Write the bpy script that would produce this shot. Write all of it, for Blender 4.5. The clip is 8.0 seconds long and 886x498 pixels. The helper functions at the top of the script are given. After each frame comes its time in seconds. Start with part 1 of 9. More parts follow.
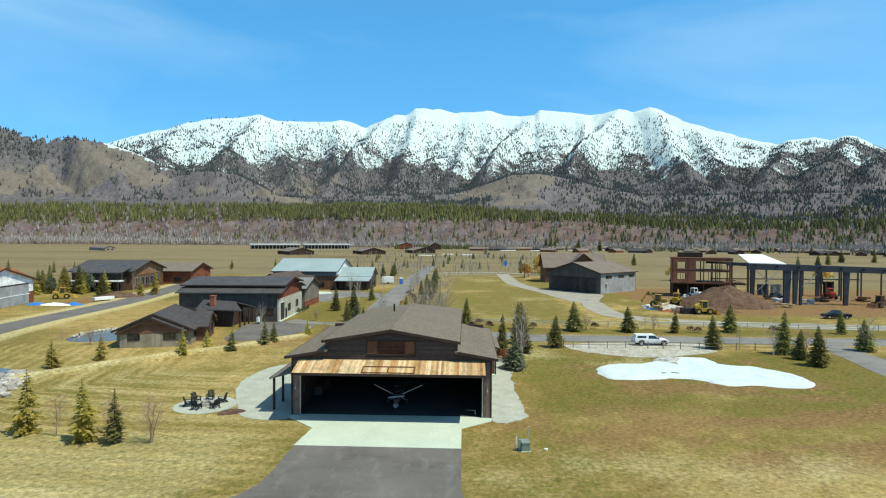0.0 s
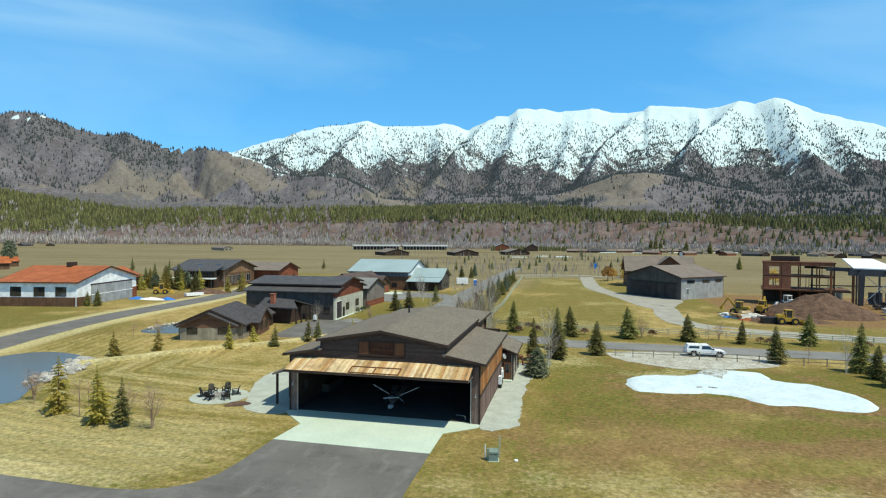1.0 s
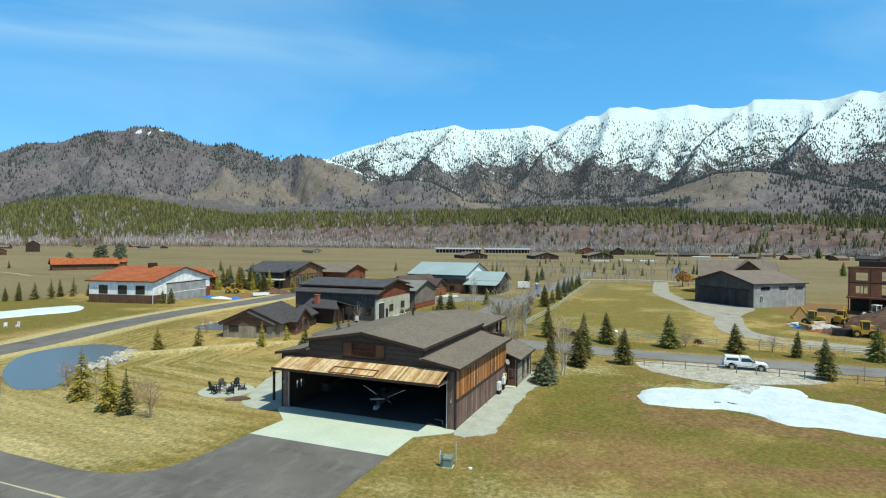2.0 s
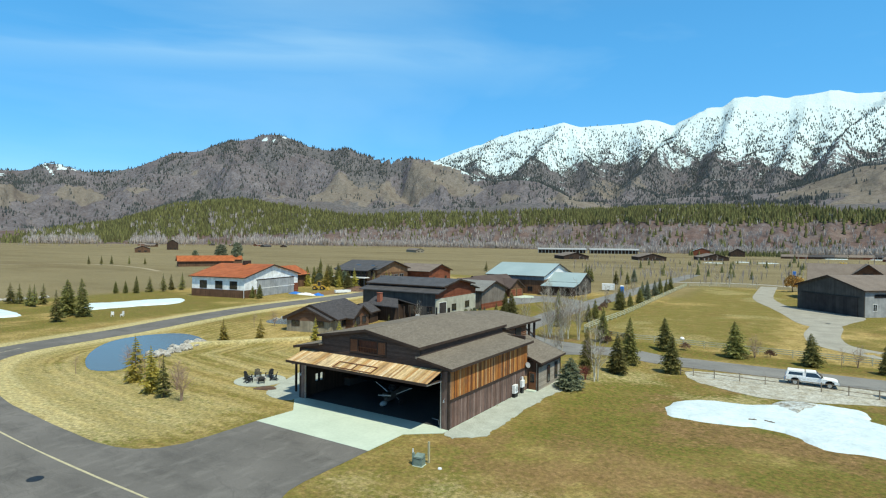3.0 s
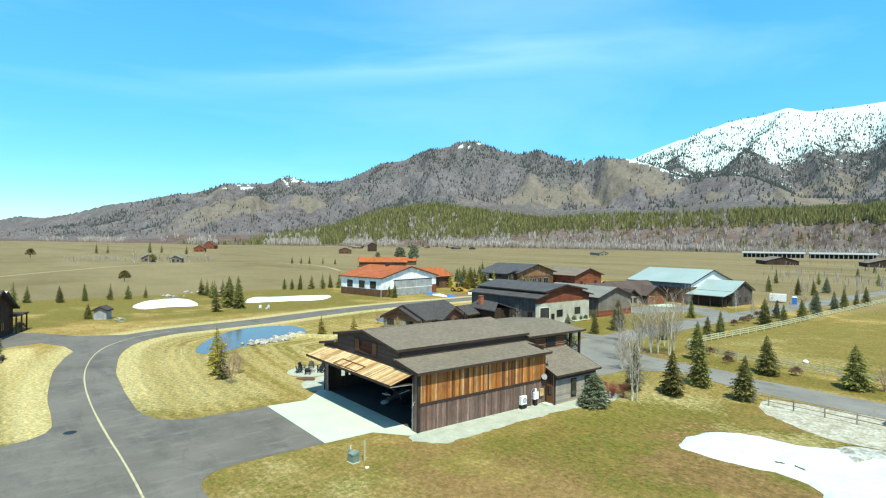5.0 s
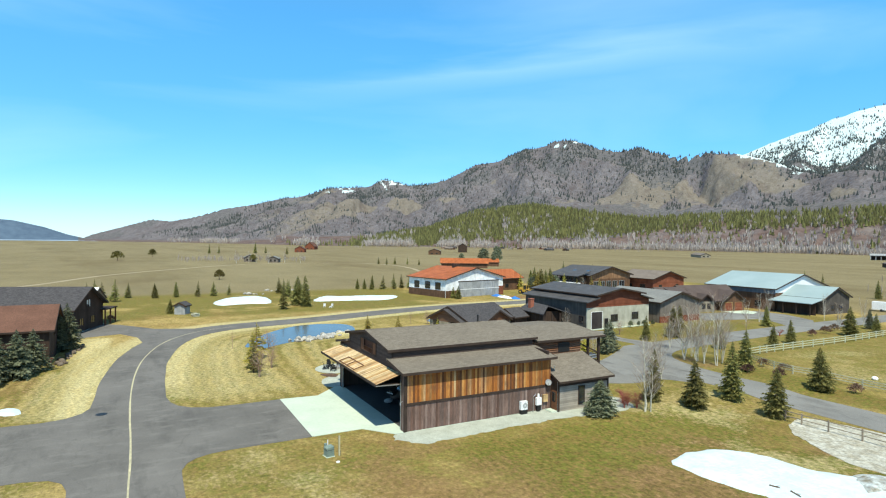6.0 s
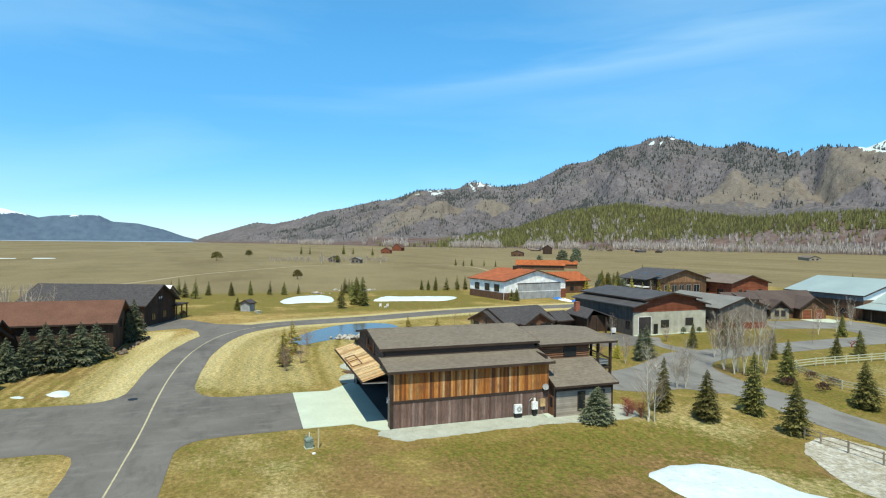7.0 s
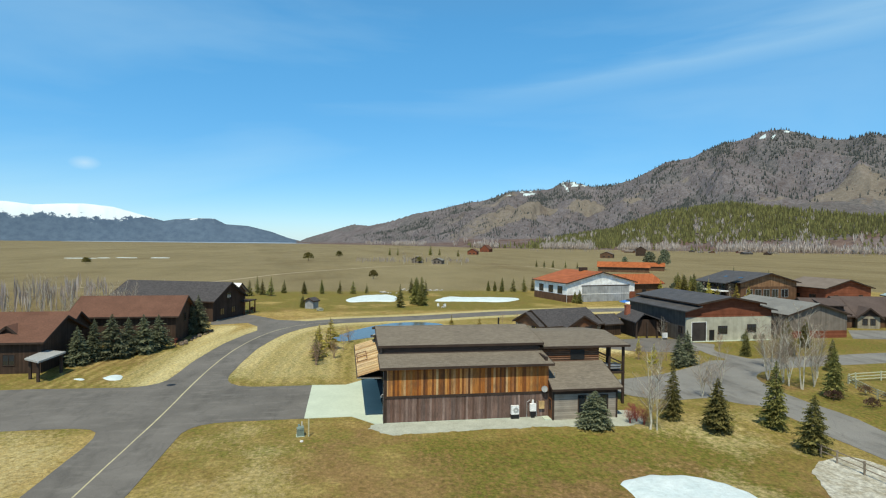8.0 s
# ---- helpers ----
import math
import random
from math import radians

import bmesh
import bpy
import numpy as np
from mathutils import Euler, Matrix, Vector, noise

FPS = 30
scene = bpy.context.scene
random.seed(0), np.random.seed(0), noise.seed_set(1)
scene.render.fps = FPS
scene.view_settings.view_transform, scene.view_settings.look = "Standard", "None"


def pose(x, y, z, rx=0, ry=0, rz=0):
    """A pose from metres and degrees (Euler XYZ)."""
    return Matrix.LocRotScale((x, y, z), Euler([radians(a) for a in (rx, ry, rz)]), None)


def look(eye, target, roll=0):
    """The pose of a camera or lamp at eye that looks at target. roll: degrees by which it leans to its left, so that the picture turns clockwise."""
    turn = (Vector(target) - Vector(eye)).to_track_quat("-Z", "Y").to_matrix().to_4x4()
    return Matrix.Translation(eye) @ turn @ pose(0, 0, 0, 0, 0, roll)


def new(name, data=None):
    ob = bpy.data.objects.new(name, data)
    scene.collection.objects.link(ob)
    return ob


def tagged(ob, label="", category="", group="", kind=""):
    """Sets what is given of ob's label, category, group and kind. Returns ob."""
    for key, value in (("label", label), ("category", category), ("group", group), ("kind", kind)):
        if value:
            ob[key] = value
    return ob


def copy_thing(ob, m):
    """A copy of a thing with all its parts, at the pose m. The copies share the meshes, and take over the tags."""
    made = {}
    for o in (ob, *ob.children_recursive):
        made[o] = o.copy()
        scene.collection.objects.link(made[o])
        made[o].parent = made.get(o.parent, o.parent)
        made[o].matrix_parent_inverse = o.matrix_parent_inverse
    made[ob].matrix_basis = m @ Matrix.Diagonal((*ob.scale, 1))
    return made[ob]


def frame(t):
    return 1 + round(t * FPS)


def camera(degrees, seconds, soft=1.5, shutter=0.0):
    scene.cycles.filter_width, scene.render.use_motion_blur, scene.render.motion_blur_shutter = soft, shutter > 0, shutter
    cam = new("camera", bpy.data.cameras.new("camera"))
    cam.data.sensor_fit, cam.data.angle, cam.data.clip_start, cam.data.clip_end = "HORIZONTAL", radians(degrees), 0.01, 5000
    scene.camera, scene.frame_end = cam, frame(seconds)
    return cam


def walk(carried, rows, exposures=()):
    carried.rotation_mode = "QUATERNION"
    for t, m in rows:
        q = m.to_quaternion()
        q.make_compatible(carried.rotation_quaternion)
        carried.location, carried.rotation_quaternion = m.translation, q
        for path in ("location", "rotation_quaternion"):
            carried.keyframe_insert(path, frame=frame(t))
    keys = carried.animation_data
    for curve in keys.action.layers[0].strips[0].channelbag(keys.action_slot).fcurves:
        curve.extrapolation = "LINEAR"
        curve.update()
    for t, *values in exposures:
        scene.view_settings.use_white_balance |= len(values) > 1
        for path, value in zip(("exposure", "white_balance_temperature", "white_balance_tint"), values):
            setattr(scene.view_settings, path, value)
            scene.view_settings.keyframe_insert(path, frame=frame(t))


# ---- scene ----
cam = camera(75.9, 8.0, 1.15)
PATH = [
    (0, (7.156, -54.741, 17.372), (7.077, -52.743, 17.335), 0.3),
    (0.5, (12.529, -53.86, 17.416), (12.269, -51.877, 17.38), 0.4),
    (1, (17.909, -52.695, 17.464), (17.471, -50.744, 17.43), 0.4),
    (1.5, (22.951, -51.28, 17.499), (22.375, -49.365, 17.466), 0.4),
    (1.7, (24.919, -50.561, 17.504), (24.284, -48.665, 17.475), 0.4),
    (2.8, (35.585, -45.711, 17.63), (34.572, -43.987, 17.602), 0.6),
    (3, (37.403, -44.693, 17.654), (36.329, -43.006, 17.625), 0.6),
    (3.5, (41.766, -41.743, 17.804), (40.553, -40.153, 17.775), 0.6),
    (4, (45.923, -38.535, 17.933), (44.583, -37.051, 17.905), 0.6),
    (4.5, (49.61, -34.895, 18.081), (48.147, -33.532, 18.053), 0.6),
    (5, (53.107, -31.042, 18.194), (51.531, -29.812, 18.166), 0.6),
    (5.2, (54.41, -29.399, 18.233), (52.791, -28.224, 18.205), 0.6),
    (6.5, (61.962, -18.224, 18.617), (60.131, -17.421, 18.59), 0.6),
    (7, (64.326, -13.688, 18.714), (62.437, -13.03, 18.688), 0.6),
    (7.5, (66.38, -8.894, 18.791), (64.445, -8.39, 18.765), 0.6),
    (8, (68.028, -4.085, 18.753), (66.057, -3.744, 18.728), 0.6),
]
EXPOSURES = [(0.0, 0.13, 6600, 0), (1.5, 0.06, 6500, 0), (3.0, 0.10, 6500, 0), (4.0, 0.38, 6500, -5), (5.0, 0.54, 6500, -6), (5.5, 0.47, 6500, -2), (6.5, 0.29, 6500, 2), (7.0, 0.20, 6650, 1), (8.0, -0.05, 6900, 3)]
walk(cam, [(t, look(e, g, r)) for t, e, g, r in PATH], EXPOSURES)

# ---- world and sun ----
SUN = Vector((0.531, -0.226, 1.0)).normalized()
STREAK, STREAK_MID = (-0.192, 0.217, -0.957), (-0.745, 0.603, 0.286)
world = bpy.data.worlds.new("sky")
scene.world = world
world.use_nodes = True
wn, wl = world.node_tree.nodes, world.node_tree.links
wn.clear()
sky = wn.new("ShaderNodeTexSky")
sky.sky_type, sky.sun_disc = "NISHITA", False
sky.sun_elevation, sky.sun_rotation = math.asin(SUN.z), math.atan2(SUN.x, SUN.y)
sky.altitude, sky.air_density, sky.dust_density, sky.ozone_density = 1500, 1.0, 0.6, 3.5
tc = wn.new("ShaderNodeTexCoord")
mp = wn.new("ShaderNodeMapping")
mp.inputs["Scale"].default_value = (1.5, 0.9, 5.0)
mp.inputs["Rotation"].default_value = (0.12, 0.16, 0.5)
wl.new(tc.outputs["Generated"], mp.inputs["Vector"])
cn = wn.new("ShaderNodeTexNoise")
cn.inputs["Scale"].default_value, cn.inputs["Detail"].default_value, cn.inputs["Distortion"].default_value = 1.1, 7, 0.5
wl.new(mp.outputs["Vector"], cn.inputs["Vector"])
cr = wn.new("ShaderNodeMapRange")
cr.inputs["From Min"].default_value, cr.inputs["From Max"].default_value = 0.48, 0.88
cr.inputs["To Max"].default_value = 0.32
wl.new(cn.outputs["Fac"], cr.inputs["Value"])
cm = wn.new("ShaderNodeMix")
cm.data_type = "RGBA"
cm.inputs["B"].default_value = (7.0, 9.0, 10.0, 1)
wl.new(cr.outputs["Result"], cm.inputs["Factor"])
hs = wn.new("ShaderNodeHueSaturation")
hs.inputs["Hue"].default_value = 0.5
sz = wn.new("ShaderNodeSeparateXYZ")
wl.new(tc.outputs["Generated"], sz.inputs[0])
wl.new(sky.outputs["Color"], hs.inputs["Color"])
for key, low_sky, high_sky in (("Saturation", 1.3, 0.65), ("Value", 1.6, 0.7)):
    climb = wn.new("ShaderNodeMapRange")
    climb.inputs["From Min"].default_value, climb.inputs["From Max"].default_value = 0.36, 0.8
    climb.inputs["To Min"].default_value, climb.inputs["To Max"].default_value = low_sky, high_sky
    wl.new(sz.outputs["Z"], climb.inputs["Value"])
    wl.new(climb.outputs["Result"], hs.inputs[key])
az_mix = wn.new("ShaderNodeMix")
az_mix.data_type = "RGBA"
zf = wn.new("ShaderNodeMapRange")
zf.inputs["From Min"].default_value, zf.inputs["From Max"].default_value = 0.3, 0.85
zf.inputs["To Min"].default_value, zf.inputs["To Max"].default_value = 0.5, 0.08
wl.new(sz.outputs["Z"], zf.inputs["Value"])
wl.new(zf.outputs["Result"], az_mix.inputs["Factor"])
az_mix.inputs["B"].default_value = (1.36, 4.7, 9.05, 1)
wl.new(hs.outputs["Color"], az_mix.inputs["A"])
wl.new(az_mix.outputs["Result"], cm.inputs["A"])
# one long thin cirrus streak across the north-western sky
lean = wn.new("ShaderNodeVectorMath")
lean.operation = "DOT_PRODUCT"
lean.inputs[1].default_value = STREAK
wl.new(tc.outputs["Generated"], lean.inputs[0])
fray = wn.new("ShaderNodeMath")
fray.operation = "MULTIPLY_ADD"
wl.new(cn.outputs["Fac"], fray.inputs[0])
fray.inputs[1].default_value = 0.22
fray.inputs[2].default_value = -0.11
fold = wn.new("ShaderNodeMath")
wl.new(lean.outputs["Value"], fold.inputs[0])
wl.new(fray.outputs[0], fold.inputs[1])
far_off = wn.new("ShaderNodeMath")
far_off.operation = "ABSOLUTE"
wl.new(fold.outputs[0], far_off.inputs[0])
wisp = wn.new("ShaderNodeMapRange")
wisp.inputs["From Min"].default_value, wisp.inputs["From Max"].default_value = 0.036, 0.0
wl.new(far_off.outputs[0], wisp.inputs["Value"])
along = wn.new("ShaderNodeVectorMath")
along.operation = "DISTANCE"
along.inputs[1].default_value = STREAK_MID
wl.new(tc.outputs["Generated"], along.inputs[0])
end = wn.new("ShaderNodeMapRange")
end.inputs["From Min"].default_value, end.inputs["From Max"].default_value = 0.55, 0.1
end.inputs["To Max"].default_value = 0.2
wl.new(along.outputs["Value"], end.inputs["Value"])
both = wn.new("ShaderNodeMath")
both.operation = "MULTIPLY"
wl.new(wisp.outputs["Result"], both.inputs[0])
wl.new(end.outputs["Result"], both.inputs[1])
streak_mix = wn.new("ShaderNodeMix")
streak_mix.data_type = "RGBA"
streak_mix.inputs["B"].default_value = (7.0, 9.0, 10.0, 1)
wl.new(both.outputs[0], streak_mix.inputs["Factor"])
wl.new(cm.outputs["Result"], streak_mix.inputs["A"])
puff = wn.new("ShaderNodeVectorMath")
puff.operation = "DISTANCE"
puff.inputs[1].default_value = (-0.9185, -0.3794, 0.2232)
squash = wn.new("ShaderNodeMapping")
squash.inputs["Scale"].default_value = (1, 1, 2)
wl.new(tc.outputs["Generated"], squash.inputs["Vector"])
wl.new(squash.outputs["Vector"], puff.inputs[0])
pr = wn.new("ShaderNodeMapRange")
pr.inputs["From Min"].default_value, pr.inputs["From Max"].default_value = 0.022, 0.0
pr.inputs["To Max"].default_value = 0.45
wl.new(puff.outputs["Value"], pr.inputs["Value"])
pm = wn.new("ShaderNodeMix")
pm.data_type = "RGBA"
pm.inputs["B"].default_value = (7.0, 8.5, 10.0, 1)
wl.new(pr.outputs["Result"], pm.inputs["Factor"])
wl.new(streak_mix.outputs["Result"], pm.inputs["A"])
bg = wn.new("ShaderNodeBackground")
bg.inputs["Strength"].default_value = 0.11
wl.new(pm.outputs["Result"], bg.inputs["Color"])
wo = wn.new("ShaderNodeOutputWorld")
wl.new(bg.outputs["Background"], wo.inputs["Surface"])

sun_data = bpy.data.lights.new("sun", "SUN")
sun_data.energy, sun_data.angle, sun_data.color = 4.5, radians(0.53), (1.0, 0.93, 0.79)
sun_lamp = new("sun", sun_data)
sun_lamp.matrix_world = Matrix.Translation((0, 0, 200)) @ SUN.to_track_quat("Z", "Y").to_matrix().to_4x4()


# ---- material helpers ----
def node_mat(name):
    m = bpy.data.materials.new(name)
    m.use_nodes = True
    n, l = m.node_tree.nodes, m.node_tree.links
    return m, n, l, n["Principled BSDF"]


def world_noise(n, l, scale, detail=4, stretch=None, rough=0.55, coords="Position"):
    """A noise texture in metres (scale: features per metre)."""
    if coords == "Position":
        src = n.new("ShaderNodeNewGeometry").outputs["Position"]
    else:
        src = n.new("ShaderNodeTexCoord").outputs["Object"]
    if stretch:
        m = n.new("ShaderNodeMapping")
        m.inputs["Scale"].default_value = stretch
        l.new(src, m.inputs["Vector"])
        src = m.outputs["Vector"]
    t = n.new("ShaderNodeTexNoise")
    t.inputs["Scale"].default_value, t.inputs["Detail"].default_value = scale, detail
    t.inputs["Roughness"].default_value = rough
    l.new(src, t.inputs["Vector"])
    return t.outputs["Fac"]


def span(n, l, value, lo, hi, a=0.0, b=1.0):
    r = n.new("ShaderNodeMapRange")
    r.inputs["From Min"].default_value, r.inputs["From Max"].default_value = lo, hi
    r.inputs["To Min"].default_value, r.inputs["To Max"].default_value = a, b
    l.new(value, r.inputs["Value"])
    return r.outputs["Result"]


def blend(n, l, fac, a, b, kind="MIX"):
    m = n.new("ShaderNodeMix")
    m.data_type, m.blend_type = "RGBA", kind
    for key, v in (("Factor", fac), ("A", a), ("B", b)):
        if isinstance(v, (tuple, float, int)):
            if key == "Factor":
                m.inputs[0].default_value = v
            else:
                m.inputs[6 if key == "A" else 7].default_value = (*v, 1)
        else:
            l.new(v, m.inputs[{"Factor": 0, "A": 6, "B": 7}[key]])
    return m.outputs[2]


def bumped(n, l, bsdf, height, strength, distance):
    b = n.new("ShaderNodeBump")
    b.inputs["Strength"].default_value, b.inputs["Distance"].default_value = strength, distance
    l.new(height, b.inputs["Height"])
    l.new(b.outputs["Normal"], bsdf.inputs["Normal"])


def surface(name, c1, c2, coarse=0.5, fine=8.0, rough=0.85, bump=0.3, depth=0.02, metal=0.0, stretch=None, vary=0.0, coords="Position", spec=0.3, spread=0.26):
    """Two colours mixed at two scales, with fine relief; vary: brightness spread from object to object."""
    m, n, l, p = node_mat(name)
    big = world_noise(n, l, coarse, 5, stretch, coords=coords)
    small = world_noise(n, l, fine, 6, stretch, 0.65, coords)
    col = blend(n, l, span(n, l, big, 0.32, 0.68), c1, c2)
    col = blend(n, l, 1.0, col, blend(n, l, span(n, l, small, 0.3, 0.7), (1 - spread,) * 3, (1 + spread,) * 3), "MULTIPLY")
    if vary:
        r = n.new("ShaderNodeObjectInfo").outputs["Random"]
        tone = span(n, l, r, 0, 1, 1 - vary, 1 + vary)
        c = n.new("ShaderNodeCombineColor")
        for i in range(3):
            l.new(tone, c.inputs[i])
        col = blend(n, l, 1.0, col, c.outputs[0], "MULTIPLY")
    l.new(col, p.inputs["Base Color"])
    p.inputs["Roughness"].default_value, p.inputs["Metallic"].default_value = rough, metal
    p.inputs["Specular IOR Level"].default_value = spec
    if bump:
        bumped(n, l, p, small, bump, depth)
    return m


def boards(name, colours, fine=10.0, rough=0.85, stretch=(1, 1, 0.15), spec=0.2):
    """Wood whose tone changes from one board (object) to the next."""
    m, n, l, p = node_mat(name)
    ramp = n.new("ShaderNodeValToRGB")
    e = ramp.color_ramp.elements
    while len(e) < len(colours):
        e.new(0.5)
    for i, c in enumerate(colours):
        e[i].position, e[i].color = i / (len(colours) - 1), (*c, 1)
    l.new(n.new("ShaderNodeObjectInfo").outputs["Random"], ramp.inputs["Fac"])
    grain = world_noise(n, l, fine, 6, stretch, 0.7)
    stain = world_noise(n, l, 0.8, 4)
    col = blend(n, l, 1.0, ramp.outputs["Color"], blend(n, l, span(n, l, grain, 0.3, 0.7), (0.6, 0.6, 0.6), (1.3, 1.28, 1.25)), "MULTIPLY")
    col = blend(n, l, span(n, l, stain, 0.45, 0.75, 0, 0.5), col, (0.07, 0.05, 0.04))
    l.new(col, p.inputs["Base Color"])
    p.inputs["Roughness"].default_value, p.inputs["Specular IOR Level"].default_value = rough, spec
    bumped(n, l, p, grain, 0.4, 0.01)
    return m


def siding(name, c1, c2, pitch, axis, rough=0.8, groove=0.5, stretch=None):
    """Boards seen from afar: fine joints every pitch metres along the axis, tones that change from board to board."""
    m, n, l, p = node_mat(name)
    pos = n.new("ShaderNodeTexCoord").outputs["Object"]
    sep = n.new("ShaderNodeSeparateXYZ")
    l.new(pos, sep.inputs[0])
    if axis == "H":
        u = sep.outputs["Z"]
    else:
        a = n.new("ShaderNodeMath")
        l.new(sep.outputs["X"], a.inputs[0])
        l.new(sep.outputs["Y"], a.inputs[1])
        u = a.outputs[0]
    d = n.new("ShaderNodeMath")
    d.operation = "DIVIDE"
    d.inputs[1].default_value = pitch
    l.new(u, d.inputs[0])
    fl = n.new("ShaderNodeMath")
    fl.operation = "FLOOR"
    l.new(d.outputs[0], fl.inputs[0])
    fr = n.new("ShaderNodeMath")
    fr.operation = "FRACT"
    l.new(d.outputs[0], fr.inputs[0])
    wn_ = n.new("ShaderNodeTexWhiteNoise")
    wn_.noise_dimensions = "1D"
    l.new(fl.outputs[0], wn_.inputs["W"])
    col = blend(n, l, wn_.outputs["Value"], c1, c2)
    big = world_noise(n, l, 0.6, 5)
    col = blend(n, l, 1.0, col, blend(n, l, span(n, l, big, 0.3, 0.7), (0.75, 0.75, 0.75), (1.2, 1.2, 1.2)), "MULTIPLY")
    edge = span(n, l, fr.outputs[0], 0.0, 0.14)
    col = blend(n, l, edge, blend(n, l, groove, col, (0.02, 0.018, 0.015)), col)
    l.new(col, p.inputs["Base Color"])
    p.inputs["Roughness"].default_value, p.inputs["Specular IOR Level"].default_value = rough, 0.12
    bumped(n, l, p, edge, 0.5, 0.02)
    return m


def shingled(name, c1, c2):
    """Courses of asphalt tabs, each with a tone of its own, along the roof."""
    m, n, l, p = node_mat(name)
    sep = n.new("ShaderNodeSeparateXYZ")
    l.new(n.new("ShaderNodeTexCoord").outputs["Object"], sep.inputs[0])
    com = n.new("ShaderNodeCombineXYZ")
    l.new(sep.outputs["Y"], com.inputs[0])
    l.new(sep.outputs["X"], com.inputs[1])
    b = n.new("ShaderNodeTexBrick")
    l.new(com.outputs[0], b.inputs["Vector"])
    b.inputs["Scale"].default_value, b.inputs["Brick Width"].default_value, b.inputs["Row Height"].default_value = 1.0, 0.42, 0.16
    b.inputs["Mortar Size"].default_value, b.inputs["Bias"].default_value = 0.008, 0.0
    b.inputs["Color1"].default_value, b.inputs["Color2"].default_value = (*c1, 1), (*c2, 1)
    b.inputs["Mortar"].default_value = (*[v * 0.8 for v in c1], 1)
    big = world_noise(n, l, 0.5, 5, None, 0.65)
    grit = world_noise(n, l, 7.0, 5, None, 0.7)
    col = blend(n, l, 1.0, b.outputs["Color"], blend(n, l, span(n, l, big, 0.3, 0.7), (0.91, 0.91, 0.91), (1.08, 1.08, 1.07)), "MULTIPLY")
    col = blend(n, l, 1.0, col, blend(n, l, span(n, l, grit, 0.3, 0.7), (0.84, 0.84, 0.84), (1.16, 1.16, 1.16)), "MULTIPLY")
    l.new(col, p.inputs["Base Color"])
    p.inputs["Roughness"].default_value, p.inputs["Specular IOR Level"].default_value = 0.95, 0.1
    bumped(n, l, p, b.outputs["Fac"], 0.4, 0.01)
    return m


# ---- materials ----
M = {}
M["planks_tan"] = boards("weathered tan planks", [(0.40, 0.22, 0.085), (0.60, 0.43, 0.22), (0.72, 0.60, 0.40), (0.48, 0.27, 0.11), (0.66, 0.52, 0.31), (0.30, 0.18, 0.085), (0.55, 0.35, 0.16), (0.44, 0.30, 0.13), (0.70, 0.55, 0.34)], stretch=(1, 0.2, 0.2))
M["planks_orange"] = boards("warm cedar planks", [(0.36, 0.125, 0.028), (0.50, 0.21, 0.055), (0.20, 0.07, 0.022), (0.46, 0.18, 0.045), (0.56, 0.30, 0.105), (0.11, 0.045, 0.022), (0.40, 0.145, 0.035), (0.62, 0.43, 0.23), (0.28, 0.09, 0.024), (0.15, 0.06, 0.026), (0.47, 0.20, 0.055)])
M["planks_purple"] = boards("aged brown planks", [(0.16, 0.092, 0.072), (0.24, 0.165, 0.142), (0.105, 0.06, 0.047), (0.30, 0.22, 0.195), (0.175, 0.105, 0.085), (0.135, 0.097, 0.087), (0.21, 0.13, 0.108)])
M["siding_dark"] = boards("dark brown siding", [(0.078, 0.056, 0.048), (0.10, 0.073, 0.062), (0.066, 0.047, 0.04), (0.118, 0.088, 0.075)], stretch=(0.15, 0.15, 1))
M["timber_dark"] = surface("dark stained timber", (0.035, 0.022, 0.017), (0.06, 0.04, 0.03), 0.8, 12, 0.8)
M["timber_rust"] = surface("rust brown timber", (0.13, 0.055, 0.028), (0.19, 0.085, 0.042), 0.8, 12, 0.8)
M["shingles"] = shingled("brown grey asphalt shingles", (0.155, 0.134, 0.110), (0.212, 0.184, 0.152))
M["shingles_dark"] = shingled("charcoal shingles", (0.058, 0.055, 0.06), (0.09, 0.085, 0.09))
M["concrete"] = surface("pale concrete", (0.46, 0.53, 0.44), (0.54, 0.61, 0.51), 0.25, 3.0, 0.9, 0.05, 0.004, spread=0.06)
M["verge"] = surface("stony verge", (0.30, 0.275, 0.21), (0.48, 0.475, 0.425), 0.9, 3.0, 0.95, 0.8, 0.05, spread=0.45)
M["roof_umber"] = surface("umber roof", (0.075, 0.055, 0.05), (0.10, 0.075, 0.068), 0.4, 5, 0.9, 0.3)
M["roof_grey"] = surface("grey roof", (0.17, 0.17, 0.165), (0.22, 0.22, 0.21), 0.4, 5, 0.9, 0.3)
M["lane"] = surface("pale grey lane", (0.275, 0.26, 0.22), (0.36, 0.342, 0.29), 0.3, 6.0, 0.95, 0.3, 0.01)
M["gravel"] = surface("pale grey gravel", (0.335, 0.355, 0.305), (0.425, 0.45, 0.395), 0.7, 9.0, 0.95, 0.5, 0.03)
M["dark_inside"] = surface("dark hangar lining", (0.03, 0.028, 0.026), (0.05, 0.046, 0.042), 0.5, 5, 0.9)
# concrete colour taken near black, deepening the shade inside the open hangar
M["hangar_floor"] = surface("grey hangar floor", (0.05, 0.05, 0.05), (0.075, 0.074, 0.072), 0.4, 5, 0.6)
M["white_paint"] = surface("white paint", (0.74, 0.75, 0.75), (0.8, 0.8, 0.8), 0.6, 8, 0.5, 0.05)
M["white_wall"] = siding("bright white metal wall", (0.82, 0.83, 0.83), (0.86, 0.87, 0.87), 0.5, "V", groove=0.06)
M["grey_paint"] = surface("grey paint", (0.33, 0.34, 0.34), (0.4, 0.41, 0.41), 0.6, 8, 0.5, 0.05)
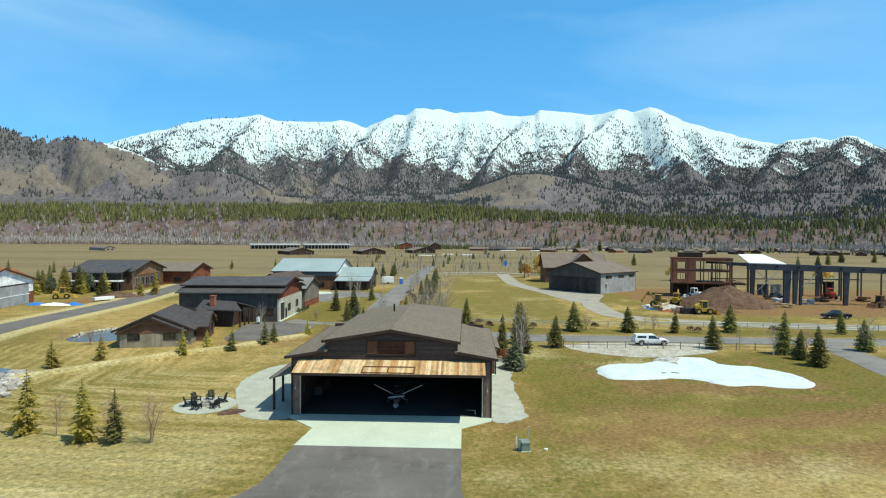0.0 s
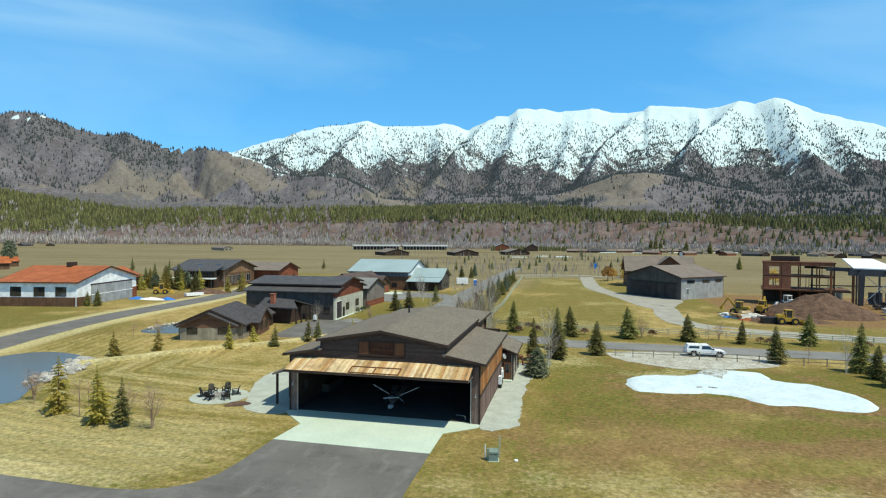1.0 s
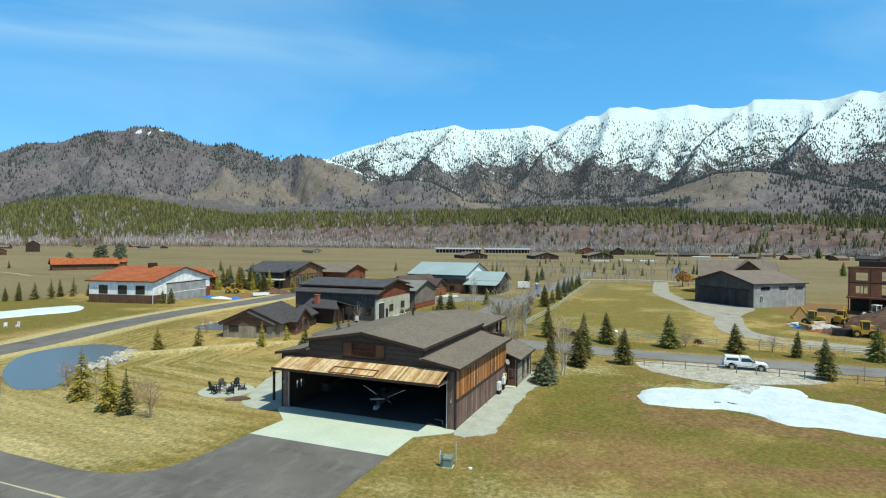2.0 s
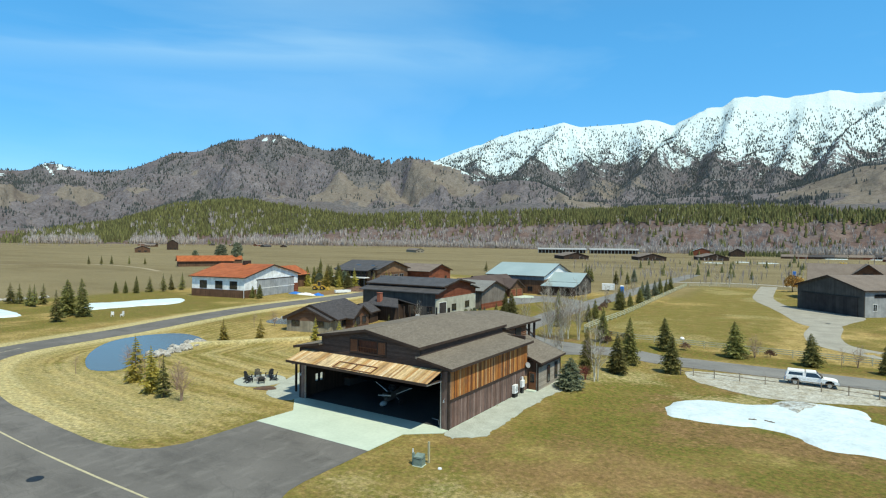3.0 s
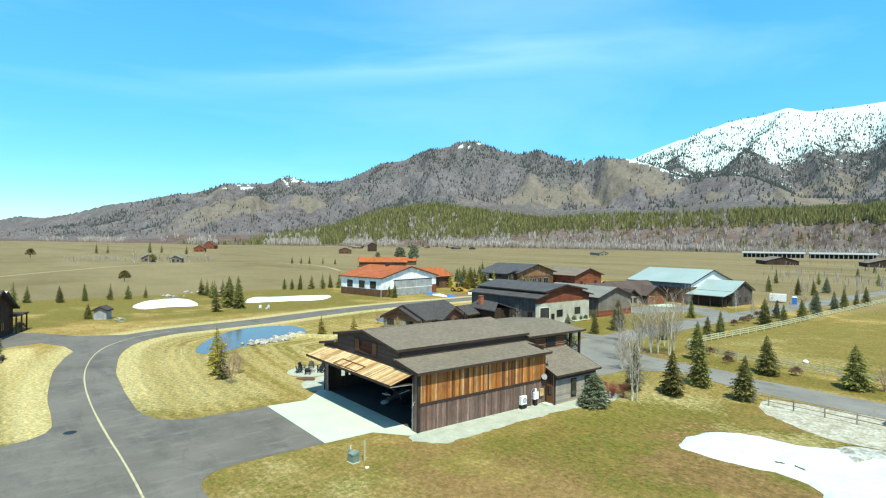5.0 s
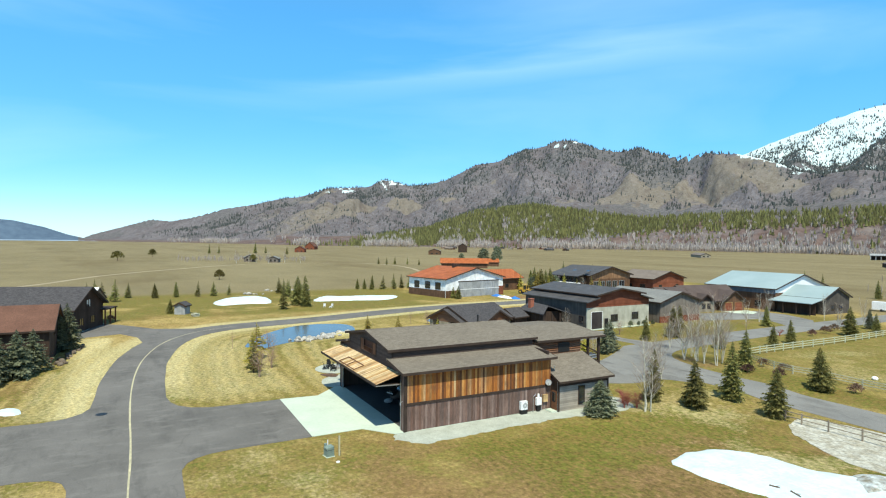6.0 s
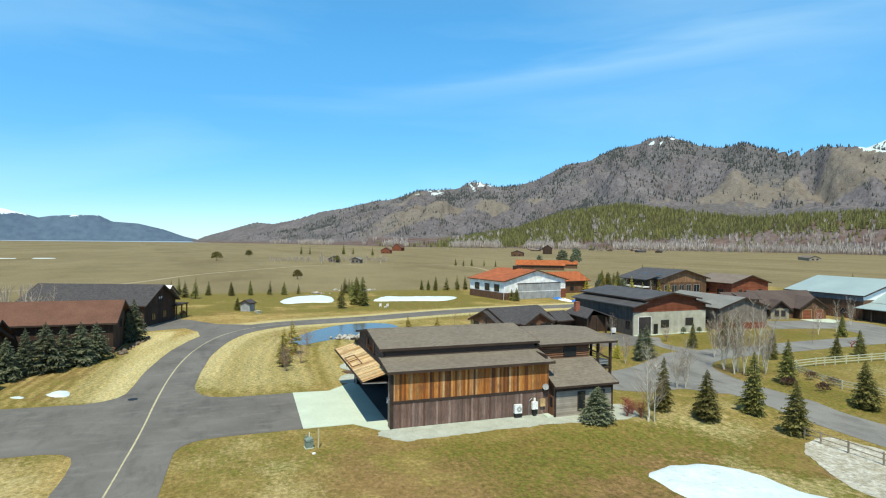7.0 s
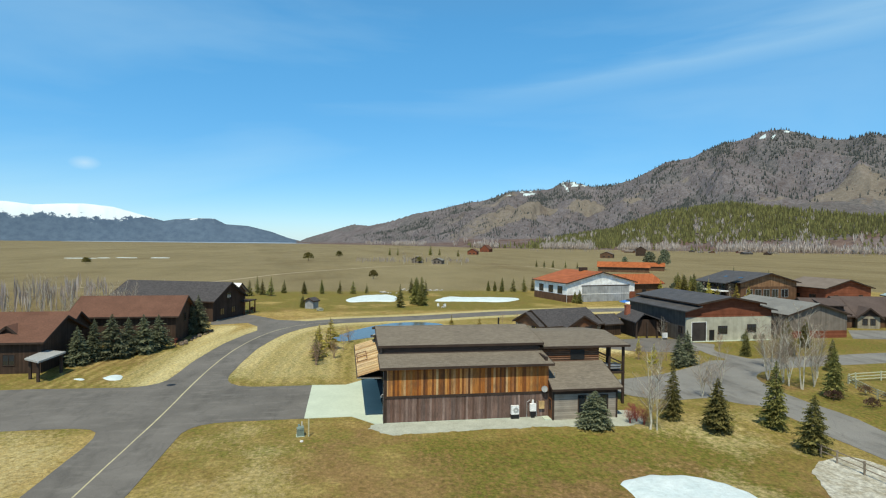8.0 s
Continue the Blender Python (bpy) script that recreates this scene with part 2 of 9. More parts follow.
M["green_box"] = surface("green grey painted steel", (0.16, 0.21, 0.18), (0.21, 0.27, 0.235), 0.8, 8, 0.45, 0.05)
M["black"] = surface("black paint", (0.012, 0.012, 0.013), (0.02, 0.02, 0.02), 1, 9, 0.5, 0.05)
M["rubber"] = surface("tyre rubber", (0.02, 0.02, 0.02), (0.035, 0.034, 0.033), 2, 20, 0.9, 0.2)
M["steel"] = surface("galvanised steel", (0.42, 0.43, 0.45), (0.5, 0.51, 0.52), 1, 8, 0.4, 0.05, metal=0.8)
M["bark"] = surface("conifer bark", (0.09, 0.06, 0.04), (0.14, 0.10, 0.07), 3, 14, 0.95, 0.5)
M["aspen"] = surface("pale aspen bark", (0.43, 0.40, 0.33), (0.60, 0.57, 0.48), 2, 12, 0.9, 0.2, vary=0.15)
M["twigs"] = surface("bare twigs", (0.25, 0.165, 0.12), (0.36, 0.255, 0.195), 2, 12, 0.95, 0.2)
M["twigs_tan"] = surface("fine tan twigs", (0.24, 0.185, 0.145), (0.34, 0.27, 0.215), 2, 12, 0.95, 0.2)
M["twigs_red"] = surface("reddish bare twigs", (0.22, 0.06, 0.045), (0.32, 0.11, 0.085), 2, 12, 0.95, 0.2)
M["rock"] = surface("pale rock", (0.30, 0.28, 0.25), (0.46, 0.44, 0.4), 1.5, 8, 0.9, 0.4, vary=0.25)
M["snow"] = surface("settled snow", (0.53, 0.63, 0.67), (0.65, 0.74, 0.78), 0.5, 2.2, 0.75, 0.7, 0.25, spec=0.2, spread=0.1)
M["beige"] = siding("beige panel wall", (0.41, 0.395, 0.32), (0.445, 0.43, 0.35), 0.9, "V", groove=0.08)
M["slate_band"] = siding("slate blue metal cladding", (0.12, 0.14, 0.17), (0.15, 0.17, 0.20), 0.5, "V", groove=0.2)
M["door_umber"] = siding("dark umber door panels", (0.045, 0.038, 0.037), (0.062, 0.053, 0.05), 1.1, "V", groove=0.3)
M["grey_wall"] = siding("charcoal wall", (0.078, 0.069, 0.062), (0.098, 0.088, 0.080), 0.4, "V", groove=0.25)
M["light_grey_wall"] = siding("light grey corrugated wall", (0.30, 0.31, 0.32), (0.36, 0.37, 0.38), 0.4, "V", groove=0.2)
M["red_wall"] = siding("rust red boarding", (0.17, 0.055, 0.03), (0.24, 0.085, 0.05), 0.25, "H")
M["brown_wall"] = siding("brown boarding", (0.11, 0.062, 0.038), (0.16, 0.09, 0.055), 0.25, "V")
M["cedar_v"] = siding("cedar boarding", (0.20, 0.11, 0.06), (0.30, 0.175, 0.10), 0.35, "V")
M["brown_h"] = siding("brown log siding", (0.13, 0.07, 0.045), (0.20, 0.115, 0.075), 0.28, "H", groove=0.7)
M["dark_wall"] = siding("dark brown boarding", (0.05, 0.033, 0.025), (0.075, 0.048, 0.036), 0.25, "V")
M["grey_h"] = siding("weathered grey siding", (0.265, 0.232, 0.20), (0.37, 0.33, 0.285), 0.22, "H", groove=0.6)
M["taupe_v"] = siding("taupe board and batten", (0.17, 0.145, 0.125), (0.22, 0.19, 0.165), 0.4, "V", groove=0.4)
M["tan_v"] = siding("tan boarding", (0.25, 0.22, 0.165), (0.32, 0.28, 0.215), 0.3, "V", groove=0.3)
M["metal_blue"] = surface("pale blue metal roof", (0.27, 0.345, 0.36), (0.32, 0.40, 0.415), 0.15, 4, 0.55, 0.02, 0.01, spread=0.05)
M["metal_orange"] = siding("rusted orange metal roof", (0.30, 0.085, 0.03), (0.40, 0.13, 0.05), 0.5, "V", 0.6, 0.2)
M["metal_red"] = surface("dull red roof", (0.11, 0.053, 0.036), (0.148, 0.073, 0.05), 0.4, 5, 0.85, 0.3)
M["metal_dark"] = siding("charcoal metal roof", (0.076, 0.072, 0.074), (0.092, 0.087, 0.088), 0.5, "V", 0.55, 0.15)
M["brown_roof"] = surface("taupe roof", (0.16, 0.13, 0.11), (0.2, 0.165, 0.14), 0.4, 5, 0.9, 0.3)
M["brick"] = surface("red brick", (0.28, 0.09, 0.05), (0.36, 0.13, 0.08), 2.5, 12, 0.9, 0.3)
M["yellow"] = surface("yellow machine paint", (0.42, 0.26, 0.03), (0.55, 0.34, 0.05), 1.5, 8, 0.45, 0.05)
M["red_paint"] = surface("red machine paint", (0.5, 0.06, 0.03), (0.55, 0.08, 0.04), 1.5, 8, 0.45, 0.05)
M["blue_paint"] = surface("blue plastic", (0.03, 0.16, 0.55), (0.04, 0.2, 0.62), 1.5, 8, 0.5, 0.05)
M["steel_blue"] = surface("blue grey primed steel", (0.026, 0.031, 0.045), (0.038, 0.044, 0.058), 1, 8, 0.6, 0.05)
M["soil"] = surface("dug soil", (0.085, 0.05, 0.034), (0.18, 0.108, 0.07), 0.8, 2.2, 0.95, 1.0, 0.4)


def glass(name, tint, rough=0.04, spec=0.9):
    m, n, l, p = node_mat(name)
    p.inputs["Base Color"].default_value = (*tint, 1)
    p.inputs["Roughness"].default_value = rough
    p.inputs["Specular IOR Level"].default_value = spec
    v = world_noise(n, l, 1.2, 2)
    bumped(n, l, p, v, 0.05, 0.02)
    return m


M["glass"] = glass("window glass", (0.02, 0.024, 0.028))
M["water"] = glass("pond water", (0.105, 0.112, 0.10), 0.14, 0.26)


def asphalt(name, c1, c2):
    m, n, l, p = node_mat(name)
    big = world_noise(n, l, 0.12, 5)
    mid = world_noise(n, l, 0.9, 5, (1, 0.35, 1))
    small = world_noise(n, l, 22, 4)
    stain = world_noise(n, l, 0.33, 6, (0.35, 1, 1), 0.7)
    col = blend(n, l, span(n, l, big, 0.3, 0.7), c1, c2)
    col = blend(n, l, span(n, l, stain, 0.50, 0.66, 0, 0.65), col, (0.09, 0.085, 0.08))
    col = blend(n, l, span(n, l, mid, 0.52, 0.72, 0, 0.5), col, (0.215, 0.204, 0.19))
    # sealed cracks
    wob = n.new("ShaderNodeTexNoise")
    wob.inputs["Scale"].default_value, wob.inputs["Detail"].default_value = 0.6, 4
    pull = n.new("ShaderNodeVectorMath")
    pull.operation = "MULTIPLY_ADD"
    pull.inputs[1].default_value = (2.2, 2.2, 0)
    where = n.new("ShaderNodeNewGeometry").outputs["Position"]
    l.new(where, wob.inputs["Vector"])
    l.new(wob.outputs["Color"], pull.inputs[0])
    l.new(where, pull.inputs[2])
    crack = n.new("ShaderNodeTexVoronoi")
    crack.feature = "DISTANCE_TO_EDGE"
    crack.inputs["Scale"].default_value = 0.15
    l.new(pull.outputs["Vector"], crack.inputs["Vector"])
    col = blend(n, l, span(n, l, crack.outputs["Distance"], 0.002, 0.008, 0.22, 0), col, (0.055, 0.052, 0.05))
    col = blend(n, l, 1.0, col, blend(n, l, span(n, l, small, 0.3, 0.7), (0.8, 0.8, 0.8), (1.2, 1.2, 1.2)), "MULTIPLY")
    l.new(col, p.inputs["Base Color"])
    p.inputs["Roughness"].default_value, p.inputs["Specular IOR Level"].default_value = 0.9, 0.2
    bumped(n, l, p, small, 0.3, 0.01)
    return m


M["asphalt"] = asphalt("worn asphalt", (0.12, 0.113, 0.106), (0.172, 0.162, 0.152))
M["asphalt_old"] = asphalt("bleached old asphalt", (0.178, 0.175, 0.168), (0.238, 0.234, 0.224))
M["line"] = surface("faded cream road paint", (0.52, 0.47, 0.30), (0.36, 0.33, 0.23), 1.2, 9, 0.9, 0.1)


def foliage(name, c1, c2, thin=0.0):
    m, n, l, p = node_mat(name)
    isl = n.new("ShaderNodeNewGeometry").outputs["Random Per Island"]
    rnd = n.new("ShaderNodeObjectInfo").outputs["Random"]
    col = blend(n, l, isl, c1, c2)
    t = n.new("ShaderNodeHueSaturation")
    l.new(span(n, l, rnd, 0, 1, 0.75, 1.25), t.inputs["Value"])
    l.new(span(n, l, rnd, 0, 1, 0.485, 0.515), t.inputs["Hue"])
    l.new(col, t.inputs["Color"])
    l.new(t.outputs["Color"], p.inputs["Base Color"])
    p.inputs["Roughness"].default_value, p.inputs["Specular IOR Level"].default_value = 0.9, 0.15
    if thin:
        # needles let some sunlight through
        tr = n.new("ShaderNodeBsdfTranslucent")
        l.new(t.outputs["Color"], tr.inputs["Color"])
        mx = n.new("ShaderNodeMixShader")
        mx.inputs["Fac"].default_value = thin
        l.new(p.outputs["BSDF"], mx.inputs[1])
        l.new(tr.outputs["BSDF"], mx.inputs[2])
        l.new(mx.outputs["Shader"], n["Material Output"].inputs["Surface"])
    return m


M["spruce"] = foliage("spruce needles", (0.11, 0.112, 0.037), (0.39, 0.37, 0.135), 0.5)
M["blue_spruce"] = foliage("blue spruce needles", (0.105, 0.122, 0.074), (0.30, 0.325, 0.21), 0.45)
M["pine"] = foliage("young pine needles", (0.33, 0.285, 0.06), (0.66, 0.57, 0.17), 0.6)
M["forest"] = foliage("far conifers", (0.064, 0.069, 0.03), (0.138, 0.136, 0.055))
# brighter copy of the far conifers with sunlight put into its colour
M["forest_light"] = foliage("sun-tinted far conifers", (0.093, 0.095, 0.036), (0.165, 0.154, 0.062))
M["forest_bare"] = foliage("far leafless trees", (0.27, 0.225, 0.205), (0.54, 0.485, 0.455))
M["hill_conifer"] = foliage("dark hillside conifers", (0.038, 0.046, 0.046), (0.088, 0.095, 0.09))
# needles greyed towards blue, so the high range's haze sits in their colour
M["snow_conifer"] = foliage("haze-tinted mountain conifers", (0.045, 0.055, 0.06), (0.10, 0.115, 0.12))
M["golden"] = foliage("golden willow twigs", (0.46, 0.30, 0.08), (0.66, 0.46, 0.16), 0.5)
M["bush"] = foliage("low bush", (0.14, 0.085, 0.06), (0.24, 0.15, 0.105), 0.35)
M["red_twig"] = foliage("red shrub twigs", (0.16, 0.05, 0.04), (0.28, 0.11, 0.085))
M["olive"] = foliage("olive bush", (0.06, 0.055, 0.015), (0.13, 0.11, 0.03))


# ---- mesh helpers ----
def thing(name, label, category, at=(0, 0, 0), turn=0.0, group="", kind=""):
    ob = new(name)
    ob.empty_display_size = 0.2
    ob.matrix_world = pose(*at, 0, 0, turn)
    return tagged(ob, label, category, group, kind)


def part(name, bm, material, parent=None, label=""):
    me = bpy.data.meshes.new(name)
    bm.to_mesh(me)
    bm.free()
    ob = new(name, me)
    me.materials.append(M[material] if isinstance(material, str) else material)
    if parent is not None:
        ob.parent = parent
    return tagged(ob, label)


def single(name, bm, material, label, category, at=(0, 0, 0), turn=0.0, group="", kind=""):
    ob = part(name, bm, material)
    ob.matrix_world = pose(*at, 0, 0, turn)
    return tagged(ob, label, category, group, kind)


def hexa(bm, v):
    """A solid from eight corners: four below, four above, in the same order."""
    p = [bm.verts.new(c) for c in v]
    for f in ((3, 2, 1, 0), (4, 5, 6, 7), (0, 1, 5, 4), (1, 2, 6, 5), (2, 3, 7, 6), (3, 0, 4, 7)):
        bm.faces.new([p[i] for i in f])
    return bm


def block(bm, x0, x1, y0, y1, z0, z1):
    return hexa(bm, [(x0, y0, z0), (x1, y0, z0), (x1, y1, z0), (x0, y1, z0), (x0, y0, z1), (x1, y0, z1), (x1, y1, z1), (x0, y1, z1)])


def solid(*b):
    return block(bmesh.new(), *b)


def slab(bm, a, b, c, d, t):
    """A plate through the corners a b c d (its top), t thick, downwards."""
    low = [(p[0], p[1], p[2] - t) for p in (a, b, c, d)]
    return hexa(bm, low + [a, b, c, d])


def extrude(bm, outline, lo, hi, axis="z"):
    """A prism of a flat outline, from lo to hi along the axis."""
    put = {"z": lambda p, h: (p[0], p[1], h), "y": lambda p, h: (p[0], h, p[1]), "x": lambda p, h: (h, p[0], p[1])}[axis]
    a = [bm.verts.new(put(p, lo)) for p in outline]
    b = [bm.verts.new(put(p, hi)) for p in outline]
    k = len(outline)
    bm.faces.new(a[::-1])
    bm.faces.new(b)
    for i in range(k):
        bm.faces.new((a[i], a[(i + 1) % k], b[(i + 1) % k], b[i]))
    bmesh.ops.recalc_face_normals(bm, faces=bm.faces)
    return bm


def rod(bm, a, b, r0, r1=None, n=6):
    a, b = Vector(a), Vector(b)
    r1 = r0 if r1 is None else r1
    q = (b - a).to_track_quat("Z", "Y").to_matrix()
    lo, hi = [], []
    for i in range(n):
        c = Vector((math.cos(2 * math.pi * i / n), math.sin(2 * math.pi * i / n), 0))
        lo.append(bm.verts.new(a + q @ (c * r0)))
        hi.append(bm.verts.new(b + q @ (c * r1)))
    for i in range(n):
        bm.faces.new((lo[i], lo[(i + 1) % n], hi[(i + 1) % n], hi[i]))
    bm.faces.new(lo[::-1])
    bm.faces.new(hi)
    return bm


def beam(bm, a, b, w, h):
    """A square timber from a to b, w wide, h high."""
    a, b = Vector(a), Vector(b)
    d = (b - a).normalized()
    s = d.cross(Vector((0, 0, 1)))
    s = s.normalized() if s.length > 1e-4 else Vector((1, 0, 0))
    u = s.cross(d)
    ring = [(-w / 2, -h / 2), (w / 2, -h / 2), (w / 2, h / 2), (-w / 2, h / 2)]
    return hexa(bm, [a + s * x + u * z for x, z in ring] + [b + s * x + u * z for x, z in ring])


def smooth_line(pts, step=2.0):
    """A curve through the points (Catmull-Rom), sampled about every step metres."""
    p = [Vector(q) for q in pts]
    p = [p[0] * 2 - p[1]] + p + [p[-1] * 2 - p[-2]]
    out = []
    for i in range(1, len(p) - 2):
        k = max(2, int((p[i + 1] - p[i]).length / step))
        for j in range(k):
            t = j / k
            out.append(0.5 * ((2 * p[i]) + (p[i + 1] - p[i - 1]) * t + (2 * p[i - 1] - 5 * p[i] + 4 * p[i + 1] - p[i + 2]) * t * t + (3 * p[i] - p[i - 1] - 3 * p[i + 1] + p[i + 2]) * t ** 3))
    out.append(p[-2])
    return out


def smooth_ring(pts, step=1.0):
    k = len(pts)
    p = [Vector(q) for q in pts]
    out = []
    for i in range(k):
        a, b, c, d = p[i - 1], p[i], p[(i + 1) % k], p[(i + 2) % k]
        m = max(2, int((c - b).length / step))
        for j in range(m):
            t = j / m
            out.append(0.5 * ((2 * b) + (c - a) * t + (2 * a - 5 * b + 4 * c - d) * t * t + (3 * b - a - 3 * c + d) * t ** 3))
    return out


def dip(x, y):
    """The lawn east of the hangar and the lane beyond it lie a little lower."""
    return -0.42 * ease(13.9, 19, x) * ease(4, 20, y) * (1 - ease(58, 72, y))


def ribbon(pts, width, z, edge=0.12, step=2.0, seed=0):
    """A strip of paving along a curve, with slightly uneven edges and a small thickness."""
    c = smooth_line([(*q, 0) for q in pts], step)
    bm = bmesh.new()
    rows = []
    for i, q in enumerate(c):
        d = (c[min(i + 1, len(c) - 1)] - c[max(i - 1, 0)]).normalized()
        s = Vector((-d.y, d.x, 0))
        w0 = width / 2 + edge * noise.noise((i * 0.37, seed, 0.5))
        w1 = width / 2 + edge * noise.noise((i * 0.37, seed, 7.5))
        row = [q + s * w0, q - s * w1]
        rows.append([bm.verts.new((v.x, v.y, h + dip(v.x, v.y))) for v in row for h in (z, -0.05)])
    for a, b in zip(rows, rows[1:]):
        bm.faces.new((a[0], a[2], b[2], b[0]))
        bm.faces.new((a[1], a[0], b[0], b[1]))
        bm.faces.new((a[2], a[3], b[3], b[2]))
    bmesh.ops.recalc_face_normals(bm, faces=bm.faces)
    for f in bm.faces:
        if abs(f.normal.z) > 0.9 and f.normal.z < 0:
            f.normal_flip()
    return bm


def sheet(pts, z, ring=True, step=1.0, jag=0.0, seed=0):
    """A flat paved or wet area with a small thickness; ring: rounded outline."""
    c = smooth_ring([(*q, 0) for q in pts], 0.35 if jag else step) if ring else [Vector((*q, 0)) for q in pts]
    if jag:
        c = [q + Vector((noise.noise((q.x * 0.5, q.y * 0.5, seed)), noise.noise((q.x * 0.5, q.y * 0.5, seed + 9)), 0)) * jag + Vector((noise.noise((q.x * 2.1, q.y * 2.1, seed + 3)), noise.noise((q.x * 2.1, q.y * 2.1, seed + 7)), 0)) * jag * 0.7 for q in c]
    bm = extrude(bmesh.new(), [(q.x, q.y) for q in c], -0.05, z)
    for v in bm.verts:
        v.co.z += dip(v.co.x, v.co.y)
    bmesh.ops.triangulate(bm, faces=[f for f in bm.faces if len(f.verts) > 4])
    return bm


# smooth lattice noise on arrays
def lattice(x, y, seed):
    xi, yi = np.floor(x).astype(np.int64), np.floor(y).astype(np.int64)
    fx, fy = x - xi, y - yi
    fx, fy = fx * fx * (3 - 2 * fx), fy * fy * (3 - 2 * fy)

    def h(a, b):
        v = np.sin(a * 127.1 + b * 311.7 + seed * 74.7) * 43758.5453
        return v - np.floor(v)
    return (h(xi, yi) * (1 - fx) + h(xi + 1, yi) * fx) * (1 - fy) + (h(xi, yi + 1) * (1 - fx) + h(xi + 1, yi + 1) * fx) * fy


def fbm(x, y, seed=0, octaves=5, gain=0.5):
    t, a, s = 0, 1.0, 0
    for k in range(octaves):
        t = t + a * lattice(x * 2 ** k, y * 2 ** k, seed + k * 13)
        s += a
        a *= gain
    return t / s


def ridged(x, y, seed=0, octaves=5, gain=0.5):
    t, a, s = 0, 1.0, 0
    for k in range(octaves):
        t = t + a * (1 - np.abs(2 * lattice(x * 2 ** k, y * 2 ** k, seed + k * 17) - 1))
        s += a
        a *= gain
    return t / s


def ease(a, b, x):
    t = np.clip((x - a) / (b - a), 0, 1)
    return t * t * (3 - 2 * t)


def grid_mesh(name, X, Y, Z, material, cover=None):
    """A sheet from three equal arrays (rows, columns), with an optional cover attribute (r, g, b)."""
    nr, nc = X.shape
    me = bpy.data.meshes.new(name)
    co = np.stack([X, Y, Z], -1).reshape(-1, 3)
    i = np.arange(nr * nc).reshape(nr, nc)
    q = np.stack([i[:-1, :-1], i[:-1, 1:], i[1:, 1:], i[1:, :-1]], -1).reshape(-1, 4)
    me.from_pydata(co.tolist(), [], q.tolist())
    if cover is not None:
        at = me.color_attributes.new("cover", "FLOAT_COLOR", "POINT")
        c = np.ones((nr * nc, 4), np.float32)
        c[:, :len(cover)] = np.stack(cover, -1).reshape(-1, len(cover))
        at.data.foreach_set("color", c.ravel())
    me.materials.append(material)
    me.polygons.foreach_set("use_smooth", [True] * len(me.polygons))
    me.update()
    return new(name, me)


# ---- ground ----
def soft_box(x, y, x0, x1, y0, y1, s):
    return ease(x0 - s, x0 + s, x) * (1 - ease(x1 - s, x1 + s, x)) * ease(y0 - s, y0 + s, y) * (1 - ease(y1 - s, y1 + s, y))


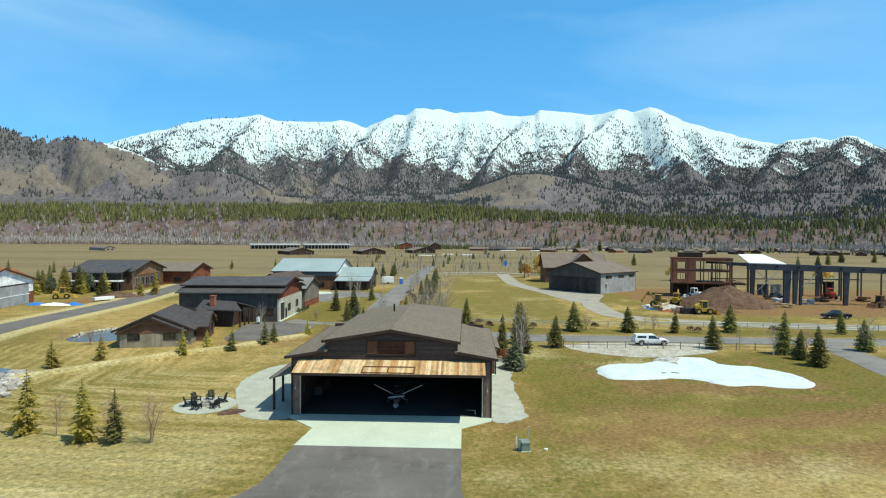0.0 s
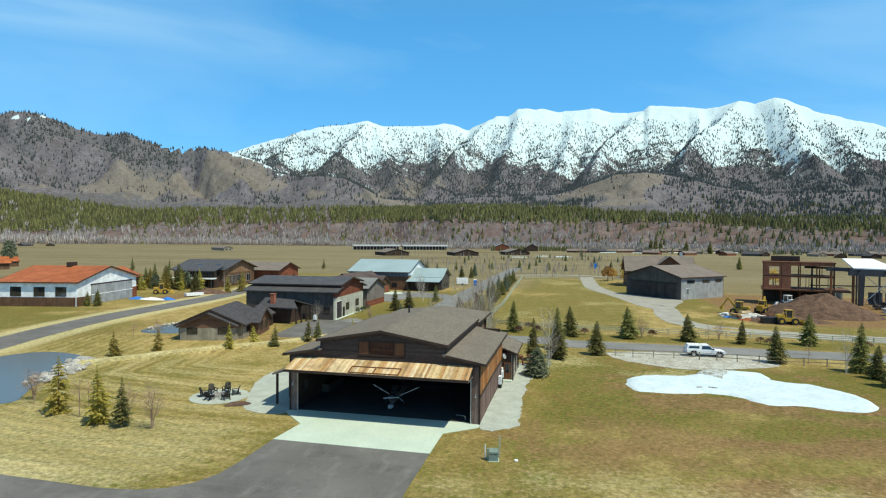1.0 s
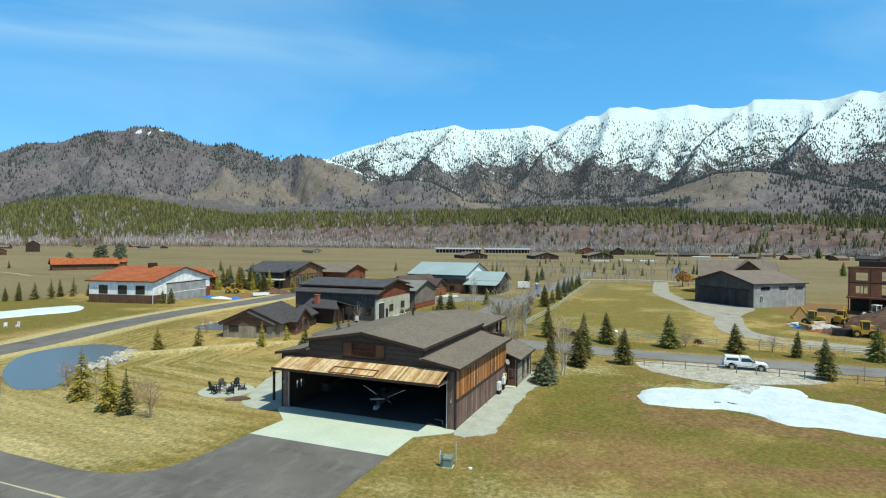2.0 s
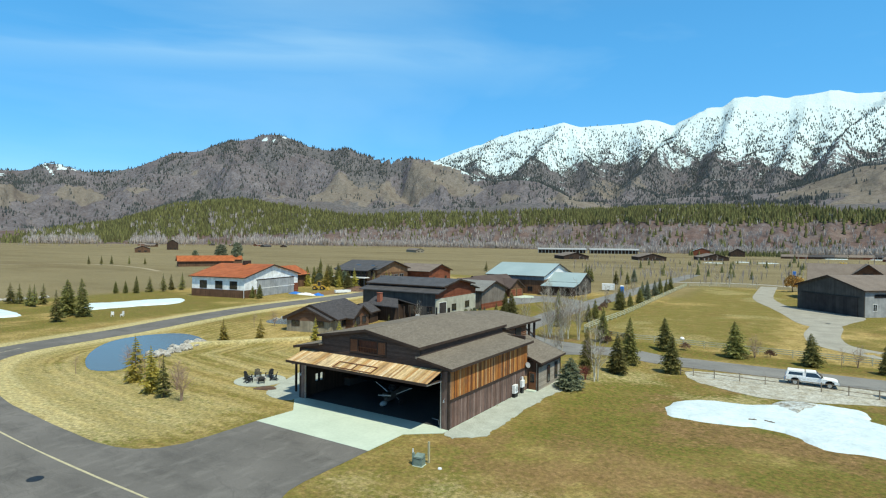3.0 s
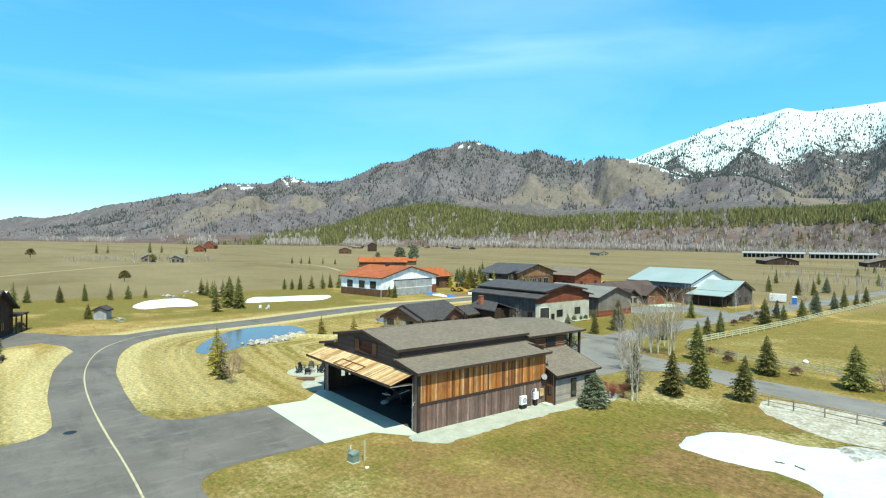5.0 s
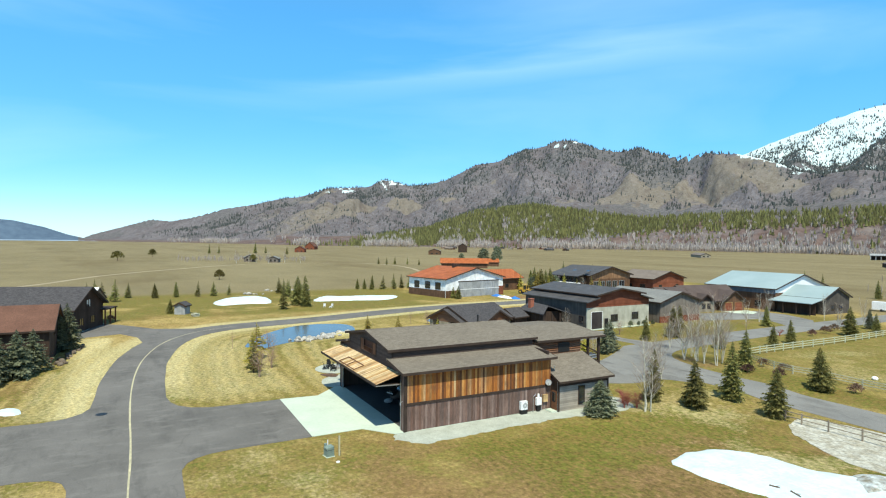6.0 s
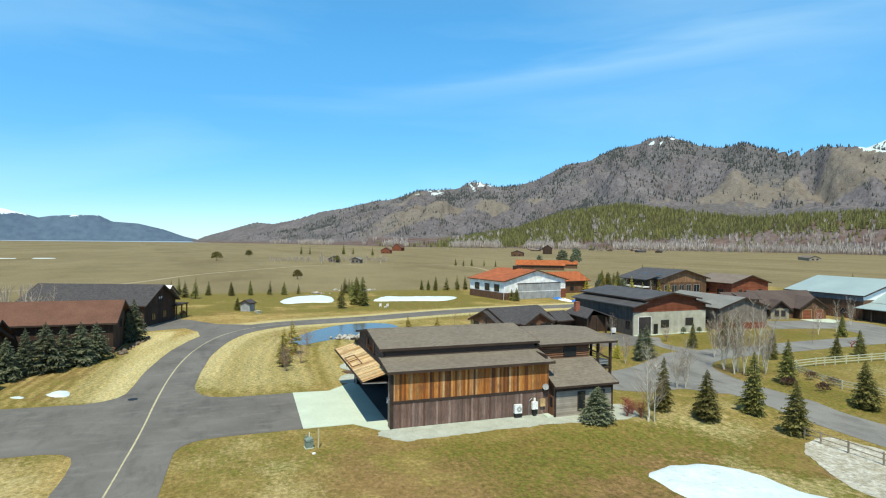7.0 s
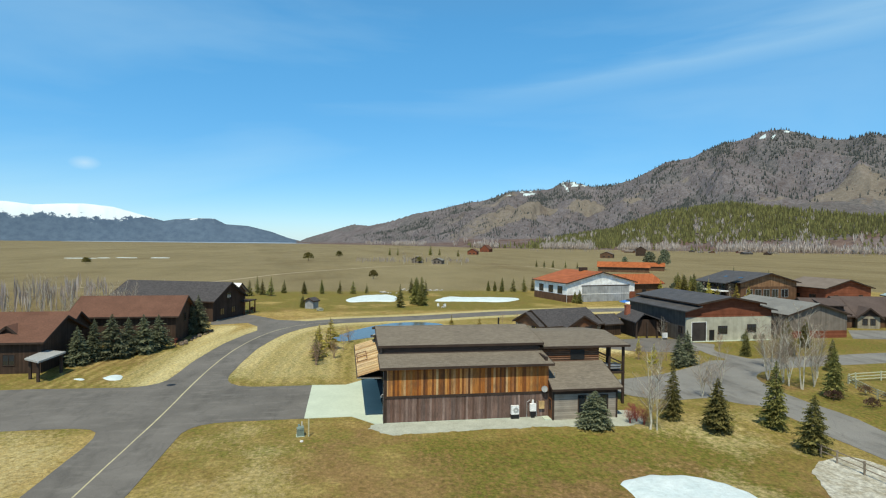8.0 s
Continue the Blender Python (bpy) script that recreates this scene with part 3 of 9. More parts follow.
def ground_material():
    m, n, l, p = node_mat("spring grass and soil")
    at = n.new("ShaderNodeVertexColor")
    at.layer_name = "cover"
    sep = n.new("ShaderNodeSeparateColor")
    l.new(at.outputs["Color"], sep.inputs[0])
    runs = n.new("ShaderNodeVertexColor")
    runs.layer_name = "runs"
    run = n.new("ShaderNodeSeparateColor")
    l.new(runs.outputs["Color"], run.inputs[0])

    def calc(kind, a, b):
        k = n.new("ShaderNodeMath")
        k.operation = kind
        for i, v in enumerate((a, b)):
            if isinstance(v, (int, float)):
                k.inputs[i].default_value = v
            else:
                l.new(v, k.inputs[i])
        return k.outputs[0]
    big = world_noise(n, l, 0.035, 6)
    mid = world_noise(n, l, 0.35, 6, None, 0.65)
    small = world_noise(n, l, 2.4, 8, None, 0.8)
    patch = world_noise(n, l, 0.13, 6, None, 0.7)
    speck = world_noise(n, l, 1.7, 7, None, 0.8)
    dry = blend(n, l, span(n, l, big, 0.3, 0.7), (0.335, 0.252, 0.112), (0.455, 0.350, 0.172))
    dry = blend(n, l, span(n, l, mid, 0.40, 0.60, 0, 0.5), dry, (0.25, 0.185, 0.06))
    dry = blend(n, l, span(n, l, speck, 0.50, 0.62, 0, 0.6), dry, (0.215, 0.150, 0.055))
    dry = blend(n, l, span(n, l, patch, 0.50, 0.62, 0, 0.4), dry, (0.24, 0.150, 0.065))
    green = blend(n, l, span(n, l, mid, 0.3, 0.7), (0.112, 0.114, 0.024), (0.168, 0.166, 0.044))
    green = blend(n, l, span(n, l, speck, 0.48, 0.58, 0, 0.75), green, (0.235, 0.145, 0.066))
    green = blend(n, l, span(n, l, patch, 0.50, 0.64, 0, 0.45), green, (0.20, 0.132, 0.054))
    soil = blend(n, l, span(n, l, speck, 0.35, 0.65), (0.15, 0.085, 0.045), (0.29, 0.19, 0.105))
    far = blend(n, l, span(n, l, big, 0.3, 0.7), (0.158, 0.130, 0.082), (0.215, 0.178, 0.115))
    band = world_noise(n, l, 0.012, 5, (0.25, 1.0, 1), 0.7)
    far = blend(n, l, span(n, l, band, 0.42, 0.62, 0, 0.7), far, (0.245, 0.208, 0.14))
    far = blend(n, l, span(n, l, band, 0.45, 0.33, 0, 0.6), far, (0.14, 0.105, 0.062))
    g_edge = calc("ADD", sep.outputs["Red"], span(n, l, mid, 0.25, 0.75, -0.35, 0.35))
    col = blend(n, l, span(n, l, g_edge, 0.1, 0.9), dry, green)
    s_edge = calc("ADD", sep.outputs["Green"], span(n, l, speck, 0.25, 0.75, -0.45, 0.45))
    col = blend(n, l, span(n, l, s_edge, 0.2, 0.9), col, soil)
    col = blend(n, l, sep.outputs["Blue"], col, far)
    straw = blend(n, l, span(n, l, mid, 0.3, 0.7), (0.465, 0.40, 0.24), (0.585, 0.52, 0.34))
    p_edge = calc("ADD", at.outputs["Alpha"], span(n, l, speck, 0.3, 0.7, -0.35, 0.35))
    col = blend(n, l, span(n, l, p_edge, 0.2, 0.9), col, straw)
    # mown swaths that follow the road
    bent = calc("ADD", calc("MULTIPLY", run.outputs["Red"], 40 * 2 * math.pi / 1.7), span(n, l, mid, 0.2, 0.8, -3.2, 3.2))
    swath = span(n, l, calc("SINE", bent, 0.0), -0.6, 0.9)
    swath = calc("MULTIPLY", calc("MULTIPLY", swath, run.outputs["Green"]), span(n, l, patch, 0.36, 0.56))
    col = blend(n, l, calc("MULTIPLY", swath, 0.42), col, (0.54, 0.43, 0.21))
    wide = calc("MULTIPLY", span(n, l, calc("SINE", calc("MULTIPLY", bent, 0.27), 0.0), -0.3, 0.5), run.outputs["Green"])
    col = blend(n, l, calc("MULTIPLY", wide, 0.22), col, (0.20, 0.165, 0.05))
    col = blend(n, l, 1.0, col, blend(n, l, span(n, l, small, 0.30, 0.70), (0.42, 0.42, 0.40), (1.56, 1.56, 1.52)), "MULTIPLY")
    tuft = world_noise(n, l, 1.9, 5, (1, 1.3, 1), 0.8)
    col = blend(n, l, 1.0, col, blend(n, l, span(n, l, tuft, 0.35, 0.65), (0.785, 0.775, 0.67), (1.21, 1.195, 1.04)), "MULTIPLY")
    l.new(col, p.inputs["Base Color"])
    p.inputs["Roughness"].default_value, p.inputs["Specular IOR Level"].default_value = 0.95, 0.1
    bumped(n, l, p, small, 0.9, 0.16)
    return m


far_w = [-4800, -4000, -3200, -2600, -2000, -1500, -1100, -800, -600, -460, -380, -320, -270, -230, -200, -180]
gx = np.concatenate([far_w, np.arange(-165, 141, 1.25), [150, 165, 185, 215, 260, 330, 420, 600, 900, 1400, 2200, 3400, 4800]])
gy = np.concatenate([[-4800, -3400, -2200, -1400, -800, -400, -220, -140, -110], np.arange(-95, 241, 1.25), [250, 265, 285, 310, 340, 380, 430, 500, 600, 720, 860, 1000, 1300, 1800, 2600, 3600, 4800]])
GX, GY = np.meshgrid(gx, gy)
nz = fbm(GX / 9, GY / 9, 3, 5)
nb = fbm(GX / 35, GY / 35, 8, 4)
green = 0.16 + 0.6 * ease(0.42, 0.66, nb)
green = np.maximum(green, 0.98 * soft_box(GX, GY, 13, 75, 0, 37, 5) * ease(0.25, 0.6, nz + 0.12))
green = np.maximum(green, 0.95 * soft_box(GX, GY, 5, 150, 52, 59.5, 1.5))
green = np.maximum(green, 0.75 * soft_box(GX, GY, 0, 34, 62, 205, 4) * ease(0.3, 0.55, nz + 0.1))
green = np.maximum(green, 1.0 * soft_box(GX, GY, -30, -18.5, 64, 100, 2))
green = np.maximum(green, 0.9 * soft_box(GX, GY, -5, 4, 50, 62, 2))
green = np.maximum(green, 0.9 * soft_box(GX, GY, -150, -84, -44, 66, 5) * ease(0.25, 0.55, nz + 0.12))
green = np.maximum(green, 0.7 * soft_box(GX, GY, -60, -36, -8, 24, 5) * ease(0.4, 0.6, nz))
green = np.maximum(green, 0.85 * soft_box(GX, GY, 40, 75, 72, 135, 5) * ease(0.35, 0.6, nz + 0.1))
green = np.maximum(green, 0.85 * soft_box(GX, GY, -120, -85, 118, 150, 4))
green = np.maximum(green, 0.6 * soft_box(GX, GY, 13, 60, -12, 6, 5) * ease(0.35, 0.6, nz + 0.05))


def gap_to(line):
    """Distance of every ground point from a line."""
    best = np.full(GX.shape, 1e6)
    for (ax, ay), (bx, by) in zip(line, line[1:]):
        t = np.clip(((GX - ax) * (bx - ax) + (GY - ay) * (by - ay)) / ((bx - ax) ** 2 + (by - ay) ** 2), 0, 1)
        best = np.minimum(best, np.hypot(GX - ax - t * (bx - ax), GY - ay - t * (by - ay)))
    return best


ROAD = [(150, -23.4), (60, -23.4), (23, -23.3), (4.8, -23.1), (-10, -23.3), (-20, -23.2), (-30, -22.7), (-40, -21.5), (-50.4, -19.1), (-57.5, -16.0), (-63.2, -11.3), (-66.6, -5), (-68.8, 5), (-70.8, 15), (-75, 28), (-78.7, 42), (-81.2, 58), (-82.2, 75), (-84, 95), (-87.5, 115), (-93, 140), (-99, 170)]
BERM = [(-47, 12), (-43.5, 16), (-40, 21.5), (-35.8, 26.5), (-29, 33), (-25.5, 38.5), (-21.5, 43.5)]
to_road, to_berm = gap_to(ROAD), gap_to(BERM)
stripe = 0.5 + 0.5 * np.sin((to_road + 1.6 * fbm(GX / 6, GY / 6, 61, 3)) * 2 * np.pi / 4.2)
near_road = (to_road > 3) & (to_road < 40)
green = green - 0.12 * stripe * near_road * soft_box(GX, GY, -66, -8, -19, 30, 4)
pale = 0.7 * ease(9.0, 6.0, to_road) * ease(-8, -22, GX) * (to_road > 3)
pale = np.maximum(pale, 0.5 * stripe * near_road * soft_box(GX, GY, -66, -9, -19, 20, 4) * ease(0.3, 0.6, nb + 0.1))
pale = np.maximum(pale, 0.85 * soft_box(GX, GY, -62, -9, -31.5, -26.5, 1.5))
pale = np.maximum(pale, 0.5 * soft_box(GX, GY, -34, -9, -34, -27, 2))
pale = np.maximum(pale, 0.8 * ease(2.2, 0.6, to_berm))
pale = np.maximum(pale, 0.45 * soft_box(GX, GY, -8, 14, -19, -8, 3) * ease(0.4, 0.6, nz))
pale = np.maximum(pale, 0.36 * ease(0.5, 0.7, fbm(GX / 14, GY / 14, 44, 4)) * soft_box(GX, GY, 2, 34, 62, 205, 5))
pale = np.maximum(pale, 0.5 * soft_box(GX, GY, -50, -7.5, -21, -5, 3) * ease(0.28, 0.6, nz + 0.1))
pale = np.maximum(pale, 0.6 * soft_box(GX, GY, 8, 75, -21, -8, 4) * ease(0.35, 0.65, nz + 0.05))
pale = np.maximum(pale, 0.5 * soft_box(GX, GY, 6, 60, -60, -27, 3) * ease(0.3, 0.65, nz + 0.1))
pale = np.maximum(pale, 0.52 * soft_box(GX, GY, 11, 34, 23, 42, 3) * ease(0.38, 0.66, nz))
soil_c = 1.0 * soft_box(GX, GY, 56, 190, 78, 150, 3)
soil_c = np.maximum(soil_c, 0.9 * soft_box(GX, GY, -101, -89, 86, 122, 3))
soil_c = np.maximum(soil_c, 0.8 * soft_box(GX, GY, 26, 78, -14, 13, 6) * ease(0.40, 0.58, fbm(GX / 9, GY / 3.2, 21, 5)))
soil_c = np.maximum(soil_c, 0.75 * soft_box(GX, GY, 25, 52, 10.5, 17.5, 1.5) * ease(0.38, 0.55, fbm(GX / 4, GY / 4, 22, 4)))
soil_c = np.maximum(soil_c, 0.65 * soft_box(GX, GY, 9, 34, -9, 6, 4) * ease(0.40, 0.60, fbm(GX / 5, GY / 5, 24, 4)))
soil_c = np.maximum(soil_c, 0.7 * soft_box(GX, GY, 22, 52, 10, 34, 2) * ease(0.42, 0.55, fbm(GX / 5, GY / 5, 23, 4)))
soil_c = np.maximum(soil_c, 0.7 * soft_box(GX, GY, 8.5, 15, -8, -2.5, 2) * ease(0.4, 0.6, nz))
soil_c = np.maximum(soil_c, 0.8 * soft_box(GX, GY, -4.5, 4, 52, 57, 1.5) * ease(0.3, 0.55, nz + 0.05))
soil_c = np.maximum(soil_c, 0.6 * soft_box(GX, GY, -34, -19, 33, 50, 3) * ease(0.35, 0.6, nz))
soil_c = np.maximum(soil_c, 0.6 * soft_box(GX, GY, -50, -11, -46, -32.5, 2.5) * ease(0.3, 0.6, nz))
far_c = np.maximum.reduce([ease(-140, -152, GX), ease(225, 245, GY), ease(150, 190, GX), 0.85 * soft_box(GX, GY, -90, 2, 152, 260, 8), ease(207, 214, GY), 0.9 * soft_box(GX, GY, 55, 200, 152, 280, 8), 0.85 * soft_box(GX, GY, -170, -62, -140, -52, 8)])
GZ = dip(GX, GY) + 0.55 * ease(2.2, 0.2, to_berm) * (0.6 + 0.8 * nz) + np.where(np.hypot(GX, GY) > 3000, -1.0, 0.0)
ground = grid_mesh("ground", GX, GY, GZ, ground_material(), (np.clip(green, 0, 1), np.clip(soil_c, 0, 1), np.clip(far_c, 0, 1), np.clip(pale, 0, 1)))
runs = ground.data.color_attributes.new("runs", "FLOAT_COLOR", "POINT")
mown = soft_box(GX, GY, -66, -8, -19, 34, 3) + soft_box(GX, GY, -62, -9, -46, -26, 2)
runs.data.foreach_set("color", np.stack([np.clip(to_road / 40, 0, 1), np.clip(mown, 0, 1), 0 * GX, 1 + 0 * GX], -1).astype(np.float32).ravel())
tagged(ground, "dry spring grass with green and bare patches", "ground", kind="structure")

# ---- mountains: a sheet round the valley, in steps of bearing and distance ----
CX, CY = 35.0, -28.0
BASE_AZ, BASE_R = (-125, -95, -85, -75, -60, -40, -23, -12, 0, 20, 45), (4300, 3600, 2600, 1800, 1750, 1650, 1350, 1050, 1100, 1080, 1000)
WOOD_AZ, WOOD_EL = (-125, -80, -74, -68, -63, -58, -52, -47, -42, -34, -24, -14, -2, 9, 14, 20, 25, 35, 45), (0, 0.1, 0.2, 0.5, 1.2, 2.9, 3.5, 2.9, 2.5, 2.6, 3.0, 3.3, 3.3, 2.6, 2.2, 1.8, 1.6, 1.5, 1.5)
HILL_AZ = (-125, -95, -93.4, -91.3, -88.9, -87.3, -85.1, -82.8, -79.9, -77.5, -76, -74.5, -73.2, -70.6, -69.1, -67.6, -66.7, -65, -62.9, -61.1, -59.3, -58.2, -56, -54.9, -53.2, -51.6, -50.4, -48.9, -47.6, -46.4, -44.5, -43.4, -42.4, -41.3, -40.2, -39.2, -37.7, -36.6, -35.2, -33.8, -32.6, -31, -29.2, -27.4, -25.4, -23.2, -21, -19.4, -14.8, -10.4, -7, -2, 1.4, 4, 6.5, 10, 13, 17, 21, 25, 29, 36, 45)
HILL_EL = (-0.6, -0.5, 0.3, 0.95, 1.75, 1.6, 2.1, 2.87, 3.42, 4.03, 4.2, 4.6, 5.15, 5.3, 5.4, 6.15, 6.1, 5.6, 5.76, 6.28, 7.16, 7.75, 8.05, 8.6, 9.2, 9.42, 9.97, 10.05, 9.72, 9.2, 8.8, 8.9, 9.12, 8.65, 8.38, 8.14, 8.17, 8.37, 8.2, 8.1, 7.75, 7.28, 6.35, 6.0, 6.3, 6.05, 5.0, 4.1, 3.9, 4.3, 4.4, 4.6, 5.6, 6.5, 6.6, 6.0, 5.0, 4.3, 4.2, 4.2, 4.2, 4.0, 4.0)
RIM_AZ, RIM_R = (-125, -94, -85, -75, -67, -55, -50, -42, -36, -30, -20, -8, 4, 14, 45), (4550, 4480, 3900, 3550, 3400, 3050, 2950, 2650, 2500, 2350, 2250, 2150, 2200, 2150, 2100)
PEAK_AZ = (-125, -48, -45, -36, -33.5, -30.8, -28.6, -27.2, -25.7, -23.5, -20.7, -19.1, -16.6, -13.1, -12.1, -10.5, -8.8, -7.7, -6.5, -5.6, -4.5, -2.8, -1.3, 0.4, 1.6, 3.5, 5, 6.4, 6.9, 8, 9.9, 11.8, 13.2, 14.5, 15.8, 17.3, 18.1, 19.1, 20.6, 22.7, 25, 26.8, 28, 28.7, 30.6, 31.8, 32.7, 33.5, 34.4, 35.5, 45)
PEAK_EL = (0, 0, 4, 6.8, 8.05, 9.13, 9.8, 10.38, 10.85, 11.2, 11.66, 11.2, 11.28, 11.56, 11.5, 10.98, 11.74, 12.25, 12.3, 12.9, 12.98, 12.85, 12.55, 12.61, 12.81, 12.25, 12.17, 12.24, 12.71, 12.67, 12.39, 11.99, 12.19, 12.43, 12.15, 12.41, 12.3, 11.67, 10.85, 10.09, 9.27, 8.65, 8.36, 8.64, 8.76, 8.37, 8.65, 8.53, 7.95, 7.27, 7.0)
SNOW_AZ, SNOW_EL = (-40, -29, -24, -19.7, -15.4, -11, -6.5, -2, 4, 9.4, 15, 20, 24.6, 27, 33, 45), (6.5, 6.5, 7.0, 7.0, 7.3, 7.6, 7.0, 7.4, 7.5, 7.0, 7.3, 7.0, 7.0, 7.0, 7.2, 7.2)
SHORE_AZ, SHORE_EL = (-125, -118, -117, -115.9, -114.3, -112.3, -110.2, -108.5, -106.2, -105.3, -103.4, -101.9, -100.9, -98.9, -96.8, -95.2, -93), (3.1, 2.96, 2.88, 2.75, 2.91, 3.0, 2.8, 2.32, 1.67, 1.85, 2.0, 1.99, 1.48, 1.36, 0.85, 0.26, -0.3)
# ribs of the high range: bearing at the crest, bearing at the foot, width, height
RIBS = ((14.6, 7.6, 1.5, 1.1), (6.4, -0.5, 1.4, 0.9), (-8.3, -16.5, 1.5, 1.0), (-20.7, -26.5, 1.6, 0.9), (17.3, 22.8, 1.7, 1.0), (20.6, 27, 1.4, 0.7), (28.8, 26.2, 1.2, 0.9), (32.9, 30, 1.5, 0.9), (-20.2, -16.2, 1.3, 0.7), (0.4, -3.2, 1.1, 0.5), (-4.8, -9, 1.2, 0.6), (-13.2, -13.6, 1.2, 0.5), (11.2, 11.8, 0.9, 0.5), (35, 34, 1.3, 0.8), (-28, -31, 1.2, 0.6))


def rise(r, el):
    return 18.0 + r * np.tan(np.radians(el))


def bump(az, r, a0, r0, wa, wr):
    return np.exp(-((az - a0) / wa) ** 2 - ((r - r0) / wr) ** 2)


def terrain(az, r):
    """Height above the valley floor at a bearing and distance, with its three covers: snow, woods, bare grass."""
    rb = np.interp(az, BASE_AZ, BASE_R)
    rw = rb + 520
    hill_el = np.interp(az, HILL_AZ, HILL_EL)
    peak_el = np.interp(az, PEAK_AZ, PEAK_EL)
    wood_el = np.interp(az, WOOD_AZ, WOOD_EL)
    rh = np.maximum(np.interp(az, RIM_AZ, RIM_R), rw + 350)
    rp = 3750 + 90 * np.sin(np.radians(az * 7 + 40))
    zw = np.where(wood_el > 0.05, rise(rw, wood_el), 0)
    zh = np.maximum(rise(rh, hill_el), 0)
    zp = np.where(peak_el > 0.1, rise(rp, peak_el), 0)
    zw = np.minimum(zw, 0.55 * zh + 5)
    zw = np.where(az < -78, np.minimum(zw, 6), zw)
    px_, py_ = CX + r * np.sin(np.radians(az)), CY + r * np.cos(np.radians(az))
    warp = fbm(px_ / 420, py_ / 420, 5, 4) - 0.5
    # bench with shallow draws
    a = ease(0, 1, np.clip((r - rb) / 420, 0, 1)) * 0.8 + 0.2 * np.clip((r - rb) / 520, 0, 1)
    z = zw * np.clip(a, 0, 1)
    draw = ridged(az / 2.6 + 1.2 * warp, r / 600, 19, 3) - 0.6
    z = z + np.sin(np.pi * np.clip((r - rb) / 540, 0, 1)) * 0.30 * zw * draw
    # rolling hills cut by gullies that run down towards the valley
    u = np.clip((r - rw) / (rh - rw), 0, 1)
    z = z + (zh - zw) * np.where(r > rw, 0.25 * u + 0.75 * u ** 2.0, 0)
    spur = 0.6 * (ridged(az / 4.2 + 2.6 * warp + 0.9 * u, r / 1100 + 3, 31, 2, 0.4) - 0.58) + 0.55 * (fbm(px_ / 360, py_ / 360, 33, 3) - 0.5)
    gully = ridged(px_ / 170 + 2.2 * warp, py_ / 170 + 1.5 * fbm(px_ / 300, py_ / 300, 46, 3), 77, 4, 0.55) - 0.6
    win = np.sin(np.pi * np.clip((r - rw) / (rh - rw), 0, 1)) ** 0.75
    tall = np.clip(zh - zw, 0, 420)
    z = z + win * tall * (0.60 * spur + 0.24 * gully)
    # grassy knolls that stand before the slopes
    knolls = bump(az, r, -25.4, 2250, 4.2, 330) + bump(az, r, 5.4, 2150, 6.0, 330) + 0.9 * bump(az, r, -33.5, 2330, 3.2, 220) + 0.6 * bump(az, r, -20, 2050, 3.0, 160) + 0.9 * bump(az, r, -52.6, 2600, 2.0, 190) + bump(az, r, -44.3, 2350, 3.4, 240) + 0.8 * bump(az, r, -61.4, 2800, 2.2, 200) + 0.7 * bump(az, r, -66.5, 2750, 2.4, 220) + bump(az, r, -73.5, 2800, 5.0, 320) + 0.6 * bump(az, r, -57, 2650, 1.6, 160)
    z = z + 58 * knolls * (r < rh + 60)
    z = np.where(r < rh, np.minimum(z, np.maximum(rise(r, hill_el) - 3, 0)), z)
    # dip behind the hills, then the range with its ribs
    v = np.clip((r - rh) / np.maximum(rp - rh, 50), 0, 1)
    low = np.minimum(zh * 0.86, zp)
    z2 = low + (zp - low) * (0.34 * v + 0.66 * v ** 1.7)
    rib, flank = np.zeros_like(z2), np.zeros_like(z2)
    for a1, a0, wide, high in RIBS:
        off = az - (a0 + (a1 - a0) * v ** 0.9) + 1.3 * warp
        tent = np.clip(1 - np.abs(off) / (wide * (1.5 - 0.6 * v)), 0, 1)
        rib = np.maximum(rib, high * tent * ease(0.02, 0.5, v))
        flank = np.maximum(flank, high * ease(0.05, 0.5, v) * np.exp(-(((off + 0.25) / (0.55 * wide)) ** 2)))
    spur2 = ridged(px_ / 260 + 2.4 * warp, py_ / 260 + 1.2 * fbm(px_ / 500, py_ / 500, 15, 3), 51, 5, 0.55) - 0.6
    win2 = np.sin(np.pi * np.clip(v, 0, 1) ** 0.85) ** 0.8
    z2 = z2 + win2 * np.clip(zp - low, 0, 620) * (0.17 * (rib - 0.35) + 0.13 * spur2)
    z2 = np.minimum(z2, rise(r, peak_el))
    z = np.where(r > rh, np.where(zp > zh, np.minimum(z2 + (1 - ease(0, 0.12, v)) * (zh - low), np.maximum(zp, zh)), zh * (1 - 0.4 * v)), z)
    over = np.clip((r - rp) / 300, 0, 1)
    z = np.where((r > rp) & (zp > zh), zp * (1 - 0.5 * over), z)
    # far shore
    zs = np.maximum(rise(4650, np.interp(az, SHORE_AZ, SHORE_EL, right=-0.5)), 0) * ease(4350, 4650, r)
    zs = zs * (1 + 0.25 * (ridged(az / 2.0, r / 300, 71, 4) - 0.6) * np.sin(np.pi * np.clip((r - 4350) / 300, 0, 1)))
    z = np.maximum(z, zs)
    z = z + 5 * (fbm(az * 2.6, r / 90, 80, 4) - 0.5) * ease(100, 350, z)
    shore_side = (az < -92.3) & (r > 4300)
    el = np.degrees(np.arctan((z - 18) / r))
    bent = fbm(px_ / 130, py_ / 130, 91, 5)
    # snow: open bowls above the line, torn along the ribs and below it
    fine = fbm(px_ / 42, py_ / 42, 93, 3) - 0.5
    above = el - np.interp(az, SNOW_AZ, SNOW_EL) + 3.6 * (bent - 0.5) + 2.4 * fine
    snow = 0.5 + 0.20 * above - 0.34 * flank * (1.1 - 0.6 * v) - 0.5 * spur2
    snow = snow + 0.03 * ease(22, 27, az) + 0.3 * ease(8.8, 10.4, el)
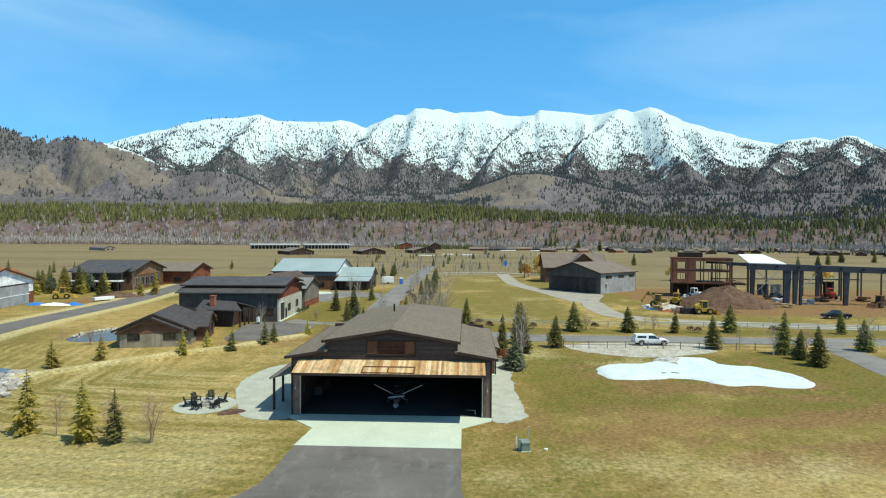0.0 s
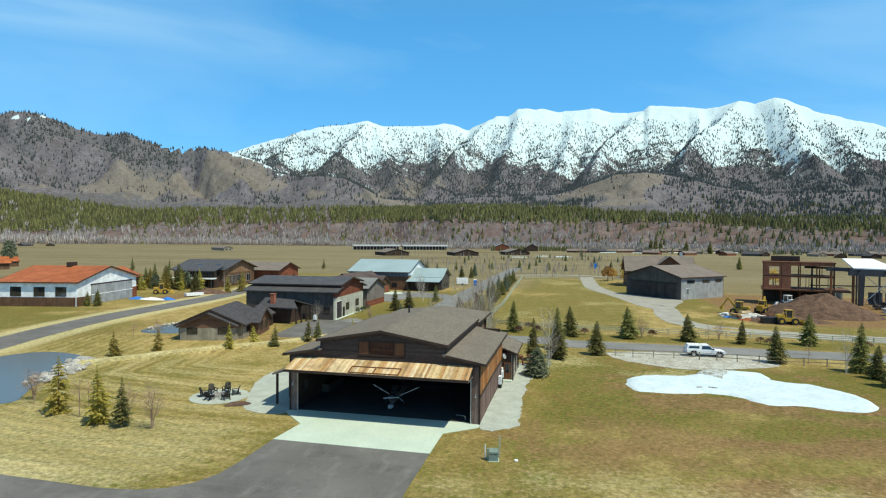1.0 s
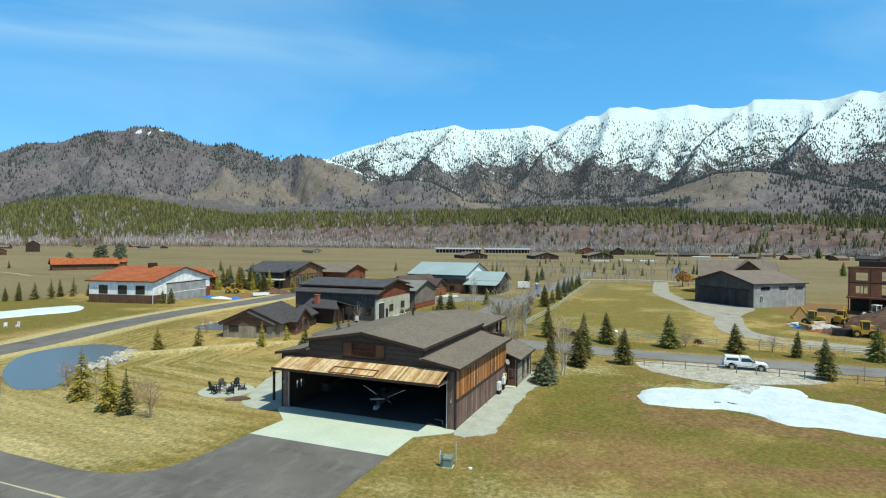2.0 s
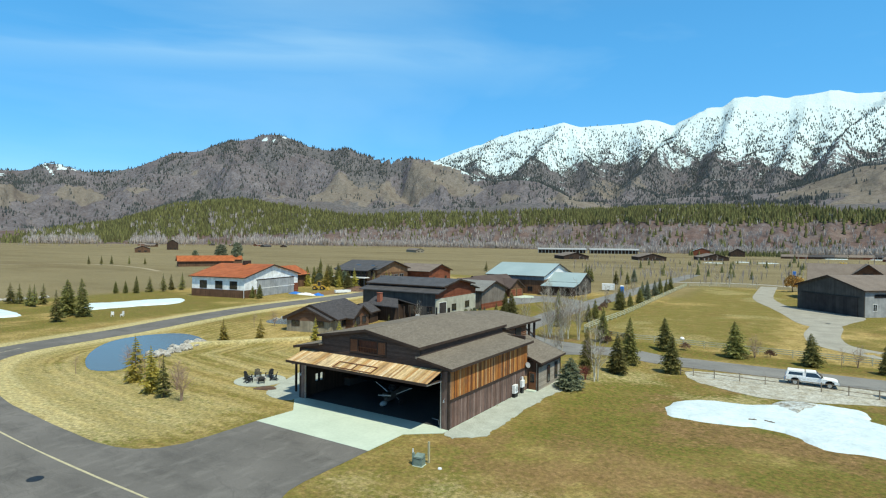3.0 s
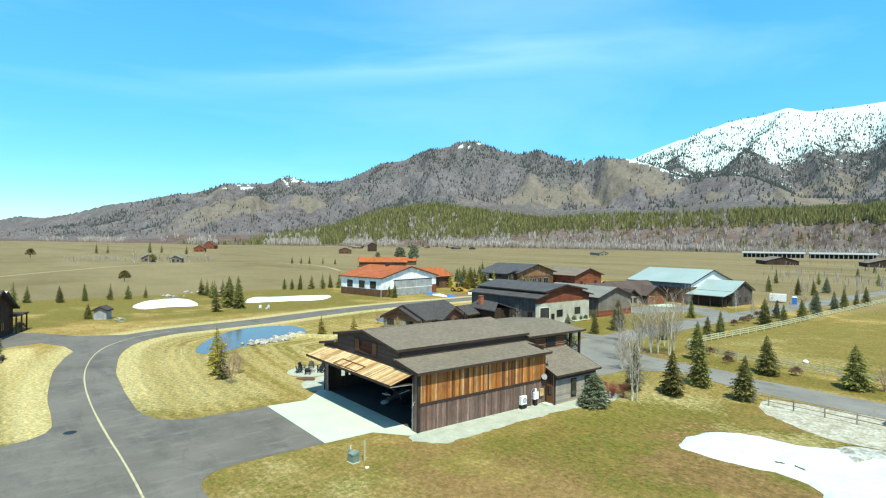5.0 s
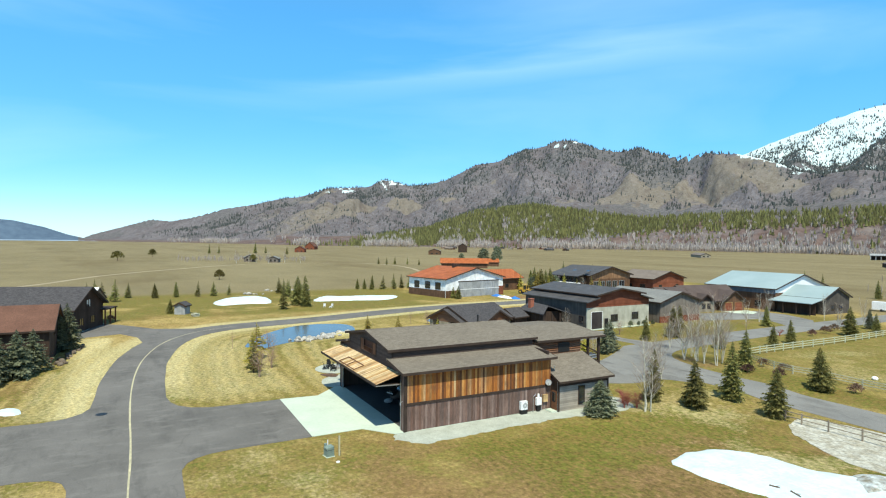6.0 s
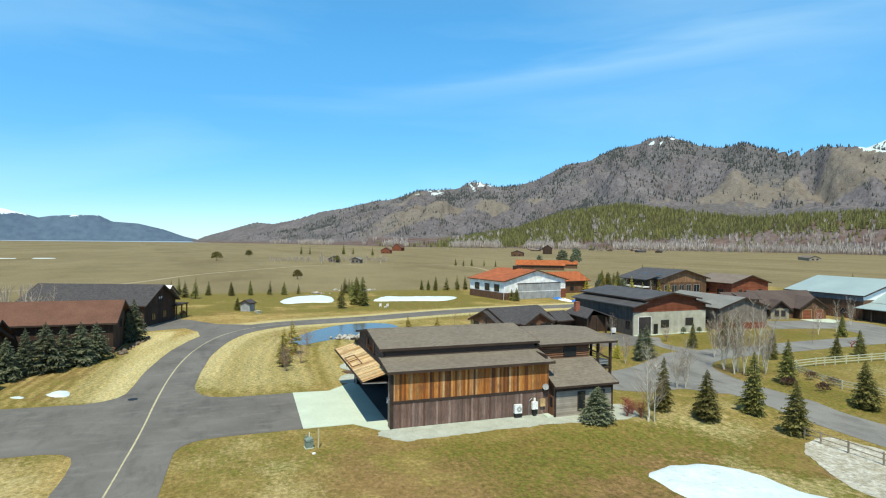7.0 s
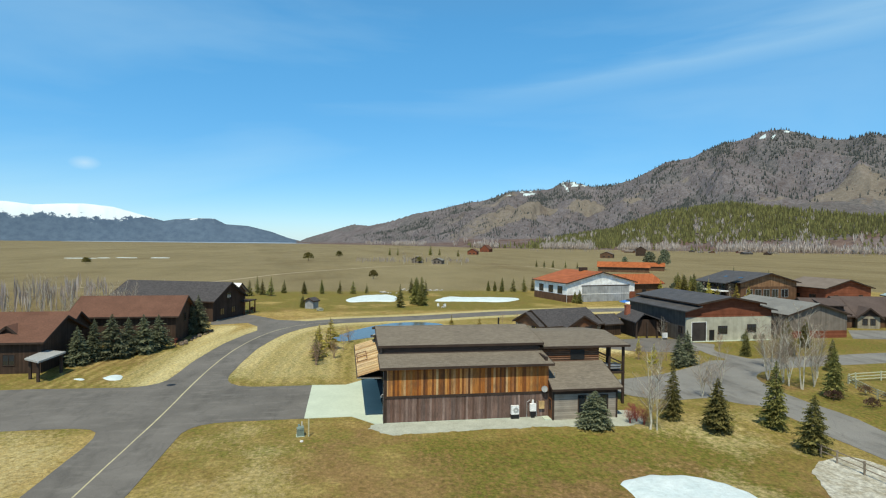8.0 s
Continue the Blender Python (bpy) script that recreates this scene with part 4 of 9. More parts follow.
    snow = np.where((az > -34) & (r > rh - 60), snow, 0)
    snow = np.where(shore_side, np.clip((z - 185 - 100 * (bent - 0.5) + 45) / 80, 0, 1), snow)
    snow = np.where((az < -38) & (az > -93), 0.9 * ease(0.11, 0.18, fine) * ease(9.2, 9.45, el) * ease(0.25, 0.5, bump(az, r, -48.5, 2900, 2.2, 300)), snow)
    streak = np.exp(-((az + 67.9 + (el - 6.0) * 0.9) / 0.13) ** 2) * ease(4.9, 5.2, el) + ease(5.45, 5.6, el) * bump(az, r, -66.4, 3400, 1.2, 120) * ease(-0.02, 0.06, fine) + 0.9 * ease(4.55, 4.75, el) * bump(az, r, -72, 3450, 2.2, 250) * ease(0.0, 0.08, fine)
    snow = np.clip(np.where(az < -60, np.maximum(snow, streak), snow), 0, 1)
    # woods keep to the gullies, the north-facing flanks and the higher ground
    wood = 0.75 * ease(0.42, 0.62, fbm(px_ / 150, py_ / 150, 101, 5) + 0.16 * ease(5.5, 8.5, el) - 0.55 * spur - 0.40 * gully - 0.34 * np.clip(knolls, 0, 1) + 0.02)
    wood = np.where((az > -33) & (r > rh - 100), np.maximum(wood, 0.5 * ease(4.0, 5.2, el) + 0.35 * flank), wood)
    wood = np.where((az > 9) & (r > rw - 200), np.maximum(wood, 0.22 * ease(9, 15, az) * (1 - ease(6.2, 8, el))), wood)
    d_ = r - rb + 165 * ease(-34, -48, az)
    wood = np.where(r < rw + 40, np.maximum(0.1, 0.85 * ease(225, 360, d_) * (1 - ease(600, 800, d_)) * ease(-70, -66, az)), wood)
    wood = np.where(shore_side, 1.0, wood)
    grass = ease(0.50, 0.64, fbm(px_ / 190 + 5, py_ / 190, 111, 4) + 0.34 * spur + 0.16 * gully + 0.36 * np.clip(knolls, 0, 1) - 0.19 - 0.10 * ease(5.5, 8.5, el)) * (r > rw) * (1 - 0.5 * ease(-68, -80, az)) * (1 - ease(10, 16, az) * (r > rw))
    grass = np.where(r < rw, 0.5 * ease(0.46, 0.62, fbm(px_ / 80, py_ / 80, 117, 4) + 0.2 * draw + 0.08 * ease(-4, 6, az)), grass)
    return z, snow, wood, grass


def mountain_material():
    m, n, l, p = node_mat("wooded slopes and snow")
    at = n.new("ShaderNodeVertexColor")
    at.layer_name = "cover"
    sep = n.new("ShaderNodeSeparateColor")
    l.new(at.outputs["Color"], sep.inputs[0])
    big = world_noise(n, l, 0.005, 7, None, 0.62)
    dots = world_noise(n, l, 0.03, 6, (1, 1, 0.6), 0.72)
    fine = world_noise(n, l, 0.085, 5, (1, 1, 0.5), 0.75)
    clump = world_noise(n, l, 0.055, 3, (1, 1, 0.45), 0.6)

    def plus(a, b, kind="ADD"):
        k = n.new("ShaderNodeMath")
        k.operation = kind
        l.new(a, k.inputs[0])
        l.new(b, k.inputs[1])
        return k.outputs[0]
    # brush and wood greys lean blue: distance haze put into the slope colours
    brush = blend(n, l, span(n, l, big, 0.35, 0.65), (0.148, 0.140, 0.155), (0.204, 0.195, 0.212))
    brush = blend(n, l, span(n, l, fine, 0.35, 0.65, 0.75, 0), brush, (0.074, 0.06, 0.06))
    grass = blend(n, l, span(n, l, fine, 0.35, 0.65), (0.188, 0.164, 0.125), (0.238, 0.206, 0.158))
    grass = blend(n, l, span(n, l, clump, 0.60, 0.68, 0, 0.8), grass, (0.12, 0.088, 0.07))
    edge = plus(sep.outputs["Blue"], span(n, l, dots, 0.3, 0.7, -0.3, 0.3))
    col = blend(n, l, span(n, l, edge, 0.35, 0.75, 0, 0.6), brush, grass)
    patchy = world_noise(n, l, 0.017, 4, (1, 1, 0.5), 0.6)
    rust = blend(n, l, span(n, l, dots, 0.35, 0.65), (0.095, 0.058, 0.05), (0.19, 0.135, 0.12))
    low = n.new("ShaderNodeMath")
    low.operation = "MULTIPLY"
    l.new(at.outputs["Alpha"], low.inputs[0])
    l.new(span(n, l, patchy, 0.4, 0.6, 0.9, 0.35), low.inputs[1])
    col = blend(n, l, low.outputs[0], col, rust)
    col = blend(n, l, span(n, l, patchy, 0.55, 0.68, 0, 0.3), col, (0.25, 0.217, 0.21))
    col = blend(n, l, span(n, l, patchy, 0.44, 0.32, 0, 0.45), col, (0.095, 0.075, 0.074))
    wood = blend(n, l, span(n, l, fine, 0.35, 0.65), (0.075, 0.08, 0.085), (0.165, 0.155, 0.16))
    col = blend(n, l, span(n, l, plus(sep.outputs["Green"], span(n, l, dots, 0.25, 0.75, -0.55, 0.55)), 0.45, 0.65, 0, 0.85), col, wood)
    # snow: open towards the crests, broken by trees and rock lower down
    torn = plus(sep.outputs["Red"], span(n, l, dots, 0.28, 0.72, -0.22, 0.22))
    col = blend(n, l, span(n, l, plus(torn, span(n, l, fine, 0.3, 0.7, -0.16, 0.16)), 0.44, 0.54), col, (0.56, 0.67, 0.70))
    l.new(col, p.inputs["Base Color"])
    p.inputs["Roughness"].default_value, p.inputs["Specular IOR Level"].default_value = 1.0, 0.0
    bumped(n, l, p, plus(dots, big), 0.7, 12.0)
    return m


az1 = np.arange(-94.4, 45.01, 0.14)
r1 = np.concatenate([np.arange(850, 2000, 24), np.arange(2000, 4750, 24)])
AZ, RR = np.meshgrid(az1, r1)
MZ, c_snow, c_wood, c_grass = terrain(AZ, RR)
MX, MY = CX + RR * np.sin(np.radians(AZ)), CY + RR * np.cos(np.radians(AZ))
MZ = np.where(RR < np.interp(AZ, BASE_AZ, BASE_R) - 10, -3.0, MZ - 0.6)
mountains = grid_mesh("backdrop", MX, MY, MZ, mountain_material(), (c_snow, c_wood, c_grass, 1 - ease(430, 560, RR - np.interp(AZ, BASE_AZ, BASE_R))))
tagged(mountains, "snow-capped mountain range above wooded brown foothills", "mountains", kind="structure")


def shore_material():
    m, n, l, p = node_mat("haze-blue forested shore")
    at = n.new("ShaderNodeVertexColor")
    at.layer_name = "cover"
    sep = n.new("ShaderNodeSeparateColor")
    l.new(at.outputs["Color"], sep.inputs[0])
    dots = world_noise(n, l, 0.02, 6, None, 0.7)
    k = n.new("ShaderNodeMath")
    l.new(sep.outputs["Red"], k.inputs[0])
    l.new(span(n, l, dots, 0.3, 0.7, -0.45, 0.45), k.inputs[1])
    # blue base colours carry the air's haze over the wooded slopes
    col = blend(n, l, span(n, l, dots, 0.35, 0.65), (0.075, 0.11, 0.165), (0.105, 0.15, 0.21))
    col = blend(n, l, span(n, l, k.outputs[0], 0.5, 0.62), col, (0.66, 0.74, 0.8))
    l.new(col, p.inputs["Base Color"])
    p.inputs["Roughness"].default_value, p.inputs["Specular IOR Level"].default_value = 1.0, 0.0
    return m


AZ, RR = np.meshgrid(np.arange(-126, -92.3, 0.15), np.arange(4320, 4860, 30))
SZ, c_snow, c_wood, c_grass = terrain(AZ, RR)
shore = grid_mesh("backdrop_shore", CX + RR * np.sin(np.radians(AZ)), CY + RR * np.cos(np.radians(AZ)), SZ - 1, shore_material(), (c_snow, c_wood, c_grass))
tagged(shore, "haze-blue distant mountains with snow beyond the lake", "mountains", kind="structure")

lake_bm = sheet([(-4650, -900), (-4650, 240), (-3560, 170), (-3450, -200), (-3500, -1600), (-4400, -1900)], 0.5, ring=False)
# pale grey-blue base colour stands in for sky reflected off the water
M["lake"] = surface("blue lake", (0.30, 0.38, 0.48), (0.36, 0.44, 0.54), 0.002, 0.02, 0.6, 0.0, spread=0.1)
tagged(part("water", lake_bm, "lake"), "distant blue lake beyond the meadows", "lake", kind="structure")


# ---- far woods ----
def woods(name, label, az, r, size, material, shape, seed):
    """Many small trees on the slopes as one mesh."""
    rng = np.random.RandomState(seed)
    z = terrain(az, r)[0]
    z = np.where(r < np.interp(az, BASE_AZ, BASE_R) - 10, -0.3, z - 1.0)
    x, y = CX + r * np.sin(np.radians(az)), CY + r * np.cos(np.radians(az))
    k = len(az)
    turn = rng.rand(k) * 6.28
    V, F = [], []
    if shape == "cone":
        tiers = (((0.06, 0.25), (0.62, 0.0)), ((0.36, 0.17), (1.0, 0.0)))
        for (h0, w0), (h1, _) in tiers:
            for s in range(5):
                b = len(V)
                for (hh, ww, aa) in ((h0, w0, s), (h0, w0, s + 1), (h1, 0, s)):
                    an = turn + aa * 6.2832 / 5
                    V.append(np.stack([x + np.cos(an) * ww * size, y + np.sin(an) * ww * size, z + hh * size], -1))
                F.append((b, b + 1, b + 2))
    else:
        slim = shape == "thin"
        for s in range(4 if slim else 6):
            an = turn + s * 1.047 + rng.rand(k) * 0.6
            lean = (0.06 + 0.26 * rng.rand(k)) * size * (0.45 if slim else 1)
            wide = size * (0.02 if slim else 0.04)
            b = len(V)
            top = size * (0.7 + 0.3 * rng.rand(k))
            V.append(np.stack([x, y, z], -1))
            V.append(np.stack([x + np.cos(an) * lean * 0.8 + np.sin(an) * wide, y + np.sin(an) * lean * 0.8 - np.cos(an) * wide, z + top * 0.62], -1))
            V.append(np.stack([x + np.cos(an) * lean, y + np.sin(an) * lean, z + top], -1))
            V.append(np.stack([x + np.cos(an) * lean * 0.8 - np.sin(an) * wide, y + np.sin(an) * lean * 0.8 + np.cos(an) * wide, z + top * 0.62], -1))
            F.append((b, b + 1, b + 2, b + 3))
    nv = len(V)
    co = np.stack(V, 1).reshape(-1, 3)
    faces = [tuple(i * nv + j for j in f) for i in range(k) for f in F]
    me = bpy.data.meshes.new(name)
    me.from_pydata(co.tolist(), [], faces)
    me.materials.append(M[material])
    return tagged(new(name, me), label, "woods", kind="stuff")


def pick(seed, count, lo, hi, keep):
    """Random bearings and distances past the valley's edge, kept by a density."""
    rng = np.random.RandomState(seed)
    az = rng.uniform(-100, 43, count)
    rb = np.interp(az, BASE_AZ, BASE_R)
    r = rb + rng.uniform(lo, hi, count)
    ok = rng.rand(count) < keep(az, r, rb)
    return az[ok], r[ok], rng


def dense(az, r, rb):
    d = r - rb + 165 * ease(-34, -48, az)
    el = np.degrees(np.arctan((terrain(az, r)[0] - 18) / r))
    top = np.interp(az, (-74, -72.4, -68, -63, -58, -52.5, -47, -42, -34, -29, -24, -14, -2, 9, 14, 20, 25, 45), (-0.5, -0.4, 0.3, 1.1, 2.8, 3.5, 2.9, 2.3, 2.6, 2.7, 2.9, 3.1, 3.05, 2.3, 1.9, 1.5, 1.2, 1.1))
    foot = np.interp(az, (-73, -68, -58, -47, -42, -34, -25, -14, -2.6, 9, 14, 20), (-0.9, -0.6, 0.2, 0.6, 1.0, 1.4, 1.75, 1.95, 1.85, 1.9, 1.6, 1.1))
    band = ease(-0.35, 0.25, el - foot) * (1 - ease(-0.1, 0.25, el - top))
    clump = 0.25 + 0.75 * ease(0.36, 0.50, fbm(az * 1.2, r / 140, 120, 4) + 0.07 + 0.10 * ease(-40, -46, az))
    low = ease(8, 16, az) * ease(40, 200, d) * ease(0.40, 0.58, fbm(az * 1.1, r / 90, 121, 4))
    return np.maximum(band * clump, 0.1 * low) * ease(-72, -65, az) + 0.035 * (az > -77) * (d < 330)


a_, r_, g_ = pick(5, 118000, 0, 850, dense)
# random share of trees that take the brighter, sun-coloured copy
sun_tinted = g_.rand(len(a_)) < 0.45 - 0.2 * ease(4, 14, a_)
size_ = g_.uniform(8, 17, len(a_)) * np.where(a_ < -40, 1.15, 1)
woods("conifer_woods", "dense dark green conifer woods on the valley bench", a_[~sun_tinted], r_[~sun_tinted], size_[~sun_tinted], "forest", "cone", 6)
woods("conifer_woods", "sun-tinted yellow-green conifers on the valley bench", a_[sun_tinted], r_[sun_tinted], size_[sun_tinted], "forest_light", "cone", 16)


def sparse(az, r, rb):
    return (0.25 + 0.75 * ease(0.42, 0.60, fbm(az * 0.9, r / 220, 130, 4) - 0.03 * ease(12, 20, az))) * (az > -92)


a_, r_, g_ = pick(7, 150000, 560, 2500, sparse)
t_, s_, w_, q_ = terrain(a_, r_)
ok = (t_ > 20) & (g_.rand(len(a_)) > 0.8 * q_) & (g_.rand(len(a_)) < 0.22 + 1.5 * w_) & (g_.rand(len(a_)) > 0.8 * s_) & (r_ < 3700)
woods("hillside_conifers", "scattered dark conifers over the hillsides", a_[ok], r_[ok], g_.uniform(7, 15, ok.sum()), "hill_conifer", "cone", 8)


def snowy(az, r, rb):
    return (0.12 + 0.88 * ease(0.44, 0.60, fbm(az * 1.3 + r / 300, r / 160, 150, 5))) * (az > -36) * (r < 3610) * (0.8 - 0.35 * ease(18, 26, az))


a_, r_, g_ = pick(17, 190000, 1000, 2700, snowy)
t_, s_, w_, q_ = terrain(a_, r_)
e_ = np.degrees(np.arctan((t_ - 18) / r_))
ok = (e_ > 4.4) & (g_.rand(len(a_)) < (0.16 + 0.85 * w_) * (1 - 0.75 * ease(8.6, 11, e_)))
woods("snowfield_conifers", "dark conifers dotted over the snowfields", a_[ok], r_[ok], g_.uniform(6, 13, ok.sum()), "snow_conifer", "cone", 18)


def leafless(az, r, rb):
    d = r - rb
    return (0.9 * (1 - ease(10, 110, d)) + 0.26 * (1 - ease(120, 330, d))) * ease(0.3, 0.5, fbm(az * 1.1, r / 90, 140, 3) + 0.12) * (az > -88) * (1 - 0.6 * ease(0, 10, az)) * (1 - ease(-36, -46, az) * (1 - ease(0.46, 0.56, fbm(az * 0.35, r / 500, 143, 2))))


a_, r_, g_ = pick(9, 24000, -70, 420, leafless)
woods("leafless_woods", "grey leafless trees along the foot of the bench", a_, r_, g_.uniform(8, 16, len(a_)) * np.where(a_ < -25, 1.4, 1) * np.where(a_ < -42, 1.25, 1), "forest_bare", "bare", 10)

# ---- roads and paving ----
tagged(part("road", ribbon(ROAD, 7.4, 0.03), "asphalt"), "curving grey asphalt taxiway road", "road", kind="structure")
tagged(part("road_line", ribbon(ROAD[1:12], 0.16, 0.036, 0.04), "line"), "faded yellow centre line on the asphalt", "road marking", kind="structure")
tagged(part("driveway", sheet([(-13.5, -19.6), (-11.2, -19.3), (-9.4, -18.6), (-8.1, -17.4), (-7.3, -15.6), (-7.1, -13), (-7.1, -8.0), (6.9, -8.0), (6.95, -15.4), (7.15, -17.0), (7.7, -18.2), (8.6, -19.0), (9.9, -19.45), (11.8, -19.65), (11.8, -22), (-13.5, -22)], 0.026, False), "asphalt"), "grey asphalt driveway before the hangar", "driveway", kind="structure")
tagged(part("driveway", sheet([(-15.5, -26.75), (-12.6, -27.05), (-10.7, -27.7), (-9.4, -29.0), (-8.8, -31), (-9.5, -42), (-9.5, -90), (7.2, -90), (7.0, -34), (7.05, -30.2), (7.6, -28.5), (8.6, -27.6), (10.2, -27.15), (12.5, -27.0), (12.5, -24), (-15.5, -24)], 0.026, False), "asphalt"), "asphalt drive opposite the hangar", "driveway", kind="structure")
tagged(part("driveway", sheet([(-54, -21.8), (-60, -22.6), (-65.5, -25.5), (-63.0, -33), (-70, -34.2), (-81.5, -29.3), (-79, -26), (-70, -19.5), (-67, -12), (-60, -14), (-54, -18)], 0.024, False), "asphalt"), "asphalt forecourt beside the dark house", "driveway", kind="structure")
tagged(part("road", ribbon([(-14.7, 300), (-14.6, 200), (-14.3, 130), (-13.8, 95), (-12.8, 78), (-12.2, 67), (-10.6, 57.5), (-6.0, 51.0), (1.5, 48.0), (8, 47.3), (18, 47.5), (40, 47.4), (80, 47.2), (160, 48)], 7.0, 0.03), "asphalt_old"), "narrow asphalt lane past the fences", "road", kind="structure")
tagged(part("driveway", sheet([(-3.5, 30.5), (2.5, 30.5), (5.5, 35), (5.5, 40), (8.5, 42.5), (8.5, 46), (-1, 48.5), (-7, 51.5), (-10.5, 60), (-14.5, 62), (-22, 60.5), (-28.5, 64.5), (-29, 59.9), (-20.5, 57.6), (-15.2, 57.5), (-14.8, 54.4), (-12, 50), (-7, 41)], 0.025, True), "asphalt_old"), "asphalt yard behind the hangar", "driveway", kind="structure")
tagged(part("driveway", ribbon([(25.3, 225), (25.6, 190), (26.5, 165), (31, 143), (38.5, 122), (41.5, 104), (40.5, 86), (43, 74), (54, 67.5), (75, 64.5), (110, 62.5), (170, 61)], 6.0, 0.028), "lane"), "pale concrete lane to the charcoal hangar", "driveway", kind="structure")
tagged(part("driveway", sheet([(27, 152), (36, 141.5), (49.6, 127.2), (46.5, 112), (42, 100), (37, 104), (33, 122)], 0.024, True), "lane"), "pale concrete forecourt of the charcoal hangar", "driveway", kind="structure")
tagged(part("driveway", sheet([(-33.8, 40), (-29.5, 39), (-25.2, 44), (-22.5, 50), (-23, 58), (-28, 62.5), (-36, 58.5), (-35.2, 48)], 0.022, True), "asphalt"), "asphalt yard beside the bungalow", "driveway", kind="structure")
tagged(part("driveway", ribbon([(68.6, 43.5), (68, 39), (67.2, 33), (65.8, 26), (64.6, 19), (63.5, 8)], 5.6, 0.024), "asphalt_old"), "asphalt drive branching off the lane", "driveway", kind="structure")
tagged(part("apron", sheet([(-7.1, -8.1), (6.9, -8.15), (6.9, -3.2), (9.75, -0.9), (9.75, 0.3), (-9.75, 0.3), (-9.75, -0.8), (-6.7, -3.8)], 0.05, False), "concrete"), "bright pale concrete apron before the hangar door", "apron", kind="structure")
tagged(part("gravel_strip", sheet([(9.7, -0.2), (12.6, -0.3), (13.2, 2.5), (13.0, 9), (12.9, 15), (13.5, 21), (13.4, 26.5), (9, 27), (9.7, 14)], 0.035, True, jag=0.5), "gravel"), "pale gravel strip along the hangar wall", "gravel", kind="structure")
tagged(part("gravel_patio", sheet([(-9.7, -0.6), (-12.6, -1.5), (-14.8, -0.2), (-16.0, 2.2), (-18.4, 7.5), (-19.8, 13.5), (-17.8, 21.5), (-12.5, 22.5), (-9.6, 18), (-9.6, 6)], 0.035, True, jag=0.3), "gravel"), "pale gravel patio beside the hangar", "patio", kind="structure")
tagged(part("gravel_verge", sheet([(24.8, 36.8), (24.0, 41.4), (30, 43.4), (36, 43.8), (47, 43.6), (47.5, 37.4), (43, 34.6), (37, 32.2), (33, 31.8), (28.8, 33.6)], 0.03, True, jag=0.25), "verge"), "patchy gravel verge by the fence", "gravel", kind="structure")
tagged(part("pond", sheet([(-42.2, -6.3), (-48, -4.3), (-54, -0.8), (-59.3, 3.6), (-62.4, 8.0), (-62.9, 13), (-60.8, 17.0), (-57.3, 18.0), (-52.5, 17), (-49.6, 15.2), (-46.8, 11.4), (-44.8, 7.4), (-43.4, 2), (-40.4, -2.4), (-39.2, -4.6)], 0.03, True), "water"), "still pond with dark blue water", "pond", kind="structure")
tagged(part("pond", sheet([(-60.3, 38.3), (-57, 36.2), (-51, 38.0), (-49.5, 43), (-55.5, 48.6), (-60, 48.6), (-61, 43)], 0.03, True), "water"), "small pond behind the grey bungalow", "pond", kind="structure")


M["track"] = surface("pale field track", (0.27, 0.22, 0.135), (0.36, 0.30, 0.20), 0.1, 1.5, 0.95, 0.3, 0.03)
tagged(part("field_track", ribbon([(-165, -110), (-177, -77.5), (-205, -58), (-261, -37), (-320, 0), (-370, 42), (-384, 87), (-377, 130), (-340, 146), (-290, 140), (-250, 128)], 2.6, 0.03), "track"), "pale track round the edge of the field", "track", kind="structure")


# ---- snow patches ----
def snow_bank(pts, height, label, seed, jag=0.5, material="snow", base=0.0):
    """A drift on a fine grid: it rises from its ragged rim to a bumpy top."""
    ring = smooth_ring([(*q, 0) for q in pts], 0.8)
    rx = np.array([q.x + jag * noise.noise((q.x * 0.7, q.y * 0.7, seed)) for q in ring])
    ry = np.array([q.y + jag * noise.noise((q.x * 0.7, q.y * 0.7, seed + 5)) for q in ring])
    size = max(rx.max() - rx.min(), ry.max() - ry.min())
    step = max(size / 75, 0.12)
    X, Y = np.meshgrid(np.arange(rx.min() - 1, rx.max() + 1, step), np.arange(ry.min() - 1, ry.max() + 1, step))
    gap, inside = np.full(X.shape, 1e6), np.zeros(X.shape, bool)
    for ax, ay, bx, by in zip(rx, ry, np.roll(rx, -1), np.roll(ry, -1)):
        t = np.clip(((X - ax) * (bx - ax) + (Y - ay) * (by - ay)) / ((bx - ax) ** 2 + (by - ay) ** 2 + 1e-9), 0, 1)
        gap = np.minimum(gap, np.hypot(X - ax - t * (bx - ax), Y - ay - t * (by - ay)))
        inside ^= ((ay > Y) != (by > Y)) & (X < (bx - ax) * (Y - ay) / (by - ay + 1e-12) + ax)
    deep = np.where(inside, gap, -gap) + 0.3 * jag * (fbm(X * 1.3, Y * 1.3, seed, 4) - 0.5)
    Z = np.where(deep > 0, height * (1 - np.exp(-deep / (0.9 * height + 0.25))), deep * 0.6)
    Z = Z * (0.75 + 0.5 * fbm(X / 3, Y / 3, seed + 1, 4)) + np.where(deep > 0.2, 0.09 * height * (fbm(X * 2, Y * 2, seed + 2, 3) - 0.5), 0) + base
    bm = bmesh.new()
    keep = deep > -2.2 * step
    rows = [[bm.verts.new((X[r, c], Y[r, c], Z[r, c])) if keep[r, c] else None for c in range(X.shape[1])] for r in range(X.shape[0])]
    for r in range(X.shape[0] - 1):
        for c in range(X.shape[1] - 1):
            q = (rows[r][c], rows[r][c + 1], rows[r + 1][c + 1], rows[r + 1][c])
            if None not in q:
                bm.faces.new(q).smooth = True
    for v in [v for v in bm.verts if not v.link_faces]:
        bm.verts.remove(v)
    return single("snow_patch", bm, material, label, "snow", group="snow patches")


